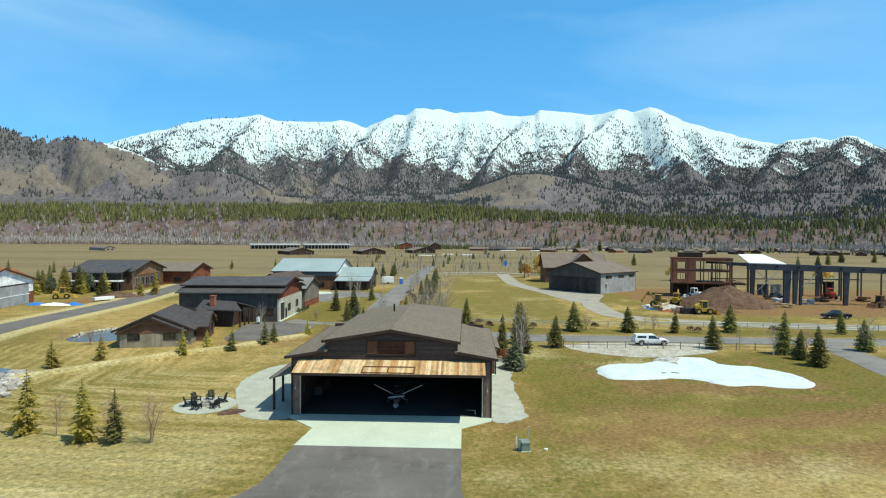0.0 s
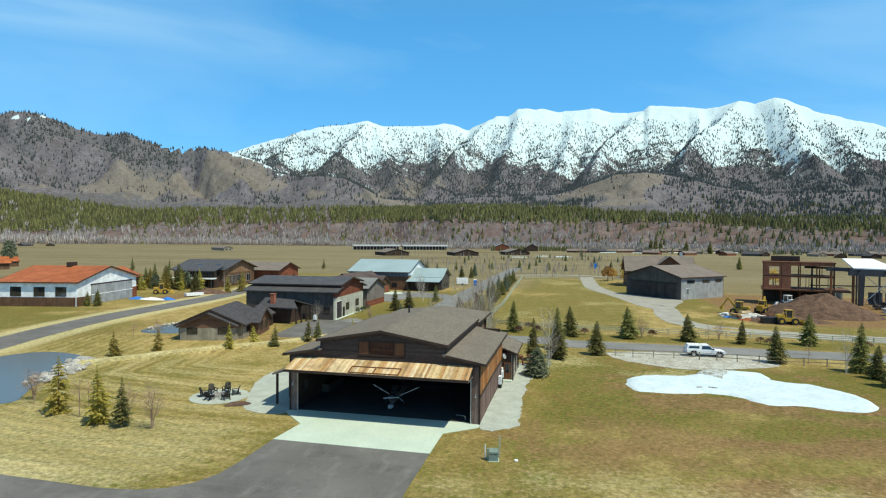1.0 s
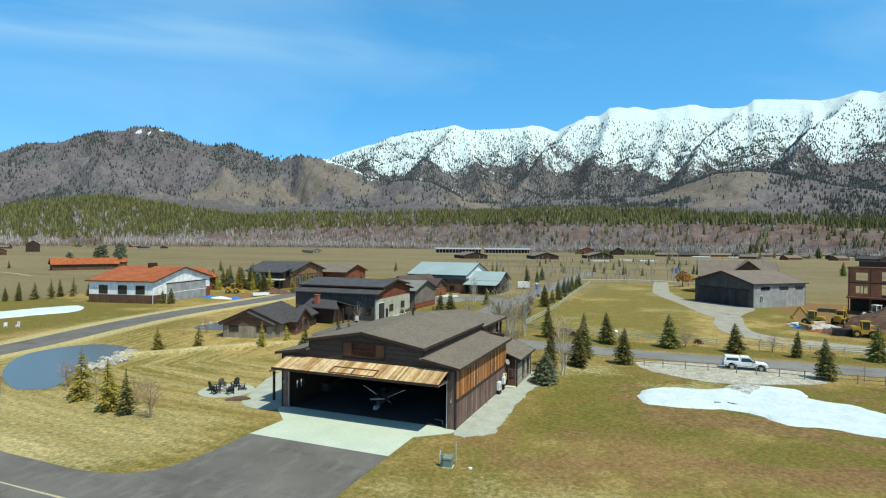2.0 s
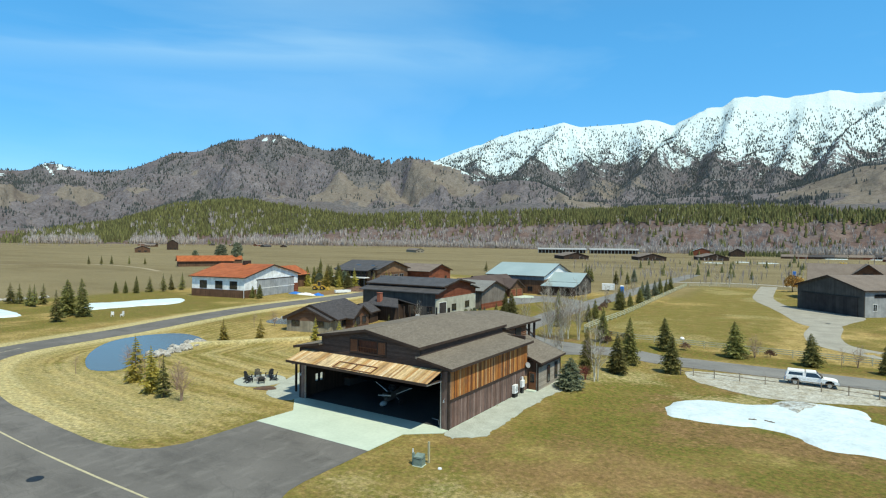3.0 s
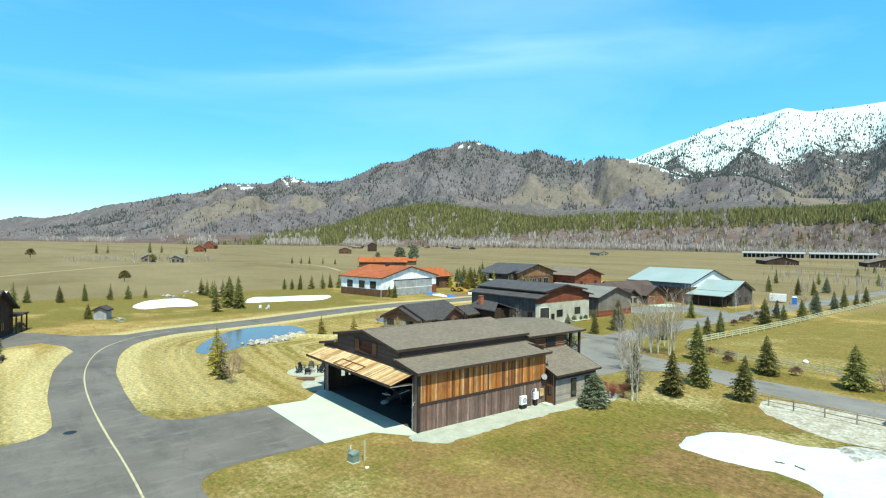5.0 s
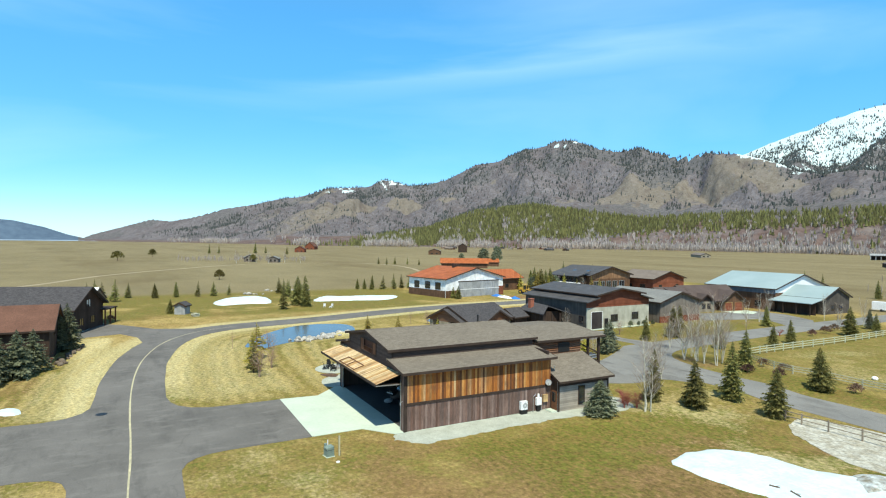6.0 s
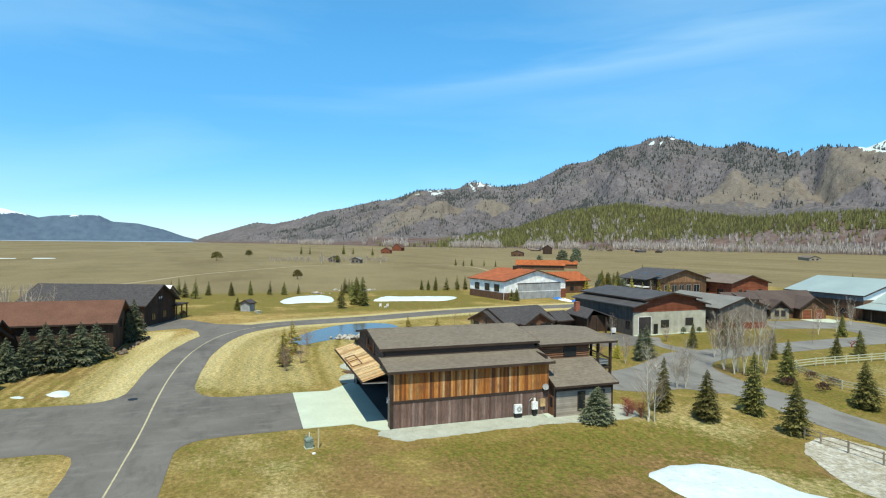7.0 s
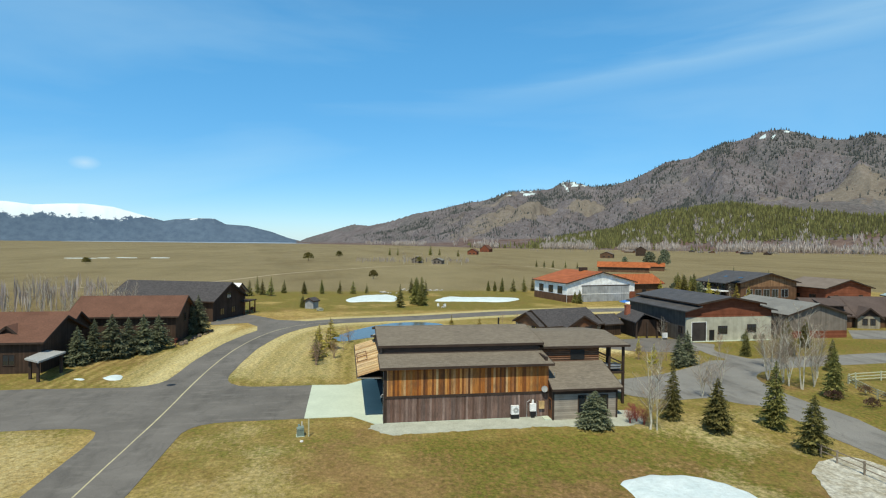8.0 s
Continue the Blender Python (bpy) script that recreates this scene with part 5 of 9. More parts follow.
snow_bank([(25.2, 19.2), (24.8, 21.9), (25.9, 25.0), (28.1, 26.7), (31.0, 27.0), (34.2, 28.6), (35.9, 30.6), (38.2, 31.7), (43.0, 31.8), (43.8, 27.2), (47.4, 26.0), (50.5, 22.0), (50.4, 17), (48.6, 14.5), (45.3, 14.1), (42.8, 15.2), (39.1, 14.9), (37.4, 17.4), (35.1, 18.8), (30.0, 17.9), (26.3, 17.6)], 0.32, "long white snow patch melting on the lawn", 3, 0.45, base=-0.42)
M["dirty_snow"] = surface("dirty snow", (0.24, 0.215, 0.16), (0.62, 0.67, 0.68), 1.6, 3.0, 0.9, 0.9, 0.3, spread=0.3)
snow_bank([(35.0, 29.3), (36.4, 30.9), (38.6, 31.2), (39.4, 30.2), (38.1, 27.6), (37.0, 25.6), (35.9, 26.9)], 0.30, "dirty crumbling heap at the snow's edge", 4, 0.9, "dirty_snow", -0.2)
snow_bank([(-113.5, -3.6), (-124, 0.0), (-128.5, 5.8), (-129.5, 11), (-124, 13), (-114, 12.6), (-108, 10.4), (-109.5, 5), (-107.8, -1.8)], 0.5, "white snow patch on the far lawn", 5)
snow_bank([(-109.5, 24.2), (-121, 30.5), (-118.5, 36.5), (-117.5, 45), (-113.5, 53.2), (-105, 45.5), (-106.5, 37), (-107.4, 31)], 0.5, "long white snow patch beside the young trees", 7)
snow_bank([(-14.9, -36.0), (-13.1, -34.6), (-13.2, -33.4), (-15.2, -33.6), (-16.4, -35.0)], 0.15, "small white snow remnant on the verge", 9, 0.3)
snow_bank([(-14.6, -39.6), (-13.6, -38.4), (-13.9, -37.9), (-14.9, -38.6)], 0.1, "tiny snow remnant on the verge", 11, 0.2)


# ---- buildings ----
def put_window(parent, side, u, z0, w, h, W, L, trim="timber_dark", kind="window", pane="glass"):
    """A framed window or door on the side F, B, L or R of a house; u along the wall."""
    bm = bmesh.new()
    t = 0.09
    for b in ((-w / 2 - t, -w / 2, z0 - t, z0 + h + t), (w / 2, w / 2 + t, z0 - t, z0 + h + t), (-w / 2, w / 2, z0 + h, z0 + h + t), (-w / 2, w / 2, z0 - t, z0), *(() if kind == "door" else ((-0.03, 0.03, z0, z0 + h),))):
        block(bm, b[0], b[1], -0.08, 0.02, b[2], b[3])
    ob = part(kind, bm, trim, parent)
    m = {"F": pose(u, 0, 0), "B": pose(-u, L, 0, 0, 0, 180), "L": pose(-W / 2, u, 0, 0, 0, -90), "R": pose(W / 2, u, 0, 0, 0, 90)}[side]
    ob.matrix_local = m
    part("pane", solid(-w / 2, w / 2, -0.03, 0.01, z0, z0 + h), pane, ob)
    return ob


def gable_wall(parent, w, eave, ridge, y0, y1, wall, gable=None, split=None):
    s = eave if split is None else split
    if gable is None:
        part("wall", extrude(bmesh.new(), [(-w / 2, 0), (w / 2, 0), (w / 2, eave), (0, ridge), (-w / 2, eave)], y0, y1, "y"), wall, parent)
        return
    part("wall", solid(-w / 2, w / 2, y0, y1, 0, s), wall, parent)
    if s >= eave:
        k = w / 2 * (ridge - s) / (ridge - eave)
        part("gable", extrude(bmesh.new(), [(-k, s), (k, s), (0, ridge)], y0, y1, "y"), gable, parent)
    else:
        part("gable", extrude(bmesh.new(), [(-w / 2, s), (w / 2, s), (w / 2, eave), (0, ridge), (-w / 2, eave)], y0, y1, "y"), gable, parent)


def roof_pair(parent, w, y0, y1, eave, ridge, over, roof, t=0.22, fascia="timber_dark"):
    """Two roof slopes with thickness, and dark fascia boards at the gable ends and eaves."""
    k = (ridge - eave) / (w / 2)
    lift = 0.12
    xe, ze = w / 2 + over, eave - k * over + lift
    for s in (-1, 1):
        a, b = (0, y0 - over, ridge + lift), (s * xe, y0 - over, ze)
        c, d = (s * xe, y1 + over, ze), (0, y1 + over, ridge + lift)
        part("roof", slab(bmesh.new(), *((a, d, c, b) if s > 0 else (a, b, c, d)), t), roof, parent)
        bm = bmesh.new()
        for y in (y0 - over - 0.025, y1 + over + 0.025):
            beam(bm, (0, y, ridge + lift - 0.16), (s * xe, y, ze - 0.16), 0.05, 0.34)
        beam(bm, (s * (xe + 0.025), y0 - over, ze - 0.13), (s * (xe + 0.025), y1 + over, ze - 0.13), 0.05, 0.26)
        part("fascia", bm, fascia, parent)


def house(name, label, at, turn, w, L, eave, ridge, wall, roof, gable=None, split=None, over=0.5, windows=(), category="house", side=None):
    ob = thing(name, label, category, (*at, 0), turn)
    gable_wall(ob, w, eave, ridge, 0, 0.22, wall, gable, split)
    gable_wall(ob, w, eave, ridge, L - 0.22, L, wall, gable, split)
    for s in (-1, 1):
        x0, x1 = (-w / 2, -w / 2 + 0.22) if s < 0 else (w / 2 - 0.22, w / 2)
        part("wall", solid(x0, x1, 0.22, L - 0.22, 0, eave), side or wall, ob)
    roof_pair(ob, w, 0, L, eave, ridge, over, roof)
    for q in windows:
        put_window(ob, *q[:5], w, L, *q[5:])
    return ob


# grey hangar with a raised roof, brown gable and beige front
def monitor_hangar():
    ob = thing("raised_roof_hangar", "grey hangar with beige front and brown raised gable", "hangar", (-31.6, 70.1, 0), 92)
    W, L = 19.0, 20.5
    part("wall", solid(-W / 2, W / 2, 0, 0.25, 0, 4.7), "beige", ob, "beige panel front wall")
    part("gable", extrude(bmesh.new(), [(-W / 2, 4.7), (W / 2, 4.7), (W / 2, 5.9), (6.9, 6.7), (6.9, 7.4), (0, 8.6), (-6.9, 7.4), (-6.9, 6.7), (-W / 2, 5.9)], 0, 0.25, "y"), "red_wall", ob, "brown boarded gable")
    part("wall", extrude(bmesh.new(), [(-W / 2, 0), (W / 2, 0), (W / 2, 5.9), (6.9, 6.7), (6.9, 7.4), (0, 8.6), (-6.9, 7.4), (-6.9, 6.7), (-W / 2, 5.9)], L - 0.25, L, "y"), "grey_wall", ob)
    for s in (-1, 1):
        part("wall", solid(min(s * W / 2, s * (W / 2 - 0.25)), max(s * W / 2, s * (W / 2 - 0.25)), 0.25, L - 0.25, 0, 5.9), "grey_wall", ob)
        part("wall", solid(min(s * 6.9, s * 6.65), max(s * 6.9, s * 6.65), 0.25, L - 0.25, 6.5, 7.4), "dark_wall", ob)
        a, b, c, d = (s * 6.6, -0.9, 6.95), (s * (W / 2 + 0.7), -0.9, 6.05), (s * (W / 2 + 0.7), L + 0.6, 6.05), (s * 6.6, L + 0.6, 6.95)
        part("roof", slab(bmesh.new(), *((a, d, c, b) if s > 0 else (a, b, c, d)), 0.22), "metal_dark", ob)
    roof_pair(ob, 13.8, -0.2, L, 7.4, 8.6, 0.7, "metal_dark")
    put_window(ob, "F", -6.7, 0.05, 3.1, 3.7, W, L, "white_paint", "door", "door_umber")
    put_window(ob, "F", -3.9, 0.05, 0.9, 2.1, W, L, "timber_dark", "door", "black")
    put_window(ob, "F", -1.5, 1.5, 1.9, 1.4, W, L)
    put_window(ob, "F", 5.0, 1.7, 1.9, 1.4, W, L)
    put_window(ob, "L", 1.7, 1.5, 1.3, 1.3, W, L)
    part("sill", solid(-W / 2, W / 2, -0.5, -0.02, 0.0, 0.14), "concrete", ob, "pale concrete threshold")
    return ob


monitor_hangar()
house("barn", "weathered grey barn with rust red base boards", (-32.5, 90.8), 90, 13.6, 19, 4.9, 7.0, "red_wall", "roof_grey", "taupe_v", 1.5, 0.6, [("L", 4, 1.2, 1.2, 1.2)], "barn", side="taupe_v")
house("brown_house", "dark brown timber house with umber roof", (-50.4, 111.4), -9.5, 11, 17, 3.0, 6.6, "brown_wall", "roof_umber", None, None, 0.7, [("R", 2.5, 1, 1.4, 1.3), ("R", 6.5, 0.05, 1.1, 2.1, "timber_dark", "door", "timber_rust")])
house("garage_gable", "timber garage gable with two rust-red doors", (-41.0, 122.9), 80.5, 7.6, 7, 3.0, 5.5, "brown_wall", "roof_umber", None, None, 0.6, [("F", -1.75, 0.05, 2.5, 2.3, "planks_tan", "door", "red_wall"), ("F", 1.75, 0.05, 2.5, 2.3, "planks_tan", "door", "red_wall")], "garage")
house("porch_gable", "small stone-faced porch gable of the brown house", (-42.6, 113.6), 70, 4.6, 5, 2.8, 4.7, "tan_v", "roof_umber", "timber_dark", 2.8, 0.6, [("F", -0.8, 0.9, 0.9, 1.3), ("F", 0.8, 0.9, 0.9, 1.3)])
bw = house("brown_house_wing", "rear wing of the brown house with shed dormer", (-50.5, 102.6), -9.5, 10, 9, 3.0, 6.3, "brown_wall", "roof_umber", None, None, 0.6)
part("dormer", extrude(bmesh.new(), [(1.0, 5.2), (4.2, 4.0), (4.2, 5.1), (0.6, 6.1)], 3.0, 7.6, "y"), "dark_wall", bw)
part("dormer_roof", slab(bmesh.new(), (0.2, 2.6, 6.3), (4.7, 2.6, 5.1), (4.7, 8.0, 5.1), (0.2, 8.0, 6.3), 0.18), "roof_umber", bw)
tagged(part("apron", sheet([(-41.0, 118.6), (-40.0, 127.2), (-36.2, 126.2), (-34.0, 121.0), (-37.5, 118.2)], 0.05, False), "concrete"), "pale concrete apron before the garage doors", "apron", kind="structure")
tagged(part("driveway", sheet([(-41, 106.5), (-39.3, 117.5), (-38.5, 128), (-30, 128.5), (-20, 123), (-14.5, 114), (-15, 106), (-22, 111), (-27.5, 112.5), (-29.5, 104), (-31, 97.6)], 0.022, False), "asphalt_old"), "asphalt drive before the brown house", "driveway", kind="structure")
bh = house("blue_roof_hangar", "large hangar with pale blue metal roof", (-36.0, 146.6), 90, 25.6, 21.5, 6.2, 9.9, "brown_wall", "metal_blue", "white_paint", 5.0, 0.6, [("L", 5, 1, 1.6, 1.4), ("L", 12, 1, 1.6, 1.4)], "hangar", side="brown_wall")
for x0 in (-12.86, 12.8):
    part("upper_band", solid(x0, x0 + 0.06, 0.0, 21.5, 4.7, 6.1), "slate_band", bh)
house("annex", "small annex with pale blue metal roof", (-25.0, 143.2), 90, 12.5, 10.5, 4.5, 7.1, "grey_wall", "metal_blue", None, None, 0.6, [("F", -2, 1, 1.4, 1.3), ("F", 2, 1, 1.4, 1.3)])
shelter = thing("lean_to", "open lean-to with pale blue metal roof on timber posts", "shelter", (-25, 136.8, 0), 90)
part("roof", slab(bmesh.new(), (0.1, -0.5, 4.4), (0.1, 11, 4.4), (-6.2, 11, 3.3), (-6.2, -0.5, 3.3), 0.16), "metal_blue", shelter)
for py in (0, 3.5, 7, 10.5):
    part("post", solid(-6.0, -5.8, py, py + 0.2, 0, 3.2), "timber_dark", shelter)
part("wall", solid(-3.2, -3.0, 0.2, 10.4, 0, 3.7), "dark_wall", shelter)

ha = house("modern_house", "dark timber house with wood-clad gable and pale terrace", (-102.5, 137.6), 95, 23, 19, 6.3, 9.3, "brown_wall", "metal_dark", "cedar_v", 4.8, 1.0, [("F", -8, 1.2, 2.4, 2.6, "light_grey_wall"), ("F", -4.5, 1.2, 2.4, 2.6, "light_grey_wall"), ("F", -1, 1.2, 2.4, 2.6, "light_grey_wall"), ("F", 2.5, 1.2, 2.4, 2.6, "light_grey_wall"), ("F", 6.5, 1.2, 2.8, 2.6, "light_grey_wall"), ("L", 3, 4.6, 2, 1.4), ("L", 9, 4.6, 2, 1.4), ("L", 4, 0.8, 2.4, 2), ("L", 11, 0.8, 2.4, 2)])
wing = part("lower_wing", solid(-16.0, -11.6, 1.5, 14.5, 0, 6.1), "dark_wall", ha, "dark lower wing with tall glazing")
for i in range(5):
    part("glazing", solid(-16.06, -15.98, 1.9 + i * 2.5, 4.0 + i * 2.5, 3.8, 5.8), "glass", wing)
    part("glazing", solid(-16.06, -15.98, 1.9 + i * 2.5, 4.0 + i * 2.5, 0.4, 2.6), "glass", wing)
part("glazing", solid(-15.4, -12.4, 1.42, 1.52, 3.8, 5.7), "glass", wing)
part("lower_roof", slab(bmesh.new(), (-17.6, 0.2, 6.1), (-10.5, 0.2, 7.7), (-10.5, 15.6, 7.7), (-17.6, 15.6, 6.1), 0.25), "metal_dark", ha)
part("terrace", solid(-19.4, -16.1, 0.2, 15.4, 3.25, 3.6), "white_paint", ha, "pale terrace slab")
for i in range(7):
    part("post", solid(-19.2, -18.95, 0.4 + i * 2.42, 0.65 + i * 2.42, 0, 3.25), "steel_blue", ha)
    part("rail_post", solid(-19.3, -19.22, 0.4 + i * 2.42, 0.48 + i * 2.42, 3.6, 4.6), "steel_blue", ha)
part("handrail", solid(-19.32, -19.2, 0.3, 15.3, 4.6, 4.68), "timber_dark", ha)
for y in (4.0, 11.0):
    part("skylight", slab(bmesh.new(), (-8.0, y, 7.35), (-6.4, y, 7.77), (-6.4, y + 1.8, 7.77), (-8.0, y + 1.8, 7.35), 0.1), "glass", ha)
house("red_barn_house", "red boarded house with taupe gable roof", (-95.3, 161.5), 93, 18.5, 17, 4.9, 7.5, "red_wall", "brown_roof", None, None, 0.9, [("F", -5, 1, 1.5, 1.3), ("F", 5, 1, 1.5, 1.3), ("L", 5, 0.1, 2.4, 2.2), ("L", 11, 1, 1.5, 1.2)])

# white hangar with the rusted roof
wh = house("white_hangar", "white hangar with rusted orange metal roof", (-104.7, 78.2), 101.3, 26.3, 20, 6.2, 9.5, "white_wall", "metal_orange", None, None, 0.7, [("L", 4, 2.6, 2.6, 2.2), ("L", 9.5, 2.6, 2.6, 2.2), ("L", 15.5, 2.6, 2.6, 2.2)], "hangar")
for i in range(6):
    part("door_panel", solid(-7.6 + i * 3.05, -4.6 + i * 3.05, -0.3, -0.05, 0.05, 5.0), "light_grey_wall", wh)
part("door_rail", solid(-7.8, 10.9, -0.36, -0.3, 2.4, 2.6), "white_paint", wh)
part("door_header", solid(-7.8, 10.9, -0.34, 0, 5.02, 5.3), "timber_dark", wh)
part("wainscot", solid(-13.3, -13.16, 0.3, 20, 0, 2.3), "brown_wall", wh)
part("wainscot", solid(-13.2, -7.9, -0.15, -0.02, 0, 2.3), "brown_wall", wh)
part("wainscot", solid(11, 13.2, -0.15, -0.02, 0, 3.0), "red_wall", wh)
part("chimney", solid(-1.6, 1.2, 9.5, 10.6, 9.0, 10.6), "timber_dark", wh)
house("orange_roof_wing", "brown house wing with rusted orange roof", (-124.4, 91.8), 11.3, 12, 17, 4.8, 7.6, "brown_wall", "metal_orange", None, None, 0.8, [("R", 3, 1, 1.6, 1.4), ("R", 9, 1, 1.6, 1.4)])

# bungalow and the porch house with the brick chimney
house("bungalow", "low grey bungalow with charcoal shingle roof", (-42.4, 33.8), 14, 11.0, 12.5, 2.7, 5.1, "tan_v", "shingles_dark", None, None, 0.6, [("R", 2.6, 1, 1.4, 1.2), ("R", 10.5, 1, 1.4, 1.2), ("L", 9, 1, 1.4, 1.2)])
house("bungalow_gable", "timber front gable of the grey bungalow", (-42.1, 32.5), 14, 9.2, 3, 2.6, 4.6, "tan_v", "shingles_dark", "brown_h", 2.1, 0.5, [("F", -2.6, 1.2, 1.6, 0.9), ("F", 2.6, 1.2, 1.6, 0.9)])
house("bungalow_gable", "dark side gable of the grey bungalow", (-37.2, 42.2), 104, 7.0, 6, 2.6, 4.5, "brown_h", "shingles_dark", "timber_rust", 2.6, 0.5, [("F", -1.4, 0.9, 1.5, 1.4), ("F", 1.4, 0.9, 1.5, 1.4)])
house("bungalow_link", "low grey link roof beside the brick chimney", (-42.3, 47.6), 14, 5.0, 4.0, 2.5, 4.0, "dark_wall", "shingles_dark", None, None, 0.4)
ph = thing("porch_house", "dark porch house with charcoal roof and timber posts", "house", (-44, 53, 0))
part("wall", solid(0, 5.6, 0.6, 6.8, 0, 3.4), "dark_wall", ph)
part("roof", slab(bmesh.new(), (-0.8, 3.0, 5.0), (-0.8, -0.4, 3.5), (8.3, -0.4, 3.3), (5.6, 3.0, 4.7), 0.2), "shingles_dark", ph)
part("roof", slab(bmesh.new(), (-0.8, 3.0, 5.0), (5.6, 3.0, 4.7), (8.3, 6.9, 3.2), (-0.8, 6.9, 3.5), 0.2), "shingles_dark", ph)
for q in ((7.7, 0.1), (7.7, 2.4), (7.7, 4.6), (7.7, 6.5)):
    part("post", solid(q[0] - 0.14, q[0] + 0.14, q[1] - 0.14, q[1] + 0.14, 0, 3.2), "timber_dark", ph)
part("chimney", solid(1.5, 2.4, 0.7, 1.6, 0, 5.9), "brick", ph, "red brick chimney")
part("chimney_cap", solid(1.42, 2.48, 0.62, 1.68, 5.9, 6.02), "brick", ph)

# charcoal hangar
ch = house("charcoal_hangar", "charcoal hangar with light grey side wall", (42.9, 134.2), -48, 20.8, 20, 6.7, 9.7, "grey_wall", "brown_roof", None, None, 0.6, [("R", 3, 1.6, 1.0, 1.6, "white_paint"), ("R", 4.5, 4.9, 3.2, 0.7), ("R", 11.5, 4.9, 3.2, 0.7), ("R", 17.5, 4.9, 2.6, 0.7)], "hangar", side="light_grey_wall")
part("door_panel", solid(-8.6, 8.6, -0.12, -0.02, 0.05, 4.6), "door_umber", ch, "dark sliding hangar door")
part("door_track", solid(-9, 9, -0.16, -0.02, 4.64, 4.9), "black", ch)
house("tan_house", "taupe-roofed timber house behind the charcoal hangar", (63, 181), 90, 14, 24, 6.4, 11.4, "timber_rust", "brown_roof", None, None, 0.8, [("L", 4, 1, 1.6, 1.6), ("L", 18, 1, 1.6, 1.6)])
house("tan_house_gable", "orange timber gable of the taupe-roofed house", (54, 172.6), 0, 8.6, 9, 8.2, 11.6, "timber_rust", "brown_roof", None, None, 0.7, [("F", 0, 7.2, 2.4, 1.6)])
part("chimney", solid(-3.2, -2.2, 12, 13.2, 9.5, 13.0), "grey_paint", house("tan_house_porch", "small timber gable beside the taupe-roofed house", (62.5, 170.5), 0, 5, 6, 6.6, 8.6, "timber_rust", "brown_roof", None, None, 0.5))

# red and dark houses across the taxiway
house("red_roof_house", "dark timber house with dull red roof", (-46.3, -33.9), 180, 11.6, 17.2, 5.2, 8.0, "dark_wall", "metal_red", None, None, 0.7, [("L", 5, 1.2, 1.6, 1.4), ("L", 11, 1.2, 1.6, 1.4), ("F", 0, 3.4, 1.4, 1.4)])
house("red_roof_house", "dark timber house with dull red gable roofs", (-25.2, -45.4), 180, 13.0, 24, 4.5, 7.1, "dark_wall", "metal_red", None, None, 0.6, [("L", 4, 1.2, 1.4, 1.4)])
house("red_roof_wing", "low wing with dull red roof behind the blue spruces", (-36, -48), 180, 9, 14, 3.8, 6.4, "dark_wall", "metal_red", None, None, 0.5)
house("dormer", "small dull red roofed dormer wing", (-20.5, -50.5), 90, 4, 5, 4.6, 6.3, "dark_wall", "metal_red", None, None, 0.3)
cn_ = thing("canopy", "flat pale canopy on dark timber posts", "canopy")
part("roof", slab(bmesh.new(), (-14.6, -45.4, 2.9), (-12.2, -42.6, 2.9), (-18.9, -42.3, 2.9), (-20.6, -45.7, 2.9), 0.22), "grey_paint", cn_)
for q in ((-13.4, -43.2), (-18.6, -42.8), (-15.2, -45.0)):
    part("post", solid(q[0] - 0.15, q[0] + 0.15, q[1] - 0.15, q[1] + 0.15, 0, 2.68), "timber_dark", cn_)
house("dark_house", "large dark brown house with charcoal shingle roof", (-74.6, -31.3), 161.4, 14, 26, 5.0, 8.5, "dark_wall", "shingles_dark", None, None, 0.8, [("F", -3, 1.2, 1.6, 1.4), ("F", 2, 1.2, 1.6, 1.4), ("F", 0, 4.6, 1.8, 1.4)])
dk = house("dark_house_wing", "brown house wing with pale flat roof and deck", (-83.8, -30.5), 161.4, 6, 8, 5.6, 7.6, "brown_wall", "white_paint", None, None, 0.7, [("F", 0, 1, 1.8, 1.8), ("F", 0, 4.0, 1.6, 1.2)])
part("deck", solid(-3.5, 2.5, -3.4, -0.05, 3.2, 3.45), "timber_dark", dk)
for q in (-3.2, -0.5, 2.2):
    part("post", solid(q - 0.12, q + 0.12, -3.2, -2.96, 0, 3.2), "timber_rust", dk)
house("garden_shed", "small grey garden shed with dark roof", (-92.0, -13.6), 60, 2.6, 2.6, 2.2, 2.9, "light_grey_wall", "shingles_dark", None, None, 0.3, (), "shed")
house("orange_roof_house", "long low house with rusted orange roof", (-292, 165), -28, 11, 32, 3.6, 6.6, "brown_wall", "metal_orange", None, None, 0.8)


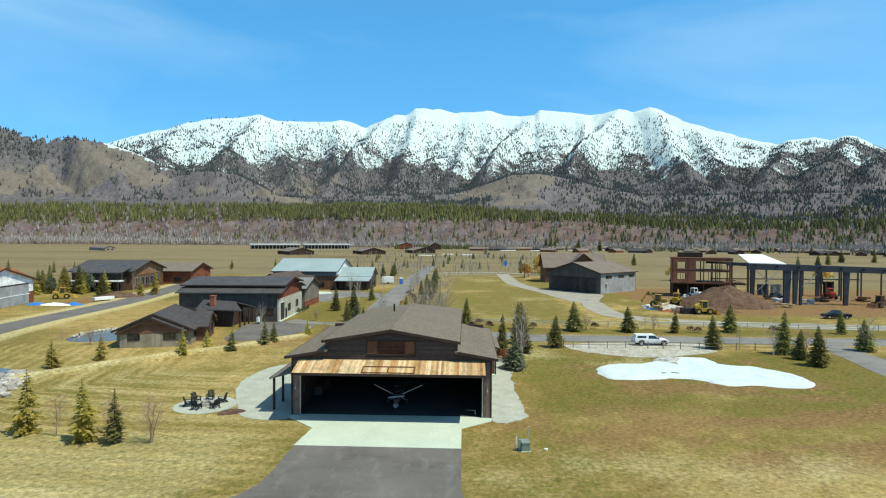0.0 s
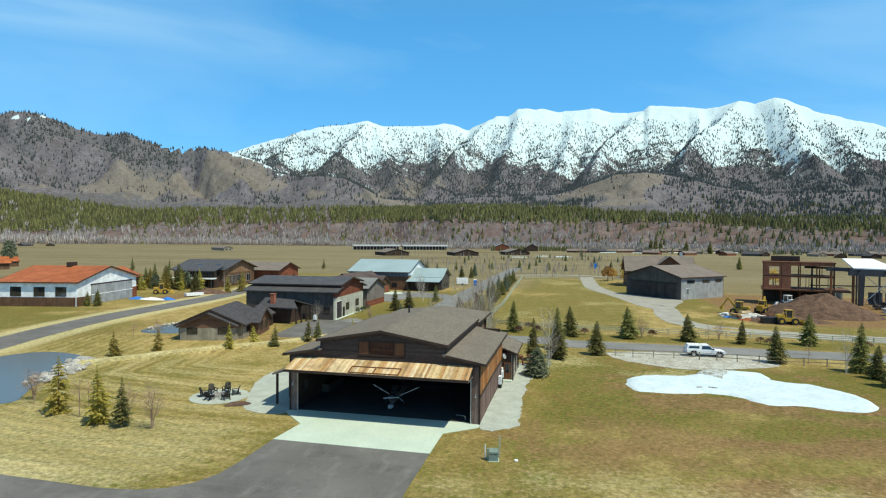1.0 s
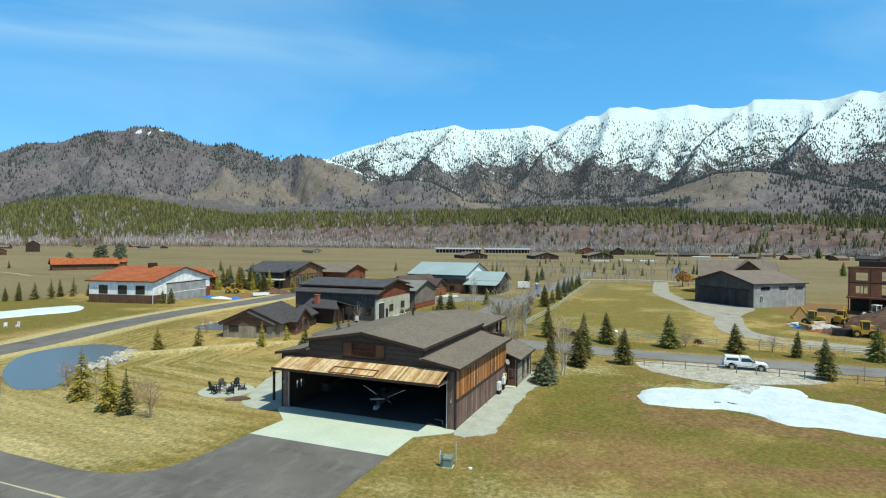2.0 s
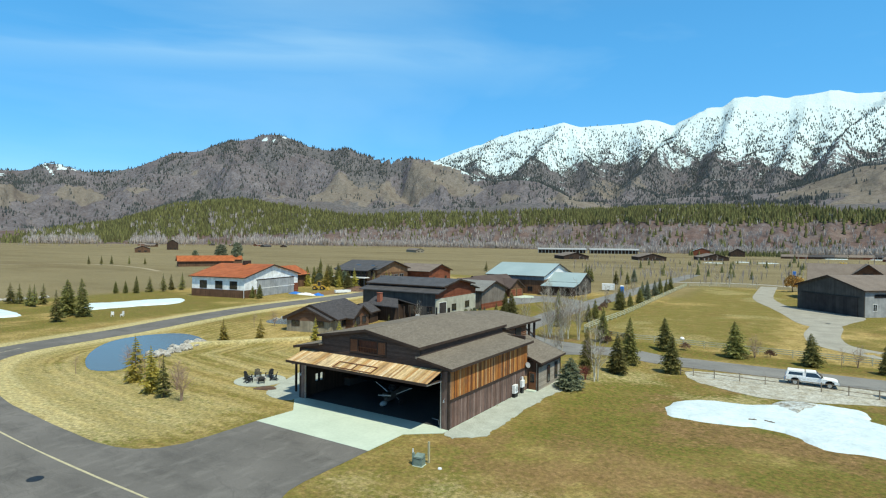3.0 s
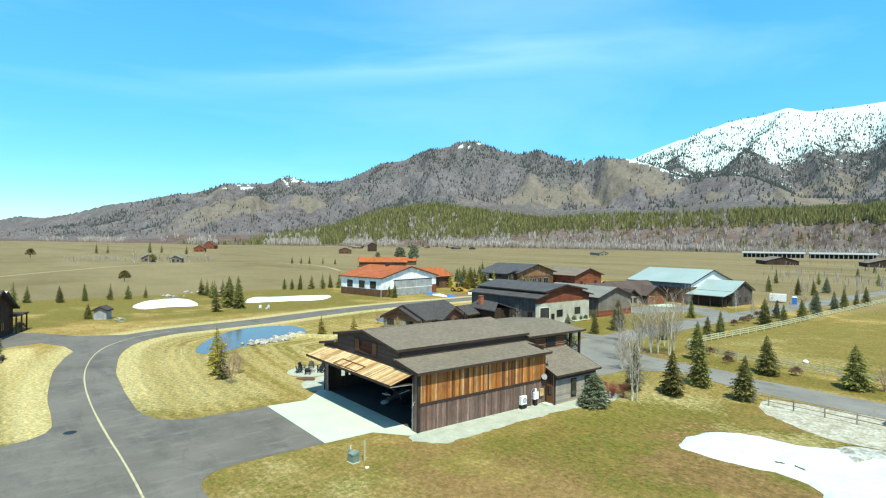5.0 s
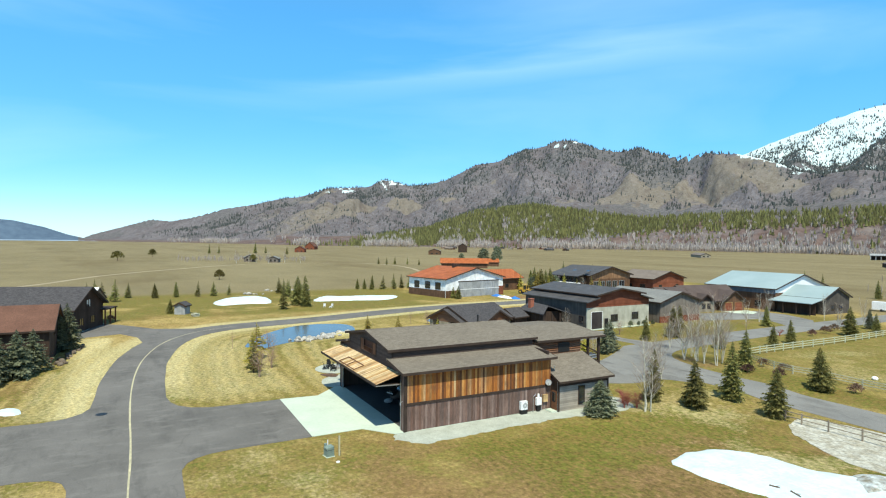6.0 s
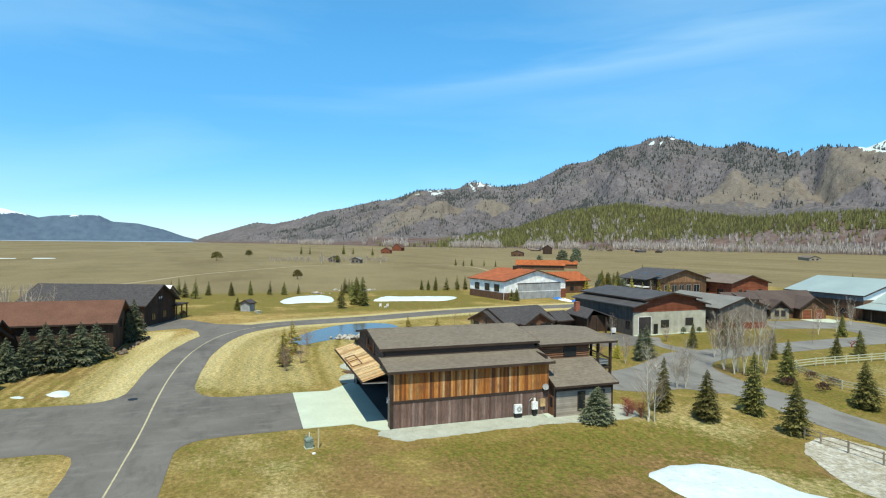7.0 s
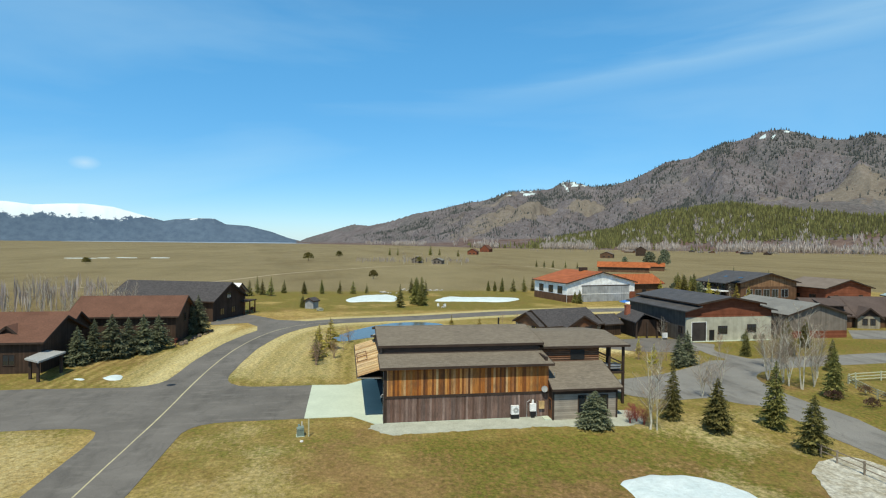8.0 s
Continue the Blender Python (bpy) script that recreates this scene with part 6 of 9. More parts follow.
# ---- trees ----
def spruce_mesh(seed, tiers, spread, gap=1.0, power=0.8, uneven=0.3, lush=1.0):
    """A one metre tall conifer: trunk and whorls of drooping boughs, each with side sprays."""
    rng = random.Random(seed)
    trunk = rod(bmesh.new(), (0, 0, 0), (0, 0, 0.96), 0.02, 0.003, 6)
    bm = bmesh.new()

    def spray(p, q, w):
        d = (q - p)
        s = d.cross(Vector((rng.uniform(-0.9, 0.9), rng.uniform(-0.9, 0.9), 0.8))).normalized() * w
        m = p + d * 0.45 + Vector((0, 0, 0.01))
        v = [bm.verts.new(c) for c in (p, m + s, q, m - s)]
        bm.faces.new((v[0], v[1], v[2]))
        bm.faces.new((v[0], v[2], v[3]))
    lump = [rng.uniform(1 - uneven, 1 + uneven) for _ in range(8)]
    for k in range(tiers):
        f = k / (tiers - 1)
        z = 0.05 + 0.91 * f
        reach = (spread * (1 - f) ** power + 0.012) * min(1.0, 0.72 + 2.2 * f)
        count = int(13 - 6 * f)
        a0 = rng.random() * 6.28
        for i in range(count):
            if rng.random() < 0.09 * gap:
                continue
            a = a0 + (i + rng.uniform(-0.35, 0.35)) * 6.2832 / count
            R = reach * rng.uniform(0.92 - 1.3 * uneven, 1.14) * lump[int((a % 6.2832) / 6.2832 * 8) % 8]
            d = Vector((math.cos(a), math.sin(a), 0))
            s = Vector((-d.y, d.x, 0))
            base = Vector((0, 0, z + 0.02))
            sag = R * rng.uniform(0.0, 0.3)
            tip = d * R + Vector((0, 0, z - sag + 0.25 * R * f))
            spray(base, tip, (R * 0.10 + 0.006) * lush)
            for t, side in ((0.3, 1), (0.42, -1), (0.58, 1), (0.7, -1), (0.82, 1), (0.9, -1)):
                p = base.lerp(tip, t)
                ln = R * (0.46 - 0.28 * t) * rng.uniform(0.7, 1.3)
                spray(p, p + d * ln * 0.75 + s * side * ln * 0.7 - Vector((0, 0, ln * rng.uniform(0.1, 0.5))), (ln * 0.2 + 0.004) * lush)
    rod(bm, (0, 0, 0.93), (0, 0, 1.0), 0.006, 0.001, 4)
    return trunk, bm


def conifer(seed, label, category, needles, tiers, spread, gap=1.0, group="", power=0.8, uneven=0.3, lush=1.0):
    ob = thing(category + "_tree", label, category, (0, 0, -50), group=group)
    t, c = spruce_mesh(seed, tiers, spread, gap, power, uneven, lush)
    part("trunk", t, "bark", ob)
    part("crown", c, needles, ob)
    return ob


def sized(x, y, h, turn, wide=1.0, z=0.0):
    return pose(x, y, z, 0, 0, turn) @ Matrix.Diagonal((h * wide, h * wide, h, 1))


def drop(ob):
    for o in (*ob.children_recursive, ob):
        bpy.data.objects.remove(o)


def plant(masters, places, seed, wide=(0.76, 1.06)):
    rng = random.Random(seed)
    for i, (x, y, h) in enumerate(places):
        copy_thing(masters[i % len(masters)], sized(x, y, h * 1.04, rng.uniform(0, 360), rng.uniform(*wide), dip(x, y)))


spruces = [conifer(11 + i, "dark green spruce tree on the lawn", "spruce", "spruce", 34, (0.29, 0.26, 0.32)[i], group="spruces", power=0.74, uneven=0.27) for i in range(3)]
blues = [conifer(21 + i, "blue-grey spruce tree beside the house", "blue spruce", "blue_spruce", 32, (0.30, 0.27)[i], group="blue spruces") for i in range(2)]
pines = [conifer(31 + i, "young yellow-green pine on the grass", "pine", "pine", 20, (0.29, 0.31)[i], 3.0, group="young pines", power=0.9, uneven=0.36, lush=1.5) for i in range(2)]
slims = [conifer(41 + i, "slim dark spruce by the meadow edge", "slim spruce", "spruce", 24, (0.25, 0.22)[i], 3.6, group="slim spruces", power=1.0, uneven=0.32, lush=1.4) for i in range(2)]

plant(pines, [(-47.3, 17.8, 3.7), (-44.0, 22.9, 3.5), (-34.1, 26.6, 4.1), (-32.6, 30.9, 3.1), (-20.8, 45, 3.0), (-31.4, -6.4, 5.5), (-13.3, 43.5, 3.2), (-25.3, -8.0, 5.2)], 1, (0.9, 1.1))
plant(slims, [(-28.5, 30.7, 3.4), (-25.3, 36.0, 4.2), (-24.5, 38.1, 3.6), (-22.2, -8.4, 4.5)], 2, (1.1, 1.35))
plant(spruces[2:], [(28.2, 56.3, 5.6), (38.4, 55.7, 4.8)], 10, (1.15, 1.25))
plant(spruces, [(22.1, 39.1, 5.2), (47.3, 55.1, 4.2), (47.5, 39.4, 5.4), (58.3, 56.6, 5.4), (56.9, 35.5, 6.7), (57.3, 31.8, 4.4), (57.1, 27.3, 5.6), (78.7, 56.1, 4.5), (71.4, 39.1, 5.0), (16.1, 33.4, 5.3), (16, 40.2, 6.8), (17.9, 55.1, 5.5), (-2.8, 79, 3.9), (-3.3, 85.1, 4.4)], 3, (0.9, 1.12))
plant(spruces, [(7.5, 55.6, 5.9), (12.8, 30.5, 6.0), (-23.6, 79.7, 5.2), (-17.6, 70.5, 6.2), (-17.5, 62.8, 4.6), (-19, 102.7, 4.6), (-5.6, 68, 4.8)], 4)
plant(spruces, [(-126.7, 118, 7), (-121, 115.5, 8.5), (-118.5, 119, 7.5), (-115.7, 114.5, 8), (-112, 116, 8.5), (-109.5, 114.3, 7.5), (-116, 125, 7), (-130, 124, 6.5), (-99, 107, 6.5), (-143, 130, 6)], 15)
plant(spruces + blues, [(-3.3, 105.6, 5.9), (-3.1, 115.5, 4.0), (-3.1, 126.2, 4.5), (-3.1, 136, 6.2), (-4.4, 152.3, 5.3), (-4.3, 159.9, 5.8), (-4.3, 170.6, 4.8), (-5, 181.4, 5.2), (-6.4, 120, 4.6), (-6.2, 143, 5.2), (-29.3, 195.6, 6), (-41.9, 202.2, 6.4), (-25.7, 199.7, 5.2), (-26.7, 215.6, 6.1)], 5)
plant(blues, [(-23.9, -43.0, 5.6), (-26.2, -41.6, 6.3), (-27.8, -39.7, 6.8), (-30.3, -38.2, 6.0), (-32.1, -36.5, 6.2), (-35.0, -35.1, 5.8), (-52, -32.8, 7.5), (-50.3, -33.6, 6.0), (-12.8, 48.8, 5.3), (-11.1, 46.3, 4.9)], 6, (1.0, 1.35))
squat = conifer(27, "broad bushy blue-grey spruce at the annex wall", "blue spruce", "blue_spruce", 34, 0.43, group="blue spruces", power=0.6, uneven=0.14)
plant([squat], [(13.9, 21.2, 3.7)], 9, (1.12, 1.13))
drop(squat)
plant(slims, [(-130.1, -35.3, 5.6), (-136.2, -33.8, 6.2), (-134.0, -31.8, 5.4), (-129.7, -28.3, 6.4), (-140.0, -25.1, 4.8), (-136.5, -5.6, 4.9), (-137.2, -1, 4.6), (-137.9, 3.9, 3.7), (-138.4, 20, 5.4), (-135.6, 21, 5.2), (-128.5, 20.6, 5.3), (-125.6, 20.5, 5.5), (-129.5, 24.1, 5.4), (-93.6, 11.6, 6.4), (-141.9, 59.8, 5.1), (-140.5, 63.5, 5.8), (-143, 67.8, 5.5), (-140.7, 70.5, 6), (-138.1, 73.5, 4.5)], 7, (1.0, 1.4))
plant(spruces, [(-101.3, 17.3, 8), (-97.3, 18.3, 8.3), (-145.5, 50.8, 3.9), (-143.7, 52.9, 3.9), (-141.6, 55.3, 5.3), (-101.2, 67.6, 3.6), (-98.5, 68, 4.2), (-137, -12, 5), (-136, -18, 4.6), (-95, -15.5, 3.4)], 8)


# ---- the main hangar ----
def share(name, me, parent, m, label=""):
    """One more object on a mesh that others use too."""
    ob = new(name, me)
    ob.parent = parent
    ob.matrix_local = m
    return tagged(ob, label)


def mesh_of(bm, material):
    me = bpy.data.meshes.new("piece")
    bm.to_mesh(me)
    bm.free()
    me.materials.append(M[material])
    return me


def plank_meshes(w, h, t, material, count, seed):
    """A few planks with slightly uneven ends and edges; length along z, face towards -y."""
    rng = random.Random(seed)
    out = []
    for _ in range(count):
        a, b, c = rng.uniform(-0.012, 0.012), rng.uniform(-0.02, 0.0), rng.uniform(-0.004, 0.006)
        bm = hexa(bmesh.new(), [(-w / 2 + c, -t, 0), (w / 2 - c, -t + a * 0.5, 0), (w / 2, 0, 0), (-w / 2, 0, 0), (-w / 2, -t - a * 0.4, h + b), (w / 2 - c, -t, h + b * 0.4), (w / 2, 0, h), (-w / 2, 0, h)])
        out.append(mesh_of(bm, material))
    return out


hg = thing("hangar", "brown timber aircraft hangar with open folding door", "hangar")
WX, WY = 9.75, 17.7
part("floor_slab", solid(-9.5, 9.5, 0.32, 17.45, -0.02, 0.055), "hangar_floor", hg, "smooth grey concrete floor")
# side and rear walls
part("wall", solid(9.5, 9.7, 0.2, WY, 0, 5.62), "timber_dark", hg)
for b in ((0.2, 2.05, 0, 5.62), (3.6, WY, 0, 5.62), (2.05, 3.6, 0, 1.38), (2.05, 3.6, 2.3, 5.62)):
    part("wall", solid(-9.75, -9.5, b[0], b[1], b[2], b[3]), "dark_wall", hg)
win = part("window", solid(-9.78, -9.47, 2.78, 2.87, 1.38, 2.3), "timber_dark", hg)
for b in ((2.05, 2.12), (3.53, 3.6)):
    part("frame", solid(-9.79, -9.46, b[0], b[1], 1.38, 2.3), "timber_dark", win)
clear, n_, l_, p_ = node_mat("clear glass")
p_.inputs["Transmission Weight"].default_value, p_.inputs["Roughness"].default_value, p_.inputs["IOR"].default_value = 1.0, 0.02, 1.02
for b in ((2.12, 2.78), (2.87, 3.53)):
    q = part("pane", solid(-9.63, -9.61, b[0], b[1], 1.38, 2.3), clear, win)
    q.visible_shadow = False
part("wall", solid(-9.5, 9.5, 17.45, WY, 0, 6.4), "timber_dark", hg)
for s in (-1, 1):
    x0, x1 = sorted((s * 6.45, s * 6.25))
    part("clerestory_wall", solid(x0, x1, 0.2, WY, 6.3, 7.38), "siding_dark", hg)
    a, b, c, d = (s * 6.2, -0.45, 6.56), (s * 10.32, -0.45, 5.86), (s * 10.32, 18.14, 5.86), (s * 6.2, 18.14, 6.56)
    part("lower_roof", slab(bmesh.new(), *((a, d, c, b) if s > 0 else (a, b, c, d)), 0.2), "shingles", hg, "brown-grey shingled lower roof")
    bm = bmesh.new()
    for y in (-0.475, 18.165):
        beam(bm, (s * 6.46, y, 6.40), (s * 10.34, y, 5.74), 0.05, 0.26)
    beam(bm, (s * 10.345, -0.45, 5.74), (s * 10.345, 18.14, 5.74), 0.05, 0.26)
    part("fascia", bm, "timber_dark", hg)
    a, b, c, d = (0, -0.45, 8.60), (s * 6.7, -0.45, 7.47), (s * 6.7, 18.2, 7.47), (0, 18.2, 8.60)
    part("upper_roof", slab(bmesh.new(), *((a, d, c, b) if s > 0 else (a, b, c, d)), 0.2), "shingles", hg, "brown-grey shingled upper roof")
    bm = bmesh.new()
    for y in (-0.475, 18.225):
        beam(bm, (0, y, 8.46), (s * 6.7, y, 7.34), 0.05, 0.26)
    beam(bm, (s * 6.725, -0.45, 7.35), (s * 6.725, 18.2, 7.35), 0.05, 0.26)
    part("fascia", bm, "timber_dark", hg)
part("ridge_cap", extrude(bmesh.new(), [(-0.16, 8.59), (0.16, 8.59), (0, 8.64)], -0.46, 18.21, "y"), "shingles", hg)
# roof trusses and purlins seen inside
for i in range(5):
    bm = bmesh.new()
    y = 1.5 + i * 3.7
    beam(bm, (-9.4, y, 5.35), (9.4, y, 5.35), 0.15, 0.25)
    for s in (-1, 1):
        beam(bm, (s * 6.3, y, 5.4), (s * 6.3, y, 7.3), 0.14, 0.14)
        beam(bm, (0, y, 8.2), (s * 6.3, y, 7.15), 0.14, 0.2)
    part("truss", bm, "timber_dark", hg)


def half_width(z):
    """Half the width of the front wall at a height."""
    if z <= 5.7:
        return 9.75
    if z <= 6.36:
        return 9.75 - (z - 5.7) / 0.66 * 3.3
    if z <= 7.36:
        return 6.45
    return max(0.0, 6.45 * (8.44 - z) / 1.08)


M["loft_board"] = surface("dark rust loft boards", (0.07, 0.028, 0.017), (0.11, 0.045, 0.026), 1.5, 12, 0.85)
# front wall above the door: backing with the loft opening, then boards
ox0, ox1, oz0, oz1 = -1.3, 1.3, 6.12, 7.38
top_outline = [(ox0, oz1), (ox1, oz1), (6.4, 7.3), (0, 8.4), (-6.4, 7.3)]
part("front_wall", extrude(bmesh.new(), top_outline, 0.02, 0.2, "y"), "timber_dark", hg)
part("front_wall", extrude(bmesh.new(), [(-9.7, 5.45), (9.7, 5.45), (9.7, 5.68), (6.4, 6.3), (ox1, oz0), (ox0, oz0), (-6.4, 6.3), (-9.7, 5.68)], 0.02, 0.2, "y"), "timber_dark", hg)
for s in (-1, 1):
    part("front_wall", extrude(bmesh.new(), [(s * 1.3, oz0), (s * 6.4, 6.3), (s * 6.4, 7.3), (s * 1.3, oz1)], 0.02, 0.2, "y"), "timber_dark", hg)
row, z = 0, 5.46
while z < 8.3:
    z1 = min(z + 0.205, 8.42)
    w0, w1 = half_width(z + 0.01), half_width(z1 - 0.01)
    for s in (-1, 1):
        inner0 = 2.42 if (z1 > 6.02 and z < 7.46) else 0.0
        if w1 <= inner0:
            continue
        part("siding_board", hexa(bmesh.new(), [(s * inner0, -0.035, z), (s * w0, -0.035, z), (s * w0, 0.02, z), (s * inner0, 0.02, z), (s * inner0, -0.02, z1 - 0.012), (s * w1, -0.02, z1 - 0.012), (s * w1, 0.02, z1 - 0.012), (s * inner0, 0.02, z1 - 0.012)]), "siding_dark", hg)
    z = z1
bm = bmesh.new()
block(bm, -2.42, 2.42, -0.09, 0.02, 7.36, 7.5)
block(bm, -2.42, 2.42, -0.09, 0.02, 5.98, 6.12)
for x in (-2.42, -1.36, 1.24, 2.3):
    block(bm, x, x + 0.12, -0.09, 0.02, 6.12, 7.36)
loft = part("loft_window", bm, "timber_dark", hg)
for x in (-2.3, 1.36):
    for i in range(4):
        part("shutter_board", solid(x + i * 0.235, x + i * 0.235 + 0.225, -0.06, 0.0, 6.14, 7.34), "timber_rust", loft, "rust brown shutter board")
bm = bmesh.new()
for i in range(12):
    rod(bm, (-1.2 + i * 0.218, -0.03, 6.12), (-1.2 + i * 0.218, -0.03, 6.58), 0.024, n=5)
block(bm, -1.3, 1.3, -0.06, 0.0, 6.6, 6.66)
part("railing", bm, "timber_rust", loft, "rust brown turned railing")
for i in range(6):
    part("shutter_board", solid(-1.3 + i * 0.434, -0.88 + i * 0.434, 0.06, 0.12, 6.14, 7.36), "loft_board", loft, "dark rust closed loft board")
# jambs
for x0, x1 in ((-9.75, -8.95), (8.95, 9.75)):
    part("jamb", solid(x0, x1, 0.04, 0.3, 0, 5.45), "timber_dark", hg)
    for i in range(3):
        part("jamb_board", solid(x0 + 0.02 + i * 0.265, x0 + 0.27 + i * 0.265, -0.01, 0.04, 0.02, 5.44), "planks_purple", hg)
for x in (-9.78, 9.62):
    part("corner_post", solid(x, x + 0.16, -0.05, 0.12, 0, 5.62), "timber_dark", hg)
for x in (-8.95, 8.83):
    part("door_guide", solid(x, x + 0.1, -0.04, 0.1, 0.05, 5.4), "steel", hg, "pale steel door guide")
part("header", solid(-8.95, 8.95, 0.05, 0.35, 4.95, 5.44), "timber_dark", hg)
# right wall planks
low, high = plank_meshes(0.226, 2.5, 0.045, "planks_purple", 4, 5), plank_meshes(0.226, 2.8, 0.045, "planks_orange", 4, 6)
for i in range(77):
    y = 0.2 + 0.115 + i * 0.2275
    share("plank", low[i % 4], hg, pose(9.7, y, 0.05, 0, 0, 90))
    share("plank", high[(i * 3) % 4], hg, pose(9.7, y, 2.8, 0, 0, 90))
part("belt_beam", solid(9.7, 9.81, 0.12, WY, 2.56, 2.8), "timber_dark", hg, "dark timber belt between the plank rows")
part("plinth", solid(9.5, 9.78, 0.0, WY, -0.02, 0.06), "concrete", hg)

# folding door, raised: upper leaf with boards, lower leaf folded under it
door = part("folding_door", slab(bmesh.new(), (-9.0, -0.12, 5.52), (-9.0, -2.69, 4.78), (9.1, -2.69, 4.78), (9.1, -0.12, 5.52), 0.06), "timber_dark", hg, "raised folding hangar door clad in pale planks")
tilt = math.degrees(math.atan2(0.74, 2.57))
dp = plank_meshes(0.242, 2.70, 0.04, "planks_tan", 5, 9)
for i in range(74):
    x = -8.88 + i * 0.2445
    share("plank", dp[(i * 7) % 5], door, pose(x, -0.08, 5.545, 90 - 0, 0, 0) @ pose(0, 0, 0, tilt, 0, 0))
bm = bmesh.new()
for v0, v1, x0, x1 in ((0.50, 0.53, -2.5, 2.5), (0.93, 0.96, -2.5, 2.5)):
    slab(bm, (x0, -0.12 - 2.57 * v0, 5.62 - 0.74 * v0), (x0, -0.12 - 2.57 * v1, 5.62 - 0.74 * v1), (x1, -0.12 - 2.57 * v1, 5.62 - 0.74 * v1), (x1, -0.12 - 2.57 * v0, 5.62 - 0.74 * v0), 0.05)
for x in (-2.5, -0.08, 2.4):
    slab(bm, (x, -0.12 - 2.57 * 0.53, 5.62 - 0.74 * 0.53), (x, -0.12 - 2.57 * 0.93, 5.62 - 0.74 * 0.93), (x + 0.12, -0.12 - 2.57 * 0.93, 5.62 - 0.74 * 0.93), (x + 0.12, -0.12 - 2.57 * 0.53, 5.62 - 0.74 * 0.53), 0.05)
bmesh.ops.recalc_face_normals(bm, faces=bm.faces)
part("brace", bm, "timber_rust", door)
part("lower_leaf", slab(bmesh.new(), (-9.0, -0.2, 4.62), (-9.0, -2.66, 4.70), (9.1, -2.66, 4.70), (9.1, -0.2, 4.62), 0.07), "timber_dark", door)
bm = bmesh.new()
for x in (-9.02, 9.08):
    beam(bm, (x, -0.2, 4.56), (x, -2.7, 4.64), 0.06, 0.1)
part("front_edge", beam(bmesh.new(), (-9.0, -2.73, 4.70), (9.1, -2.73, 4.70), 0.07, 0.24), "timber_dark", door, "dark front edge board")
part("edge_frame", bm, "steel", door, "pale steel edge frame")
for x in (-9.35, 9.35):
    bm = rod(bmesh.new(), (x, -0.25, 2.85), (x, -0.02, 2.95), 0.025, n=6)
    rod(bm, (x, -0.25, 2.62), (x, -0.25, 2.86), 0.09, 0.05, 8)
    part("wall_lamp", bm, "steel", hg)

# living quarters behind, with the upper porch
rq = thing("living_quarters", "two-storey log-sided quarters with upper porch", "house")
for b in ((-6.2, -5.98, WY, 25.1), (5.98, 6.2, WY, 25.1)):
    part("wall", solid(b[0], b[1], b[2], b[3], 0, 6.85), "brown_h", rq)
part("wall", solid(-5.98, 5.98, 24.9, 25.1, 0, 6.85), "brown_h", rq)
for i in range(9):
    part("log", rod(bmesh.new(), (6.2, WY + 0.3, 4.75 + i * 0.24), (6.2, 25.1, 4.75 + i * 0.24), 0.125, n=8), "timber_rust" if i % 3 == 1 else "brown_h", rq)
part("window", solid(6.3, 6.36, 21.6, 23.3, 5.4, 6.5), "black", rq)
for s in (-1, 1):
    a, b, c, d = (0, 18.25, 7.72), (s * 6.75, 18.25, 7.02), (s * 6.75, 28.75, 7.02), (0, 28.75, 7.72)
    part("roof", slab(bmesh.new(), *((a, d, c, b) if s > 0 else (a, b, c, d)), 0.18), "shingles", rq)
    bm = bmesh.new()
    beam(bm, (0, 28.775, 7.58), (s * 6.75, 28.775, 6.9), 0.05, 0.24)
    beam(bm, (s * 6.775, 18.25, 6.9), (s * 6.775, 28.75, 6.9), 0.05, 0.24)
    part("fascia", bm, "timber_dark", rq)
part("porch_floor", solid(-6.2, 6.2, 25.1, 28.4, 3.55, 3.8), "timber_dark", rq)
for x in (-6.05, -2.0, 2.0, 6.05):
    for y in (26.5, 28.25) if abs(x) > 5 else (28.25,):
        part("post", solid(x - 0.13, x + 0.13, y - 0.13, y + 0.13, 0, 6.9), "timber_dark", rq)
bm = bmesh.new()
for z in (4.1, 4.4, 4.7):
    beam(bm, (6.05, 25.1, z), (6.05, 28.2, z), 0.05, 0.06)
    beam(bm, (-6.05, 28.25, z), (6.05, 28.25, z), 0.05, 0.06)
part("railing", bm, "timber_dark", rq)
part("porch_brace", beam(bmesh.new(), (6.05, 25.2, 6.1), (6.05, 28.2, 4.75), 0.12, 0.16), "timber_dark", rq)
part("cover", solid(5.0, 6.0, 25.6, 28.0, 4.05, 4.6), "grey_paint", rq, "grey cover on the porch")

# low annex at the side
an = thing("side_annex", "low grey-sided annex with shingled roof", "annex")
part("wall", solid(6.2, 11.1, 24.8, 25.0, 0, 3.3), "grey_h", an)
part("wall", solid(10.9, 11.1, WY + 0.02, 24.8, 0, 3.3), "grey_h", an)
part("wall", solid(9.75, 10.9, WY + 0.02, WY + 0.2, 0, 3.5), "dark_wall", an)
# dark strip on the upper wall, painting in the eave's shadow
part("frieze", solid(11.1, 11.13, WY + 0.02, 25.0, 2.75, 3.3), "dark_wall", an)
for y in (WY, 24.85):
    part("corner_board", solid(11.02, 11.16, y - 0.02, y + 0.16, 0, 3.3), "timber_dark", an)
part("roof", slab(bmesh.new(), (6.2, 18.16, 5.25), (11.63, 17.46, 3.40), (11.63, 25.43, 3.40), (6.2, 25.43, 5.25), 0.16), "shingles", an)
bm = beam(bmesh.new(), (11.655, 17.46, 3.3), (11.655, 25.43, 3.3), 0.05, 0.22)
beam(bm, (9.9, 17.62, 3.93), (11.65, 17.44, 3.32), 0.05, 0.2)
beam(bm, (6.2, 25.455, 5.15), (11.63, 25.455, 3.3), 0.05, 0.22)
part("fascia", bm, "timber_dark", an)
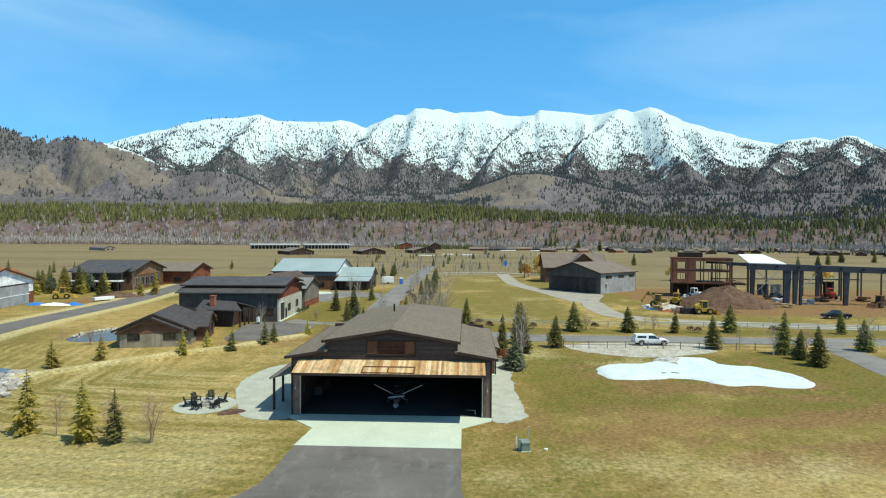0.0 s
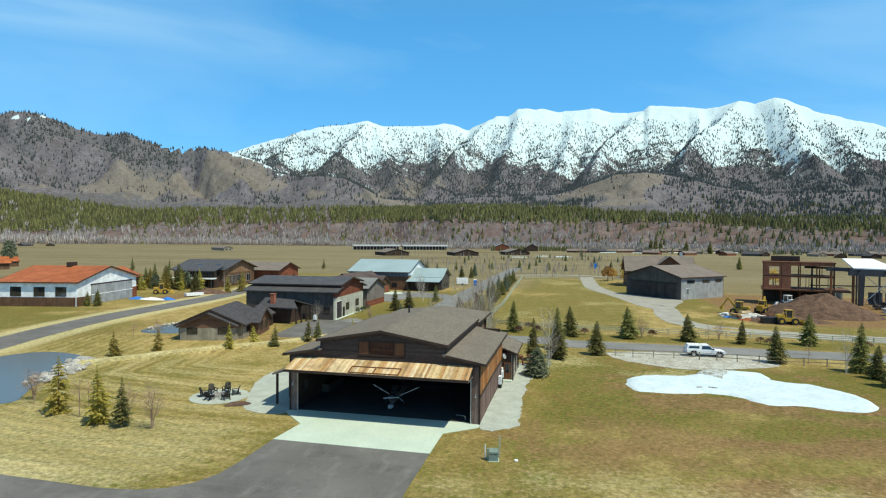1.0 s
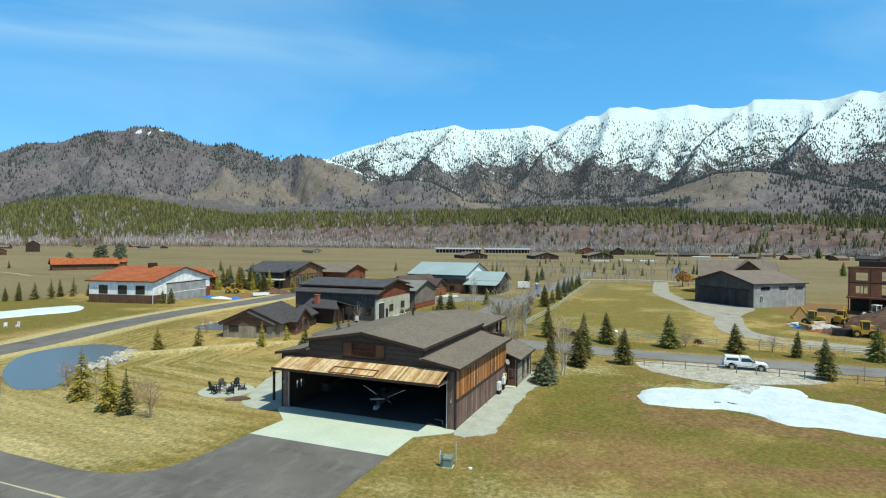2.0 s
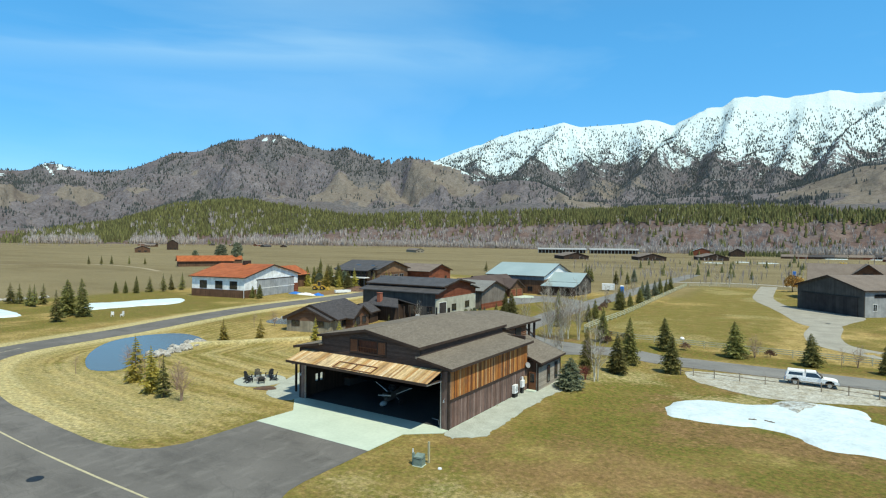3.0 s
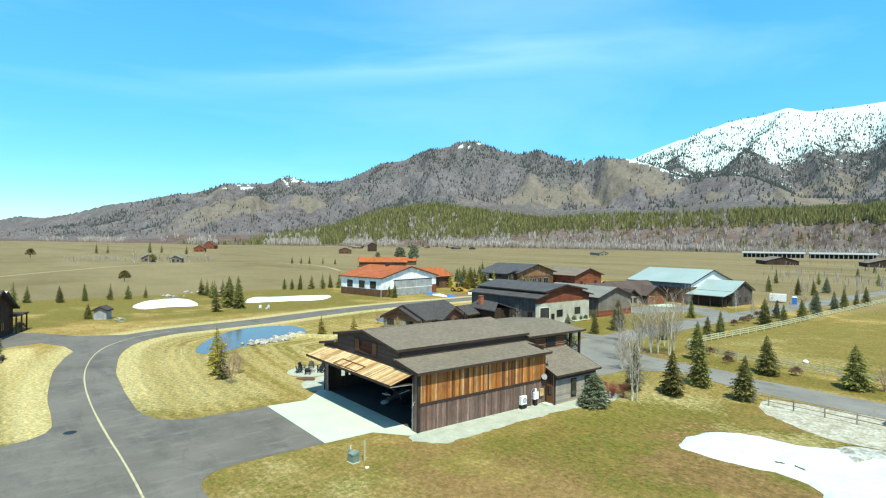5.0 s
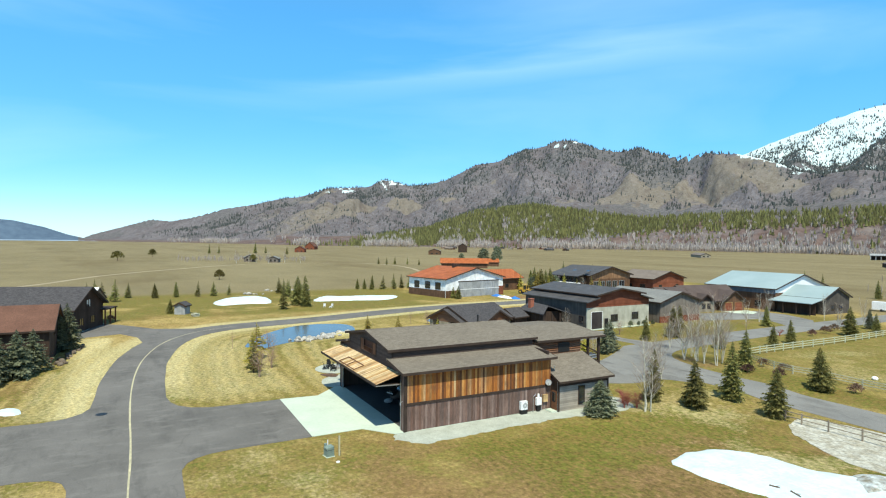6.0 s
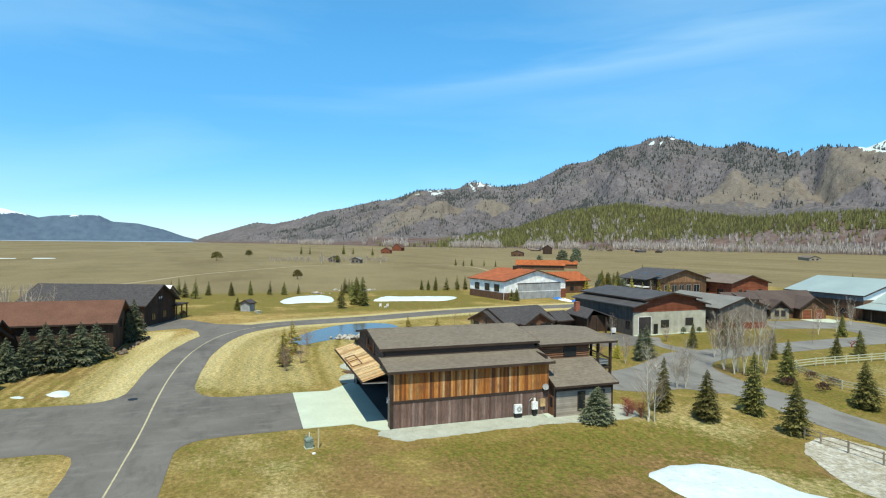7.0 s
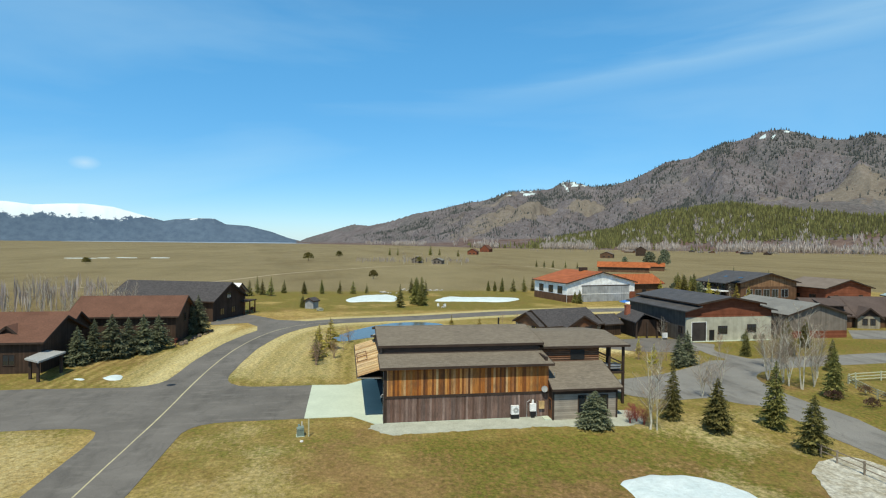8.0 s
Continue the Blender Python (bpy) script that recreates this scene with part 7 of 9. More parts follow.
dr = part("door", solid(10.0, 10.85, WY - 0.05, WY + 0.02, 0.1, 2.2), "timber_rust", an, "brown entrance door")
part("pane", solid(10.15, 10.7, WY - 0.07, WY - 0.05, 1.0, 2.05), "glass", dr)
for y in (20.5, 23.0):
    wq = part("window", solid(11.1, 11.16, y, y + 0.95, 0.5, 2.6), "timber_dark", an)
    part("pane", solid(11.16, 11.18, y + 0.1, y + 0.85, 0.6, 2.5), "glass", wq)
part("vent_pipe", rod(bmesh.new(), (9.3, 18.6, 4.1), (9.3, 18.6, 4.65), 0.05, n=8), "steel", an)
part("step", solid(9.85, 11.0, 16.9, WY - 0.08, 0.02, 0.14), "concrete", an)

# side porch on the patio
sp = thing("side_porch", "open shingled side porch on dark posts", "porch")
part("roof", slab(bmesh.new(), (-9.8, 1.2, 4.05), (-12.35, 1.2, 3.36), (-12.35, 11, 3.36), (-9.8, 11, 4.05), 0.16), "shingles", sp)
part("fascia", beam(bmesh.new(), (-12.375, 1.2, 3.27), (-12.375, 11, 3.27), 0.05, 0.2), "timber_dark", sp)
for y in (1.6, 4.4, 7.6, 10.6):
    part("post", solid(-12.15, -11.95, y - 0.1, y + 0.1, 0, 3.22), "timber_dark", sp)

vent = single("roof_vent", rod(bmesh.new(), (-1.6, 15.2, 8.3), (-1.6, 15.2, 9.25), 0.11, n=10), "black", "black metal flue pipe on the roof", "vent")

# ---- on and beside the wall ----
ac = thing("heat_pump", "white outdoor heat pump on a dark stand", "heat pump", (9.98, 13.9, 0))
part("casing", solid(-0.17, 0.17, -0.42, 0.42, 0.5, 1.42), "white_paint", ac)
part("fan_grille", rod(bmesh.new(), (0.165, 0.08, 0.95), (0.19, 0.08, 0.95), 0.29, n=20), "grey_paint", ac)
part("fan_hub", rod(bmesh.new(), (0.19, 0.08, 0.95), (0.2, 0.08, 0.95), 0.07, n=10), "white_paint", ac)
part("stand", solid(-0.17, 0.17, -0.42, 0.42, 0.036, 0.48), "black", ac)
ut = thing("utility_meters", "pale utility meter box with grey pipes", "meter box", (9.86, 15.9, 0))
part("cabinet", solid(-0.02, 0.25, -0.33, 0.33, 0.75, 1.55), "white_paint", ut)
part("meter", rod(bmesh.new(), (0.1, 0.0, 1.55), (0.1, 0.0, 1.95), 0.14, 0.11, 12), "white_paint", ut)
part("base", solid(0.0, 0.2, -0.2, 0.2, 0.036, 0.72), "black", ut)
bm = rod(bmesh.new(), (0.05, -0.65, 0.036), (0.05, -0.65, 1.7), 0.03, n=6)
rod(bm, (0.05, -0.65, 1.7), (0.05, -0.3, 1.95), 0.03, n=6)
rod(bm, (0.05, 0.45, 0.036), (0.05, 0.45, 1.8), 0.03, n=6)
part("pipe", bm, "steel", ut)
single("junction_box", solid(-0.02, 0.2, -0.3, 0.3, 0.95, 1.75), "planks_tan", "tan junction box on the plank wall", "junction box", (9.78, 16.9, 0))
ds = thing("satellite_dish", "white satellite dish on the hangar corner", "satellite dish", (9.85, 17.2, 3.0))
bm = bmesh.new()
for r0, r1, x0, x1 in ((0.0, 0.15, 0.0, 0.015), (0.15, 0.26, 0.015, 0.05), (0.26, 0.35, 0.05, 0.1)):
    for i in range(18):
        a, b = 2 * math.pi * i / 18, 2 * math.pi * (i + 1) / 18
        v = [bm.verts.new((x, r * math.cos(t), r * math.sin(t))) for r, x, t in ((r0, x0, a), (r0, x0, b), (r1, x1, b), (r1, x1, a))]
        bm.faces.new(v if r0 else (v[0], v[2], v[3]))
bmesh.ops.remove_doubles(bm, verts=bm.verts, dist=0.001)
bmesh.ops.solidify(bm, geom=bm.faces[:], thickness=0.02)
dish = part("dish", bm, "light_grey_wall", ds)
dish.matrix_local = pose(0.15, 0, 0.05, 0, -25, -25)
bm = rod(bmesh.new(), (-0.08, 0, -0.35), (0.12, 0, 0.0), 0.03, n=6)
rod(bm, (0.15, 0, -0.1), (0.6, -0.2, 0.12), 0.018, n=5)
part("arm", bm, "grey_paint", ds)

for p, q in (((32.9, 20.4), (33.6, 20.6)), ((34.3, 20.8), (35.2, 20.5))):
    bm = rod(bmesh.new(), (*p, -0.09), (*q, -0.08), 0.07, 0.03, 6)
    rod(bm, ((p[0] + q[0]) / 2, (p[1] + q[1]) / 2, -0.08), (q[0] - 0.2, q[1] + 0.35, -0.06), 0.03, 0.012, 5)
    single("fallen_branch", bm, "bark", "dark fallen branch lying on the snow", "branch", group="fallen branches")
bm = bmesh.new()
bmesh.ops.create_icosphere(bm, subdivisions=2, radius=0.4)
for v in bm.verts:
    v.co *= 1 + 0.25 * noise.noise(v.co * 2.3)
    v.co.z = max(v.co.z * 0.75, -0.3)
single("boulder", bm, "white_paint", "pale rounded boulder on the green field", "boulder", (18.6, 67.4, 0.1))

tb = thing("transformer_box", "green-grey steel utility box on the lawn", "utility box", (12.15, -8.15, 0), 8)
part("pad", solid(-0.42, 0.42, -0.38, 0.38, -0.02, 0.04), "concrete", tb)
part("cabinet", hexa(bmesh.new(), [(-0.36, -0.33, 0.04), (0.36, -0.33, 0.04), (0.36, 0.33, 0.04), (-0.36, 0.33, 0.04), (-0.35, -0.32, 0.74), (0.35, -0.32, 0.74), (0.35, 0.32, 0.86), (-0.35, 0.32, 0.86)]), "green_box", tb)
part("lid_seam", solid(-0.37, 0.37, -0.34, 0.335, 0.58, 0.6), "black", tb)
part("pedestal", solid(-0.56, -0.40, -0.2, 0.0, 0, 0.95), "green_box", tb)
single("marker_post", solid(-0.07, 0.07, -0.06, 0.06, 0, 1.7), "line", "pale wooden marker post on the lawn", "post", (12.5, -7.35, 0))
single("marker_stake", solid(-0.04, 0.04, -0.03, 0.03, 0, 1.15), "white_paint", "thin white marker stake on the lawn", "stake", (11.45, -8.05, 0))
single("valve_cover", rod(bmesh.new(), (0, 0, -0.02), (0, 0, 0.09), 0.16, n=10), "white_paint", "small white valve cover in the grass", "valve cover", (13.9, -7.9, 0))

# ---- the aircraft inside ----
pl = thing("light_aircraft", "dark high-wing light aircraft parked inside the hangar", "aircraft", (0.2, 3.2, 0))
bm = bmesh.new()
prof = [(-0.55, 0.16, 0.75), (-0.25, 0.34, 0.85), (0.4, 0.46, 1.05), (1.4, 0.55, 1.25), (2.4, 0.52, 1.3), (4.2, 0.32, 1.25), (6.6, 0.12, 1.3)]
rings = []
for y, r, zc in prof:
    rings.append([bm.verts.new((r * math.cos(2 * math.pi * i / 12), y, zc + 1.15 * r * math.sin(2 * math.pi * i / 12))) for i in range(12)])
for a, b in zip(rings, rings[1:]):
    for i in range(12):
        bm.faces.new((a[i], b[i], b[(i + 1) % 12], a[(i + 1) % 12]))
bm.faces.new(rings[0])
bm.faces.new(rings[-1][::-1])
bmesh.ops.recalc_face_normals(bm, faces=bm.faces)
for f in bm.faces:
    f.smooth = True
part("fuselage", bm, "grey_wall", pl)
part("wing", extrude(bmesh.new(), [(0.3, 2.24), (0.45, 2.29), (0.9, 2.31), (1.8, 2.23), (0.8, 2.2)], -5.4, 5.4, "x"), "black", pl)
part("windscreen", hexa(bmesh.new(), [(-0.42, 0.35, 1.5), (0.42, 0.35, 1.5), (0.48, 1.3, 1.75), (-0.48, 1.3, 1.75), (-0.36, 0.75, 2.1), (0.36, 0.75, 2.1), (0.42, 1.3, 2.15), (-0.42, 1.3, 2.15)]), "glass", pl)
for s in (-1, 1):
    part("wing_strut", rod(bmesh.new(), (s * 0.5, 0.7, 1.15), (s * 2.75, 0.9, 2.2), 0.035, n=6), "white_paint", pl)
    part("gear_leg", rod(bmesh.new(), (s * 0.3, 0.9, 0.85), (s * 0.95, 0.9, 0.4), 0.04, n=6), "steel", pl)
    part("wheel", rod(bmesh.new(), (s * 0.86, 0.9, 0.36), (s * 1.06, 0.9, 0.36), 0.3, n=16), "rubber", pl)
part("nose_wheel", rod(bmesh.new(), (-0.11, -0.75, 0.34), (0.11, -0.75, 0.34), 0.28, n=16), "rubber", pl)
bm = bmesh.new()
bmesh.ops.create_icosphere(bm, subdivisions=2, radius=0.42)
for v in bm.verts:
    v.co = Vector((v.co.x * 0.7, v.co.y * 1.3, v.co.z * 0.62)) + Vector((0, -0.85, 0.42))
    v.co.z = max(v.co.z, 0.2)
part("wheel_fairing", bm, "grey_paint", pl)
part("engine", solid(-0.32, 0.32, -0.6, 0.0, 1.0, 1.5), "black", pl)
bm = beam(bmesh.new(), (-0.85, -0.68, 1.15), (0.85, -0.68, 1.35), 0.03, 0.12)
part("propeller", bm, "grey_paint", pl)
part("tail_fin", extrude(bmesh.new(), [(5.8, 1.3), (6.8, 1.3), (6.8, 2.3), (6.4, 2.3)], -0.03, 0.03, "x"), "grey_wall", pl)
part("tailplane", solid(-1.5, 1.5, 6.0, 6.8, 1.28, 1.33), "grey_wall", pl)
wb = thing("workbench", "dark workbench along the hangar wall", "workbench", (-8.9, 9.0, 0.055))
part("top", solid(-0.5, 0.4, -2.2, 2.2, 0.85, 0.92), "timber_rust", wb)
part("cabinet", solid(-0.5, 0.3, -2.1, 2.1, 0, 0.85), "grey_wall", wb)
single("bicycle_rack", rod(rod(bmesh.new(), (0, 0, 0.06), (0, 0, 0.5), 0.03), (0, 0, 0.5), (-0.9, 0.2, 0.5), 0.03), "steel", "small steel rack just inside the hangar door", "rack", (8.2, 0.75, 0))

# ---- fire pit and chairs ----
tagged(part("patio_circle", rod(bmesh.new(), (-19.6, 2.7, -0.05), (-19.6, 2.7, 0.045), 3.1, n=40), "gravel"), "round pale gravel patio", "patio", kind="structure")
tagged(part("mulch_bed", sheet([(-17.0, -0.5), (-15.4, -0.1), (-14.6, 0.9), (-15.8, 1.6), (-17.0, 1.0)], 0.04, True), "soil"), "reddish mulch bed by the patio", "bed", kind="structure")
fp = thing("fire_pit", "round stone fire pit on the patio", "fire pit", (-19.6, 2.7, 0.045))
for i in range(14):
    a = 2 * math.pi * i / 14
    st = part("stone", solid(-0.14, 0.14, -0.1, 0.1, 0, 0.32), "rock", fp)
    st.matrix_local = pose(0.62 * math.cos(a), 0.62 * math.sin(a), 0, 0, 0, math.degrees(a) + 90)
part("ash_bed", rod(bmesh.new(), (0, 0, 0), (0, 0, 0.1), 0.52, n=16), "soil", fp)


def adirondack():
    ob = thing("garden_chair", "dark slatted reclining garden chair by the fire pit", "chair", group="chairs round the fire pit")
    for s in (-1, 1):
        part("front_leg", solid(s * 0.33 - 0.03, s * 0.33 + 0.03, -0.42, -0.32, 0, 0.56), "black", ob)
        part("side_rail", hexa(bmesh.new(), [(s * 0.29 - 0.02, -0.42, 0.26), (s * 0.29 + 0.02, -0.42, 0.26), (s * 0.29 + 0.02, 0.5, 0.0), (s * 0.29 - 0.02, 0.5, 0.0), (s * 0.29 - 0.02, -0.42, 0.38), (s * 0.29 + 0.02, -0.42, 0.38), (s * 0.29 + 0.02, 0.5, 0.1), (s * 0.29 - 0.02, 0.5, 0.1)]), "black", ob)
        part("armrest", solid(s * 0.36 - 0.07, s * 0.36 + 0.07, -0.46, 0.32, 0.56, 0.59), "black", ob)
        part("back_leg", solid(s * 0.33 - 0.03, s * 0.33 + 0.03, 0.2, 0.28, 0.1, 0.56), "black", ob)
    for i in range(5):
        q = part("seat_slat", solid(-0.29, 0.29, -0.045, 0.045, 0, 0.025), "black", ob)
        q.matrix_local = pose(0, -0.38 + i * 0.11, 0.39 - i * 0.032, -16, 0, 0)
    for i in range(5):
        q = part("back_slat", solid(-0.055, 0.055, 0, 0.025, 0, 0.85 - 0.05 * abs(i - 2)), "black", ob)
        q.matrix_local = pose((i - 2) * 0.125, 0.1, 0.26, -24, 0, (i - 2) * -2)
    return ob


ch0 = adirondack()
for k, (ang, dist) in enumerate(((200, 1.7), (262, 1.6), (325, 1.75), (35, 1.7), (100, 1.8), (150, 1.7))):
    a = radians(ang)
    copy_thing(ch0, pose(-19.6 + dist * math.cos(a), 2.7 + dist * math.sin(a), 0.045, 0, 0, ang - 90))
drop(ch0)


# ---- pickup truck ----
def pickup(name, label, at, turn, body, canopy=True):
    ob = thing(name, label, "pickup truck", (*at, 0.03 + dip(*at)), turn)
    side = [(-2.85, 0.55), (-2.85, 1.12), (-0.6, 1.14), (1.15, 1.14), (2.55, 1.02), (2.85, 0.9), (2.9, 0.55), (2.45, 0.5), (2.35, 0.8), (2.1, 0.95), (1.75, 0.95), (1.5, 0.8), (1.4, 0.45), (-1.25, 0.45), (-1.35, 0.8), (-1.6, 0.95), (-1.95, 0.95), (-2.2, 0.8), (-2.3, 0.5)]
    bm = extrude(bmesh.new(), side, -0.95, 0.95, "y")
    bmesh.ops.bevel(bm, geom=[e for e in bm.edges if abs(e.verts[0].co.y - e.verts[1].co.y) < 1e-5], offset=0.05, segments=2, affect="EDGES")
    shell = part("body", bm, body, ob)
    cab = hexa(bmesh.new(), [(-0.75, -0.9, 1.13), (1.3, -0.9, 1.13), (1.3, 0.9, 1.13), (-0.75, 0.9, 1.13), (-0.6, -0.74, 1.86), (0.45, -0.74, 1.86), (0.45, 0.74, 1.86), (-0.6, 0.74, 1.86)])
    part("cab", cab, body, ob)
    for s in (-1, 1):
        part("side_window", hexa(bmesh.new(), [(-0.62, s * 0.885, 1.2), (1.02, s * 0.885, 1.2), (1.02, s * 0.895, 1.2), (-0.62, s * 0.895, 1.2), (-0.55, s * 0.775, 1.72), (0.5, s * 0.775, 1.72), (0.5, s * 0.785, 1.72), (-0.55, s * 0.785, 1.72)]), "glass", ob)
        part("mirror", solid(0.95, 1.1, s * 0.98 - 0.08, s * 0.98 + 0.08, 1.2, 1.4), "black", ob)
        part("headlight", solid(2.72, 2.88, s * 0.72 - 0.16, s * 0.72 + 0.16, 0.78, 0.93), "glass", ob)
        part("tail_light", solid(-2.88, -2.84, s * 0.84 - 0.08, s * 0.84 + 0.08, 0.75, 1.05), "red_paint", ob)
        for x in (-1.78, 1.92):
            tyre = part("wheel", rod(bmesh.new(), (x, s * 0.7, 0.39), (x, s * 0.96, 0.39), 0.39, n=20), "rubber", ob)
            part("rim", rod(bmesh.new(), (x, s * 0.955, 0.39), (x, s * 0.975, 0.39), 0.24, n=16), "steel", tyre)
    part("windscreen", hexa(bmesh.new(), [(1.27, -0.82, 1.2), (1.27, 0.82, 1.2), (1.24, 0.82, 1.2), (1.24, -0.82, 1.2), (0.55, -0.7, 1.8), (0.55, 0.7, 1.8), (0.5, 0.7, 1.8), (0.5, -0.7, 1.8)]), "glass", ob)
    if canopy:
        part("canopy", hexa(bmesh.new(), [(-2.83, -0.9, 1.13), (-0.72, -0.9, 1.13), (-0.72, 0.9, 1.13), (-2.83, 0.9, 1.13), (-2.6, -0.76, 1.84), (-0.74, -0.76, 1.84), (-0.74, 0.76, 1.84), (-2.6, 0.76, 1.84)]), body, ob)
        for s in (-1, 1):
            part("canopy_window", hexa(bmesh.new(), [(-2.55, s * 0.865, 1.3), (-0.95, s * 0.865, 1.3), (-0.95, s * 0.875, 1.3), (-2.55, s * 0.875, 1.3), (-2.4, s * 0.8, 1.66), (-0.95, s * 0.8, 1.66), (-0.95, s * 0.81, 1.66), (-2.4, s * 0.81, 1.66)]), "glass", ob)
    part("bumper", solid(2.82, 2.98, -0.92, 0.92, 0.42, 0.62), "steel", ob)
    part("bumper", solid(-3.0, -2.84, -0.92, 0.92, 0.42, 0.6), "steel", ob)
    part("grille", solid(2.84, 2.9, -0.5, 0.5, 0.66, 0.92), "black", ob)
    part("underside", solid(-2.6, 2.6, -0.7, 0.7, 0.3, 0.5), "black", ob)
    return ob


pickup("pickup_truck", "white pickup truck with canopy parked on the lane", (38.4, 42.0), 1, "white_paint")
pickup("pickup_truck", "dark pickup truck on the building site", (89.5, 74.5), 178, "black", False)


# ---- fences ----
def fence(label, pts, spacing, height, rails, material, post_w=0.14, rail_h=0.12):
    line = smooth_line([(*q, 0) for q in pts], spacing)
    ob = thing("fence", label, "fence", tuple(line[0]))
    o = line[0]
    me = mesh_of(solid(-post_w / 2, post_w / 2, -post_w / 2, post_w / 2, -0.02, height), material)
    for k, q in enumerate(line):
        share("post", me, ob, pose(q.x - o.x, q.y - o.y, dip(q.x, q.y), 0.6 * math.sin(k * 2.1), 0.8 * math.sin(k * 1.3), 0))
    for a, b in zip(line, line[1:]):
        for z in rails:
            part("rail", beam(bmesh.new(), (a.x - o.x, a.y - o.y, z + dip(a.x, a.y)), (b.x - o.x, b.y - o.y, z + dip(b.x, b.y)), 0.05, rail_h), material, ob)
    return ob


M["fence_pale"] = surface("pale fence paint", (0.44, 0.45, 0.32), (0.52, 0.53, 0.39), 1, 9, 0.7)
M["fence_grey"] = surface("weathered fence timber", (0.22, 0.175, 0.13), (0.31, 0.25, 0.19), 1, 9, 0.9, vary=0.2)
M["fence_tan"] = surface("tan fence timber", (0.40, 0.385, 0.28), (0.50, 0.48, 0.36), 1, 9, 0.9)
fence("weathered two-rail timber fence along the lane", [(22.0, 38.6), (24.9, 38.8), (30.5, 39.0), (37, 38.9), (48, 38.4), (60, 38.6)], 2.65, 1.2, (0.55, 1.05), "fence_grey", 0.12, 0.085)
fence("pale post and rail fence round the green field", [(1.3, 63.9), (0.4, 70), (0.5, 100), (-1.4, 150), (-3.3, 206)], 3.0, 1.35, (0.4, 0.8, 1.2), "fence_pale")
fence("tan post and rail fence along the field", [(1.5, 63.6), (6, 61.6), (11.7, 60), (19.8, 61.6), (36.1, 61.2), (60.7, 60.8), (111.8, 59.4)], 3.6, 1.2, (0.45, 0.8, 1.1), "fence_tan")


# ---- bare trees and shrubs ----
def bare_mesh(seed, levels, spread, thick, first=0.25, n=5):
    """A one metre tall leafless tree of tapering limbs."""
    rng = random.Random(seed)
    bm = bmesh.new()

    def grow(p, d, length, r, level):
        q = p + d * length
        rod(bm, p, q, r, r * 0.62, n if level < 2 else 3)
        if level >= levels:
            return
        for _ in range(3 if level else 4):
            side = Vector((rng.uniform(-1, 1), rng.uniform(-1, 1), rng.uniform(0.0, 0.5)))
            nd = (d * 1.0 + side.normalized() * spread).normalized()
            nd.z = abs(nd.z) * 0.8 + 0.25
            nd.normalize()
            start = p + d * length * rng.uniform(0.45, 1.0)
            grow(start, nd, length * rng.uniform(0.52, 0.74), r * 0.5, level + 1)
    grow(Vector((0, 0, 0)), Vector((rng.uniform(-0.06, 0.06), rng.uniform(-0.06, 0.06), 1)).normalized(), first, thick, 0)
    top = max(v.co.z for v in bm.verts)
    for v in bm.verts:
        v.co /= top
    return bm


def aspen_mesh(seed, stems, twigs=None):
    """A one metre tall clump of slender stems with many fine spreading twigs; twigs: a mesh of their own."""
    rng = random.Random(seed)
    bm = bmesh.new()
    fine = bm if twigs is None else twigs
    for s in range(stems):
        a0 = s * 6.28 / stems + rng.uniform(-0.5, 0.5)
        lean = Vector((math.cos(a0), math.sin(a0), 0)) * rng.uniform(0.05, 0.16) * (stems > 1)
        tall = rng.uniform(0.74, 1.0) if s else 1.0
        line = [Vector((lean.x * (f + 0.35 * f * f) + rng.uniform(-0.014, 0.014), lean.y * (f + 0.35 * f * f) + rng.uniform(-0.014, 0.014), f * tall)) for f in (0, 0.14, 0.28, 0.42, 0.56, 0.7, 0.84, 1)]
        for i in range(7):
            rod(bm, line[i], line[i + 1], 0.0085 * (1 - i / 7.6), 0.0085 * (1 - (i + 1) / 7.6), 5)
        for b in range(28):
            f = rng.uniform(0.2, 0.97)
            i = min(int(f * 7), 6)
            p = line[i].lerp(line[i + 1], f * 7 - i)
            a = rng.uniform(0, 6.28)
            d = Vector((math.cos(a), math.sin(a), rng.uniform(0.45, 1.4))).normalized()
            ln = (0.27 * (1 - f) + 0.09) * rng.uniform(0.6, 1.25)
            q = p + d * ln + Vector((0, 0, ln * 0.14))
            rod(bm if b % 3 == 0 else fine, p, q, 0.0024, 0.0008, 3)
            for _ in range(5):
                c = p.lerp(q, rng.uniform(0.25, 1))
                e = (d + Vector((rng.uniform(-0.8, 0.8), rng.uniform(-0.8, 0.8), rng.uniform(-0.2, 0.6)))).normalized()
                rod(fine, c, c + e * ln * rng.uniform(0.25, 0.55), 0.001, 0.0005, 3)
    return bm


def aspen(seed, stems):
    ob = thing("aspen_tree", "leafless pale-barked aspen on the lawn", "aspen", (0, 0, -60), group="aspens")
    fine = bmesh.new()
    part("trunk", aspen_mesh(seed, stems, fine), "aspen", ob)
    part("crown", fine, "twigs_tan", ob, "fine tan twigs")
    return ob


def bare(name, label, category, seed, levels, spread, thick, first, material, group=""):
    ob = single(name, bare_mesh(seed, levels, spread, thick, first), material, label, category, (0, 0, -60), group=group)
    return ob


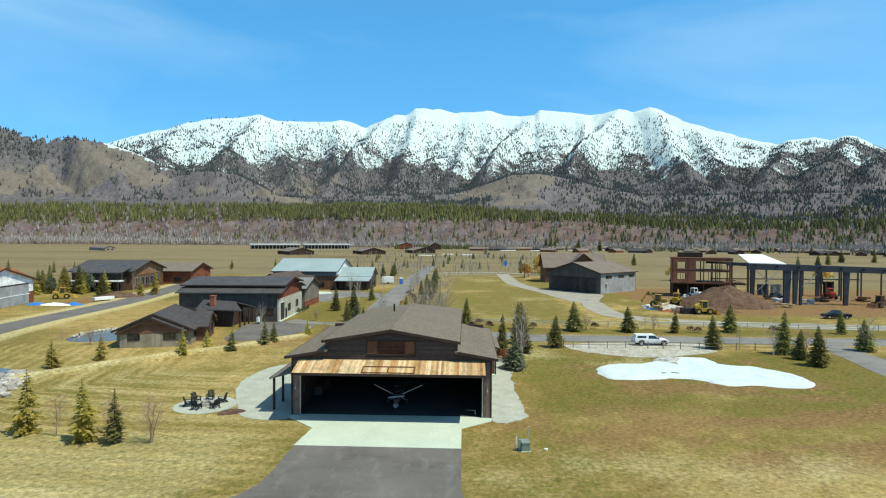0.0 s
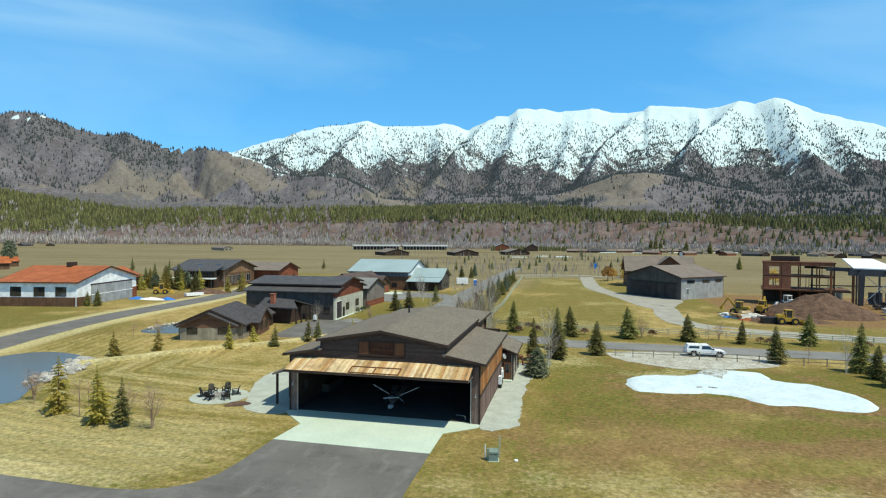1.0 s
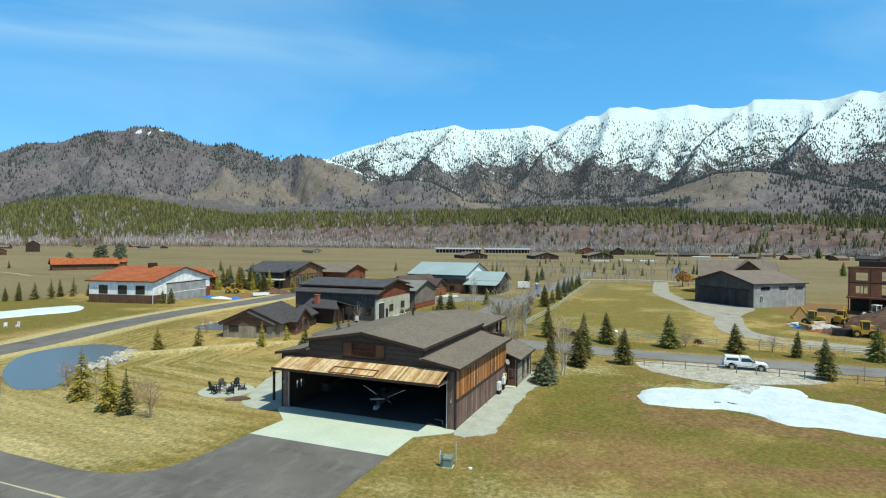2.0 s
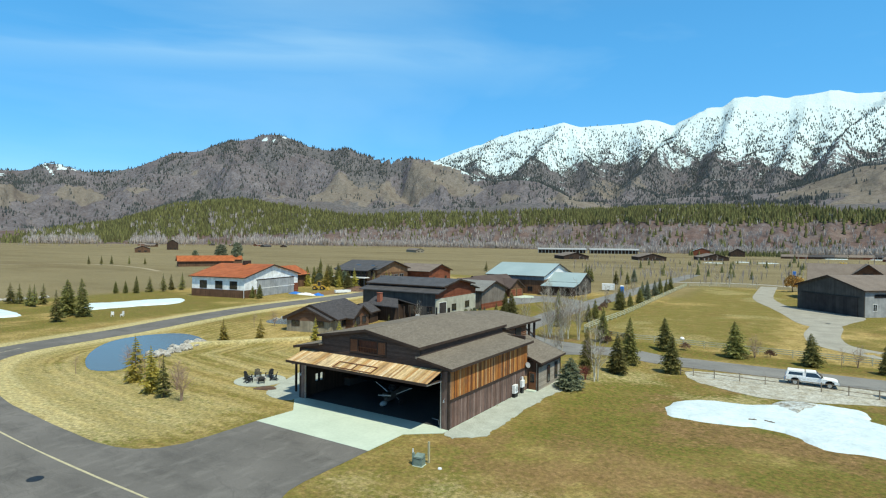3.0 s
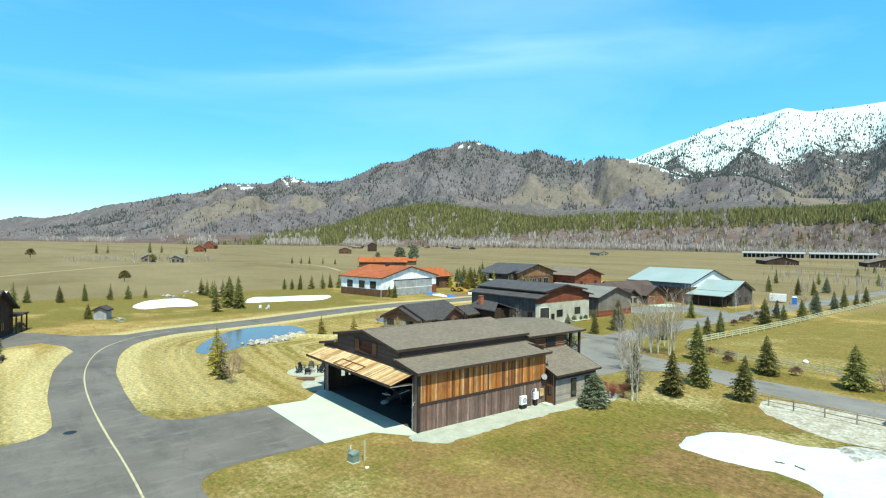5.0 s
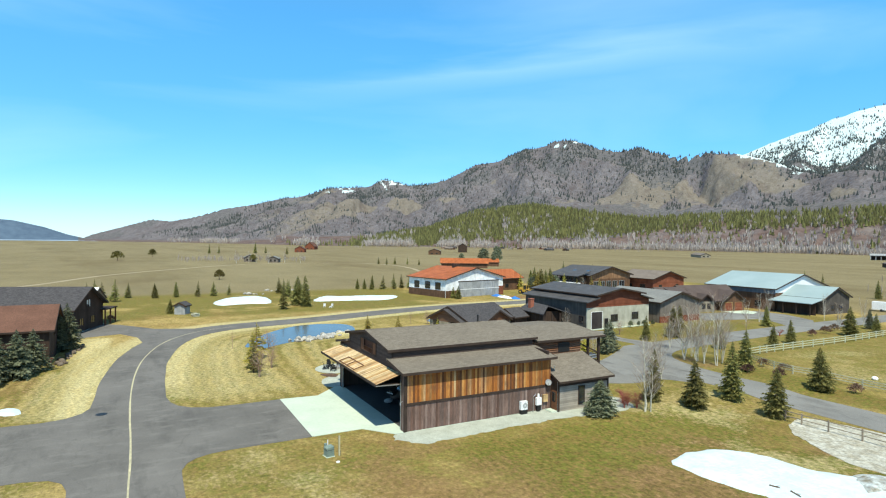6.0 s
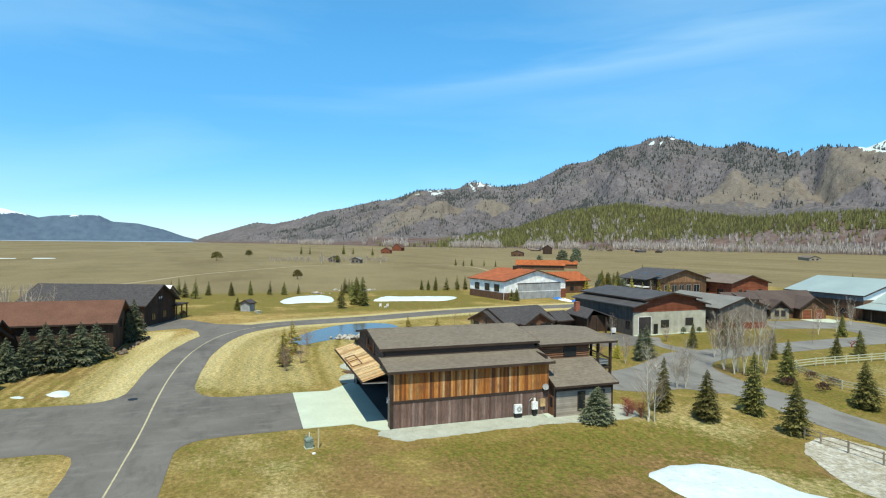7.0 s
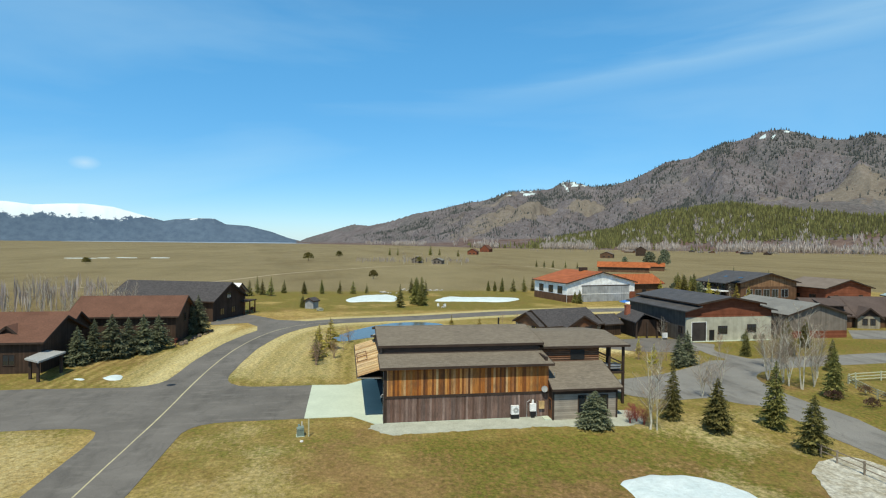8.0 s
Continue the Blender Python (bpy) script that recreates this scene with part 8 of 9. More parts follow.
aspens = [aspen(51 + i, (3, 2, 4)[i]) for i in range(3)]
saplings = [single("sapling", aspen_mesh(61 + i, (1, 4)[i]), "twigs", "leafless brown sapling on the grass", "sapling", (0, 0, -60), group="saplings") for i in range(2)]
shrubs_r = [bare("shrub", "leafless reddish shrub in the grass", "shrub", 71 + i, 5, 1.2, 0.016, 0.12, "twigs_red", "shrubs") for i in range(2)]
plant(aspens, [(15.0, 26.7, 7.9), (15.3, 27.2, 6.4), (4.9, 39.4, 5.4), (5.6, 40.2, 4.6), (3.2, 54.9, 10.4), (-9.5, 59.8, 6.5), (1.0, 44.8, 5.6), (-0.2, 55, 9.0), (-2.0, 54.2, 9.0), (0.8, 53.2, 8.2), (-3.2, 57.5, 8.0), (2.4, 57.5, 8.8), (1.4, 54.6, 8.6), (54.7, 34.5, 5.8), (71.4, 38.5, 5.6), (-2, 62, 7), (-33.5, 57, 4.4), (-9.8, 42.5, 4.2)], 11, (0.8, 1.1))
plant(saplings, [(-28.3, -7, 3.9), (-19.2, -8.2, 4.1), (-30.0, -4.2, 3.0), (-24.0, -5.6, 3.0), (-36.5, -4.5, 3.4), (-38, -3.2, 3.2), (-41.5, -8.5, 2.8), (31, 57.9, 3.4), (42.3, 57.3, 3.0), (63.7, 41.2, 3.2), (52, 39.7, 3.3), (44.3, 58.3, 3.2), (-55.5, 31, 3), (-53, 34, 3), (-15.5, 47, 3.2), (-17, 43, 2.8), (-14, 88, 4), (-24, 62.5, 3)], 12, (1.3, 1.7))
plant(shrubs_r, [(11.6, 26.8, 1.6), (-9.5, 92, 1.5), (-47.5, -34.6, 1.6), (-44, -34.2, 1.3), (-39.5, -33.6, 1.2)], 13, (1.0, 1.5))
plant(aspens, [(-82, -78, 9), (-88, -81, 9), (-94, -79, 8.5), (-99, -83, 9), (-56, -51, 9), (-61, -56, 9.5), (-65, -49, 9), (-58, -60, 9), (-70, -54, 9.5), (-52, -56, 8.5), (-66, -62, 9), (-60, -50, 8), (-63, -53, 8.5), (-57.5, -56, 8), (-68, -58, 9), (-54, -62, 8.5), (-50, -66, 8), (-8.5, 112, 6), (-9.5, 124, 6.5), (-9, 135, 6), (-9.8, 146, 6.5), (-22, 100, 6), (-24, 108, 6.5), (-28, 118, 7), (-19, 126, 6.5), (-96, 118, 6), (-110, 118, 6), (-112, 122, 7), (-392, 52, 9), (-398, 44, 10), (-404, 60, 9), (-410, 70, 10), (-396, 80, 9), (-388, 66, 8), (-414, 46, 9), (-386, 90, 9), (12, 212, 7), (22, 205, 6), (6, 222, 7), (-12, 225, 7), (-20, 238, 8)], 14, (0.7, 1.0))


# ---- building site ----
def frame_building():
    ob = thing("building_frame", "unfinished rust-coloured building frame with open storeys", "building", (70.6, 122.4, 0), -17)
    W, D = 16.8, 10.0
    M["sheathing"] = surface("rust sheathing board", (0.25, 0.095, 0.05), (0.36, 0.15, 0.085), 0.7, 6, 0.85)
    part("slab", solid(-0.3, W + 3.5, -1.2, D, 4.1, 4.5), "timber_rust", ob)
    part("roof_deck", solid(-0.2, W + 0.2, -0.2, D, 11.6, 11.95), "timber_rust", ob)
    part("floor_deck", solid(0, W, 0, D, 7.9, 8.15), "timber_dark", ob)
    # dark sheet standing in for the shadowed void below the slab
    part("wall", solid(0.2, W, D - 0.3, D, 0, 4.1), "timber_dark", ob)
    for x in (0, 4.4, 8.8, 13.2, W - 0.3):
        for y in (0, D - 0.3):
            part("column", solid(x, x + 0.3, y, y + 0.3, 0, 11.6), "timber_rust", ob)
    for x0, x1, z0, z1 in ((0.3, 1.6, 4.5, 11.6), (4.0, 6.8, 4.5, 11.6), (1.6, 4.0, 4.5, 5.4), (1.6, 4.0, 7.2, 8.6), (1.6, 4.0, 10.6, 11.6), (6.8, W - 0.3, 10.9, 11.6), (6.8, W - 0.3, 7.7, 8.3)):
        part("panel", solid(x0, x1, 0.02, 0.18, z0, z1), "sheathing", ob)
    for x, z0, z1 in ((2.4, 5.4, 7.2), (3.1, 5.4, 7.2), (10.2, 4.5, 7.7), (10.9, 4.5, 7.7), (12.6, 4.5, 11.0), (13.8, 8.3, 11.0), (15.2, 4.5, 7.7)):
        part("stud", solid(x, x + 0.16, 0.05, 0.2, z0, z1), "timber_rust", ob)
    part("side_wall", solid(0, 0.2, 0.3, D - 0.3, 4.5, 11.6), "sheathing", ob)
    part("stair_tower", solid(2.0, 9.0, 4.5, 9.0, 11.95, 13.4), "timber_dark", ob)
    return ob


frame_building()
sf = thing("steel_frame", "blue-grey steel hangar frame under construction", "steel frame", (84.5, 99.5, 0))
for x, y, w, foot in ((11.3, 24.5, 1.5, 1.1), (9.0, 1.6, 2.0, 1.5), (11.2, 1.6, 1.5, 0.8), (12.6, 1.6, 0.6, 0.55), (31.5, 25.5, 1.2, 1.0), (24.5, 1.6, 1.6, 1.0)):
    c = x - 0.12 * w
    part("column", hexa(bmesh.new(), [(c - foot / 2, y - 0.3, 0), (c + foot / 2, y - 0.3, 0), (c + foot / 2, y + 0.3, 0), (c - foot / 2, y + 0.3, 0), (x - w / 2, y - 0.3, 10.2), (x + w / 2, y - 0.3, 10.2), (x + w / 2, y + 0.3, 10.2), (x - w / 2, y + 0.3, 10.2)]), "steel_blue", sf)
for x in (-0.6, 4.5):
    part("post", solid(x, x + 0.5, 13.8, 14.2, 0, 10.2), "timber_rust", sf)
for x0, x1, z0, z1 in ((12.0, 20.0, 1.0, 8.5), (12.0, 20.0, 8.5, 1.0), (24.0, 31.0, 1.0, 7.0)):
    part("brace", beam(bmesh.new(), (x0, 24.5, z0), (x1, 25.2, z1), 0.16, 0.16), "steel", sf)
part("eave_beam", slab(bmesh.new(), (-1.5, 1.1, 11.1), (46, 1.1, 9.9), (46, 2.1, 9.9), (-1.5, 2.1, 11.1), 1.6), "steel_blue", sf)
for y in (14, 28):
    part("beam", slab(bmesh.new(), (-1.5, y - 0.25, 10.6), (46, y - 0.25, 9.2), (46, y + 0.25, 9.2), (-1.5, y + 0.25, 10.6), 0.6), "steel_blue", sf)
for i in range(9):
    x = 0.2 + i * 5.6
    part("rafter", slab(bmesh.new(), (x, 0, 10.9 - x * 0.036), (x + 0.3, 0, 10.9 - x * 0.036), (x + 0.3, 28, 10.6 - x * 0.03), (x, 28, 10.6 - x * 0.03), 0.4), "steel_blue", sf)
    part("rear_column", solid(x, x + 0.35, 27.8, 28.2, 0, 10.2 - x * 0.03), "steel_blue", sf)
    if i > 2:
        part("rear_column", solid(x + 2.8, x + 3.1, 13.85, 14.15, 0, 9.9 - x * 0.03), "steel_blue", sf)
part("girt", solid(0, 46, 28.2, 28.35, 5.0, 5.3), "steel_blue", sf)
M["tarp"] = surface("grey tarpaulin", (0.10, 0.11, 0.13), (0.24, 0.26, 0.29), 0.5, 3, 0.5, 0.6, 0.2)
for i, (x0, y0, n_rows) in enumerate(((5.6, 30.5, 5), (15.0, 29.0, 4), (19.2, 29.0, 4), (34.0, 27.0, 5))):
    bm = bmesh.new()
    cols = [[bm.verts.new((x0 + k * 0.5, y0 + 0.35 * math.sin(k * 1.7 + i) - 0.5 * (j == 0), j * 1.15)) for j in range(n_rows)] for k in range(8)]
    for a, b in zip(cols, cols[1:]):
        for j in range(n_rows - 1):
            bm.faces.new((a[j], b[j], b[j + 1], a[j + 1]))
    bmesh.ops.solidify(bm, geom=bm.faces[:], thickness=0.05)
    part("tarpaulin", bm, ("grey_paint", "tarp", "grey_paint", "timber_dark")[i], sf)
single("roof_panel", slab(bmesh.new(), (-4.5, 0, 0.2), (5.2, -1.5, 0.0), (3.2, 7.5, 2.4), (-4.0, 7.5, 2.4), 0.25), "white_paint", "white roofing sheet laid over the steel frame", "roof panel", (92.4, 110.5, 10.75))


def mound(name, label, at, rx, ry, h, material, seed):
    bm = bmesh.new()
    rings = []
    for k in range(9):
        f = k / 8
        row = []
        for i in range(36):
            a = 2 * math.pi * i / 36
            p = Vector((rx * (1 - f) * math.cos(a), ry * (1 - f) * math.sin(a), 0))
            d = 1 + 0.22 * noise.noise((math.cos(a) * 1.6 + seed, math.sin(a) * 1.6, 0.3))
            z = h * (f ** 0.85) * (1 + 0.25 * noise.noise((p.x * 0.4 + seed, p.y * 0.4, 2))) + 0.35 * f * noise.noise((p.x * 1.3, p.y * 1.3, seed))
            row.append(bm.verts.new((p.x * d, p.y * d, z if k else -0.1)))
        rings.append(row)
    for a, b in zip(rings, rings[1:]):
        for i in range(36):
            bm.faces.new((a[i], a[(i + 1) % 36], b[(i + 1) % 36], b[i]))
    bmesh.ops.remove_doubles(bm, verts=bm.verts, dist=0.01)
    return single(name, bm, material, label, name.replace("_", " "), (*at, 0))


mound("soil_mound", "large brown heap of dug soil", (75.8, 97.5), 14, 8.5, 5.4, "soil", 3)
mound("soil_mound", "low brown soil heap by the machines", (64, 84.5), 9, 3.5, 1.6, "soil", 8)
mound("soil_mound", "dark soil heap beside the white hangar", (-93, 106), 7, 4, 1.6, "soil", 12)
mound("rubble_heap", "heap of pale rubble on the site", (58, 88), 5, 2.6, 1.4, "rock", 15)


def loader(name, label, at, turn, paint, arm=True):
    ob = thing(name, label, "digger", (*at, 0), turn)
    part("chassis", solid(-1.9, 1.5, -0.8, 0.8, 0.7, 1.5), paint, ob)
    bm = solid(-2.2, -0.6, -0.75, 0.75, 1.5, 2.1)
    bmesh.ops.bevel(bm, geom=bm.edges[:], offset=0.12, segments=2, affect="EDGES")
    part("hood", bm, paint, ob)
    cab = part("cab", solid(-0.5, 0.8, -0.7, 0.7, 1.5, 3.0), "glass", ob)
    part("cab_roof", solid(-0.6, 0.9, -0.78, 0.78, 3.0, 3.15), paint, cab)
    for x, y in ((-0.5, -0.7), (-0.5, 0.62), (0.72, -0.7), (0.72, 0.62)):
        part("pillar", solid(x - 0.02, x + 0.1, y - 0.02, y + 0.1, 1.5, 3.0), paint, cab)
    for x in (-1.4, 1.2):
        for s in (-1, 1):
            w = part("wheel", rod(bmesh.new(), (x, s * 0.75, 0.72), (x, s * 1.2, 0.72), 0.72, n=18), "rubber", ob)
            part("hub", rod(bmesh.new(), (x, s * 1.19, 0.72), (x, s * 1.23, 0.72), 0.34, n=14), paint, w)
    if arm:
        for s in (-1, 1):
            part("arm", beam(bmesh.new(), (0.8, s * 0.5, 1.6), (2.8, s * 0.5, 0.75), 0.16, 0.3), paint, ob)
        part("bucket", extrude(bmesh.new(), [(2.7, 0.1), (3.7, 0.12), (3.3, 0.4), (3.0, 0.9), (2.75, 1.1)], -1.2, 1.2, "y"), paint, ob)
    else:
        part("boom", beam(bmesh.new(), (0.9, 0, 1.6), (2.6, 0, 3.9), 0.3, 0.4), paint, ob)
        part("stick", beam(bmesh.new(), (2.6, 0, 3.9), (4.0, 0, 1.6), 0.24, 0.32), paint, ob)
        part("bucket", extrude(bmesh.new(), [(3.7, 0.9), (4.4, 0.9), (4.3, 1.7), (3.9, 1.8)], -0.5, 0.5, "y"), paint, ob)
    return ob


loader("wheel_loader", "yellow wheel loader beside the soil mound", (62.8, 80.2), 0, "yellow")
loader("excavator", "yellow excavator digging on the site", (57.5, 95), 150, "yellow", False)
loader("excavator", "yellow excavator behind the rubble heap", (63.5, 99), 60, "yellow", False)
loader("red_machine", "red site machine under the steel frame", (116, 119), 80, "red_paint")
loader("skid_loader", "white skid loader by the building frame", (75, 116), 120, "white_paint")
loader("tractor", "yellow tractor on the dirt yard", (-105.5, 99.5), 30, "yellow")
loader("wheel_loader", "tan loader at the site's edge", (115, 97), 200, "timber_rust")
pickup("pickup_truck", "dark pickup truck beneath the steel frame", (98, 116), 10, "grey_wall", False)
for q, c, lab in (((56.2, 84.6), "metal_orange", "orange sheeting on the site ground"), ((54.2, 88.8), "blue_paint", "blue-green sheeting on the site ground"), ((60, 83.0), "white_paint", "white bags on the site ground")):
    mound("sheeting", lab, q, 2.2, 1.1, 0.5, c, q[0])
single("spoil_bin", solid(-1.5, 1.5, -0.9, 0.9, 0, 1.3), "black", "black waste bin on the site", "bin", (59.6, 81.0, 0), 5)


def site_pile(label, at, size, material, seed):
    """A loose stack of boards, blocks or sheets lying askew."""
    rng = random.Random(seed)
    ob = thing("site_pile", label, "pile", (*at, 0), rng.uniform(0, 180), group="site clutter")
    for k in range(6):
        L, w, h = size * rng.uniform(0.5, 1.1), size * rng.uniform(0.12, 0.35), size * rng.uniform(0.06, 0.16)
        z = (k // 2) * size * 0.14
        q = part("piece", solid(-L / 2, L / 2, -w / 2, w / 2, 0, h), material, ob)
        q.matrix_local = pose(rng.uniform(-0.3, 0.3) * size, rng.uniform(-0.3, 0.3) * size, z, 0, 0, rng.uniform(-25, 25))
    return ob


for k, (q, sz, mt, lab) in enumerate((((55.0, 87.5), 2.6, "planks_tan", "stack of pale boards on the site"), ((58.5, 86.0), 2.2, "grey_paint", "grey blocks stacked on the site"), ((60.5, 84.5), 2.4, "timber_dark", "dark offcuts heaped on the site"), ((57.0, 91.0), 3.0, "planks_tan", "pale lumber stack beside the excavator"), ((61.5, 88.5), 2.6, "timber_rust", "rusty steel offcuts on the site"), ((53.5, 91.5), 2.0, "white_paint", "white bags piled on the site"), ((66.0, 92.0), 2.8, "yellow", "yellow formwork panels on the site"), ((90.0, 95.0), 2.6, "planks_tan", "boards stacked before the steel frame"), ((101.0, 104.0), 3.2, "grey_paint", "grey bundles beneath the steel frame"), ((108.0, 110.0), 3.4, "timber_dark", "dark timber stack beneath the steel frame"), ((95.0, 108.0), 2.8, "white_paint", "white wrapped pallets beneath the steel frame"), ((121.0, 112.0), 3.0, "timber_rust", "rusty steel stack on the site"))):
    site_pile(lab, q, sz, mt, 300 + k)


# ---- things in the yards ----
mound("tarpaulin_sheet", "blue tarpaulin heap before the white hangar", (-101.5, 85.0), 3.2, 1.6, 0.7, "blue_paint", 21)
mound("tarpaulin_sheet", "white tarpaulin heap before the white hangar", (-96.5, 84.6), 4.5, 1.6, 0.7, "white_paint", 23)
mound("tarpaulin_sheet", "blue and white tarpaulin heap on the yard", (-92.0, 85.6), 2.4, 1.4, 0.8, "blue_paint", 27)
bt = thing("boat", "white covered boat on the grass", "boat", (-91, 95.5, 0), 60)
part("hull", extrude(bmesh.new(), [(-2.6, -0.8), (1.6, -0.8), (2.9, 0), (1.6, 0.8), (-2.6, 0.8)], 0.3, 1.1), "white_paint", bt)
part("cradle", solid(-2, 1.4, -0.5, 0.5, 0, 0.3), "timber_dark", bt)
tl = thing("portable_toilet", "blue portable toilet beside the lane", "portable toilet", (-17.2, 160.0, 0), 10)
part("cabin", solid(-0.6, 0.6, -0.6, 0.6, 0.05, 2.15), "blue_paint", tl)
part("roof", hexa(bmesh.new(), [(-0.63, -0.63, 2.15), (0.63, -0.63, 2.15), (0.63, 0.63, 2.15), (-0.63, 0.63, 2.15), (-0.5, -0.3, 2.4), (0.5, -0.3, 2.4), (0.5, 0.3, 2.4), (-0.5, 0.3, 2.4)]), "white_paint", tl)
part("door", solid(-0.42, 0.42, -0.63, -0.6, 0.1, 2.05), "blue_paint", tl)
tr = thing("trailer", "white enclosed trailer beside the lane", "trailer", (-22.5, 161.5, 0), 15)
part("box", solid(-2.2, 2.2, -1.1, 1.1, 0.5, 2.7), "white_paint", tr)
for s in (-1, 1):
    part("wheel", rod(bmesh.new(), (0, s * 1.02, 0.36), (0, s * 1.2, 0.36), 0.36, n=14), "rubber", tr)
part("drawbar", beam(bmesh.new(), (2.2, 0, 0.5), (3.3, 0, 0.45), 0.1, 0.1), "steel", tr)
tk = thing("portable_toilet", "blue portable toilet by the far lane", "portable toilet", (33, 312, 0))
part("cabin", solid(-0.8, 0.8, -0.8, 0.8, 0, 3.2), "blue_paint", tk)
hp = thing("heat_pump", "white heat pump beside the porch house", "heat pump", (-34.6, 58.2, 0))
part("casing", solid(-0.2, 0.2, -0.5, 0.5, 0.3, 1.3), "white_paint", hp)
part("stand", solid(-0.18, 0.18, -0.4, 0.4, 0, 0.3), "black", hp)
for q in ((-92.7, 22.5), (-90.5, 23.4), (-91.8, 24.2)):
    pc = thing("lawn_chair", "white lawn chair near the snow patch", "chair", (*q, 0), q[0] * 40)
    part("seat", solid(-0.3, 0.3, -0.3, 0.3, 0.35, 0.42), "white_paint", pc)
    part("backrest", solid(-0.3, 0.3, 0.24, 0.3, 0.42, 1.1), "white_paint", pc)
    for x in (-0.27, 0.21):
        for y in (-0.28, 0.22):
            part("leg", solid(x, x + 0.06, y, y + 0.06, 0, 0.35), "white_paint", pc)
tb2 = thing("picnic_table", "weathered picnic table by the shed", "table", (-87.0, -10.5, 0), 20)
part("top", solid(-0.9, 0.9, -0.4, 0.4, 0.7, 0.76), "fence_tan", tb2)
for y in (-0.8, 0.55):
    part("bench", solid(-0.9, 0.9, y, y + 0.25, 0.4, 0.45), "fence_tan", tb2)
for x in (-0.7, 0.6):
    part("leg", solid(x, x + 0.1, -0.75, 0.75, 0.0, 0.7), "fence_tan", tb2)


# ---- rocks at the ponds and along the beds ----
def rock_meshes(count, seed, material="rock"):
    out = []
    for k in range(count):
        bm = bmesh.new()
        bmesh.ops.create_icosphere(bm, subdivisions=1, radius=0.5)
        for v in bm.verts:
            v.co *= 1 + 0.35 * noise.noise(v.co * 2.3 + Vector((k * 3.1, seed, 0)))
            v.co.z *= 0.65
        out.append(mesh_of(bm, material))
    return out


M["boulder"] = surface("brown boulder", (0.10, 0.075, 0.055), (0.19, 0.15, 0.115), 1.5, 8, 0.9, 0.4, vary=0.25)
rocks, boulders = rock_meshes(5, 4), rock_meshes(5, 6, "boulder")


def rock_bank(label, line, count, spread, size, seed, kinds=rocks):
    """Stones strewn along a line."""
    rng = random.Random(seed)
    c = smooth_line([(*q, 0) for q in line], 0.5)
    ob = thing("rock_bank", label, "rocks", tuple(c[0]))
    for i in range(count):
        q = rng.choice(c) - c[0]
        s = rng.uniform(*size)
        share("stone", kinds[i % 5], ob, pose(q.x + rng.gauss(0, spread), q.y + rng.gauss(0, spread), s * 0.2, rng.uniform(0, 40), 0, rng.uniform(0, 360)) @ Matrix.Scale(s, 4))
    return ob


rock_bank("pale rocks heaped on the pond's edge", [(-49.6, 14.6), (-47.2, 11), (-45.3, 7.4), (-44.3, 4)], 130, 0.9, (0.4, 1.2), 3)
rock_bank("pale stones round the small pond", [(-60, 39), (-60.5, 44), (-58.5, 48.6), (-53, 47.5), (-50, 44)], 60, 0.5, (0.3, 0.9), 5)
rock_bank("brown boulders edging the bed", [(-37, -32.6), (-44, -32.2), (-49, -31.4), (-54, -30.8)], 40, 0.4, (0.4, 1.0), 7, boulders)
rock_bank("stones by the meadow's edge", [(-150, 18), (-146, 24), (-147, 32)], 40, 1.2, (0.5, 1.4), 9)
rock_bank("pale stones behind the lawn", [(-139, 8), (-137, 14)], 14, 0.8, (0.6, 1.6), 11)

# ---- manhole covers on the asphalt ----
for q in ((-9.5, -25.9), (42.1, 108.4)):
    mh = single("manhole_cover", rod(bmesh.new(), (0, 0, 0.0), (0, 0, 0.042), 0.55, n=20), "black", "dark round manhole cover in the asphalt", "manhole cover", (*q, 0), group="manhole covers")


# ---- bushes and willows ----
def twiggy(seed, n_twigs, wide, blade):
    """A dense ball of short blades, one metre high."""
    rng = random.Random(seed)
    bm = bmesh.new()
    for _ in range(n_twigs):
        a, e = rng.uniform(0, 6.283), rng.uniform(0.05, 1.45)
        r = rng.uniform(0.25, 0.5)
        c = Vector((math.cos(a) * math.cos(e) * r * wide, math.sin(a) * math.cos(e) * r * wide, 0.28 + math.sin(e) * r * 1.35))
        d = Vector((rng.uniform(-1, 1), rng.uniform(-1, 1), rng.uniform(0.2, 1))).normalized()
        s = d.cross(Vector((rng.random(), rng.random(), 0.3))).normalized()
        v = [bm.verts.new(p) for p in (c - d * blade, c + s * blade * 0.35, c + d * blade, c - s * blade * 0.35)]
        bm.faces.new(v)
    return bm


def bush(name, label, category, seed, wide, material, count=220, blade=0.1):
    ob = thing(name, label, category, (0, 0, -40))
    part("stem", rod(bmesh.new(), (0, 0, 0), (0, 0, 0.5), 0.03, 0.015, 5), "bark", ob)
    part("crown", twiggy(seed, count, wide, blade), material, ob)
    return ob


willows = [bush("willow", "golden leafless willow by the far hangar", "willow", 81, 0.9, "golden", 300)]
rounds = [bush("round_bush", "round olive bush in the meadow", "bush", 83, 1.0, "olive", 420, 0.09)]
greens = [bush("broad_tree", "dark green tree near the red roofs", "tree", 85, 0.75, "blue_spruce", 380, 0.1)]
lows = [bush("low_bush", "low brown bush along the lane", "bush", 87, 1.5, "bush", 240, 0.12)]
plant(willows, [(33.8, 202.5, 6.5), (36, 206, 5.5), (46.2, 240, 10), (50, 236, 8), (52, 262, 10), (40.6, 193.6, 6.5), (43, 197, 5.5), (94.9, 190, 7), (60, 190, 5), (150, 178, 8), (44, 228, 7)], 21)
plant(rounds, [(-215, 10, 4.6), (-468, -37, 8), (-560, -10, 8), (-378, -186, 5), (-384, -190, 5), (-420, 60, 6)], 22, (1.0, 1.3))
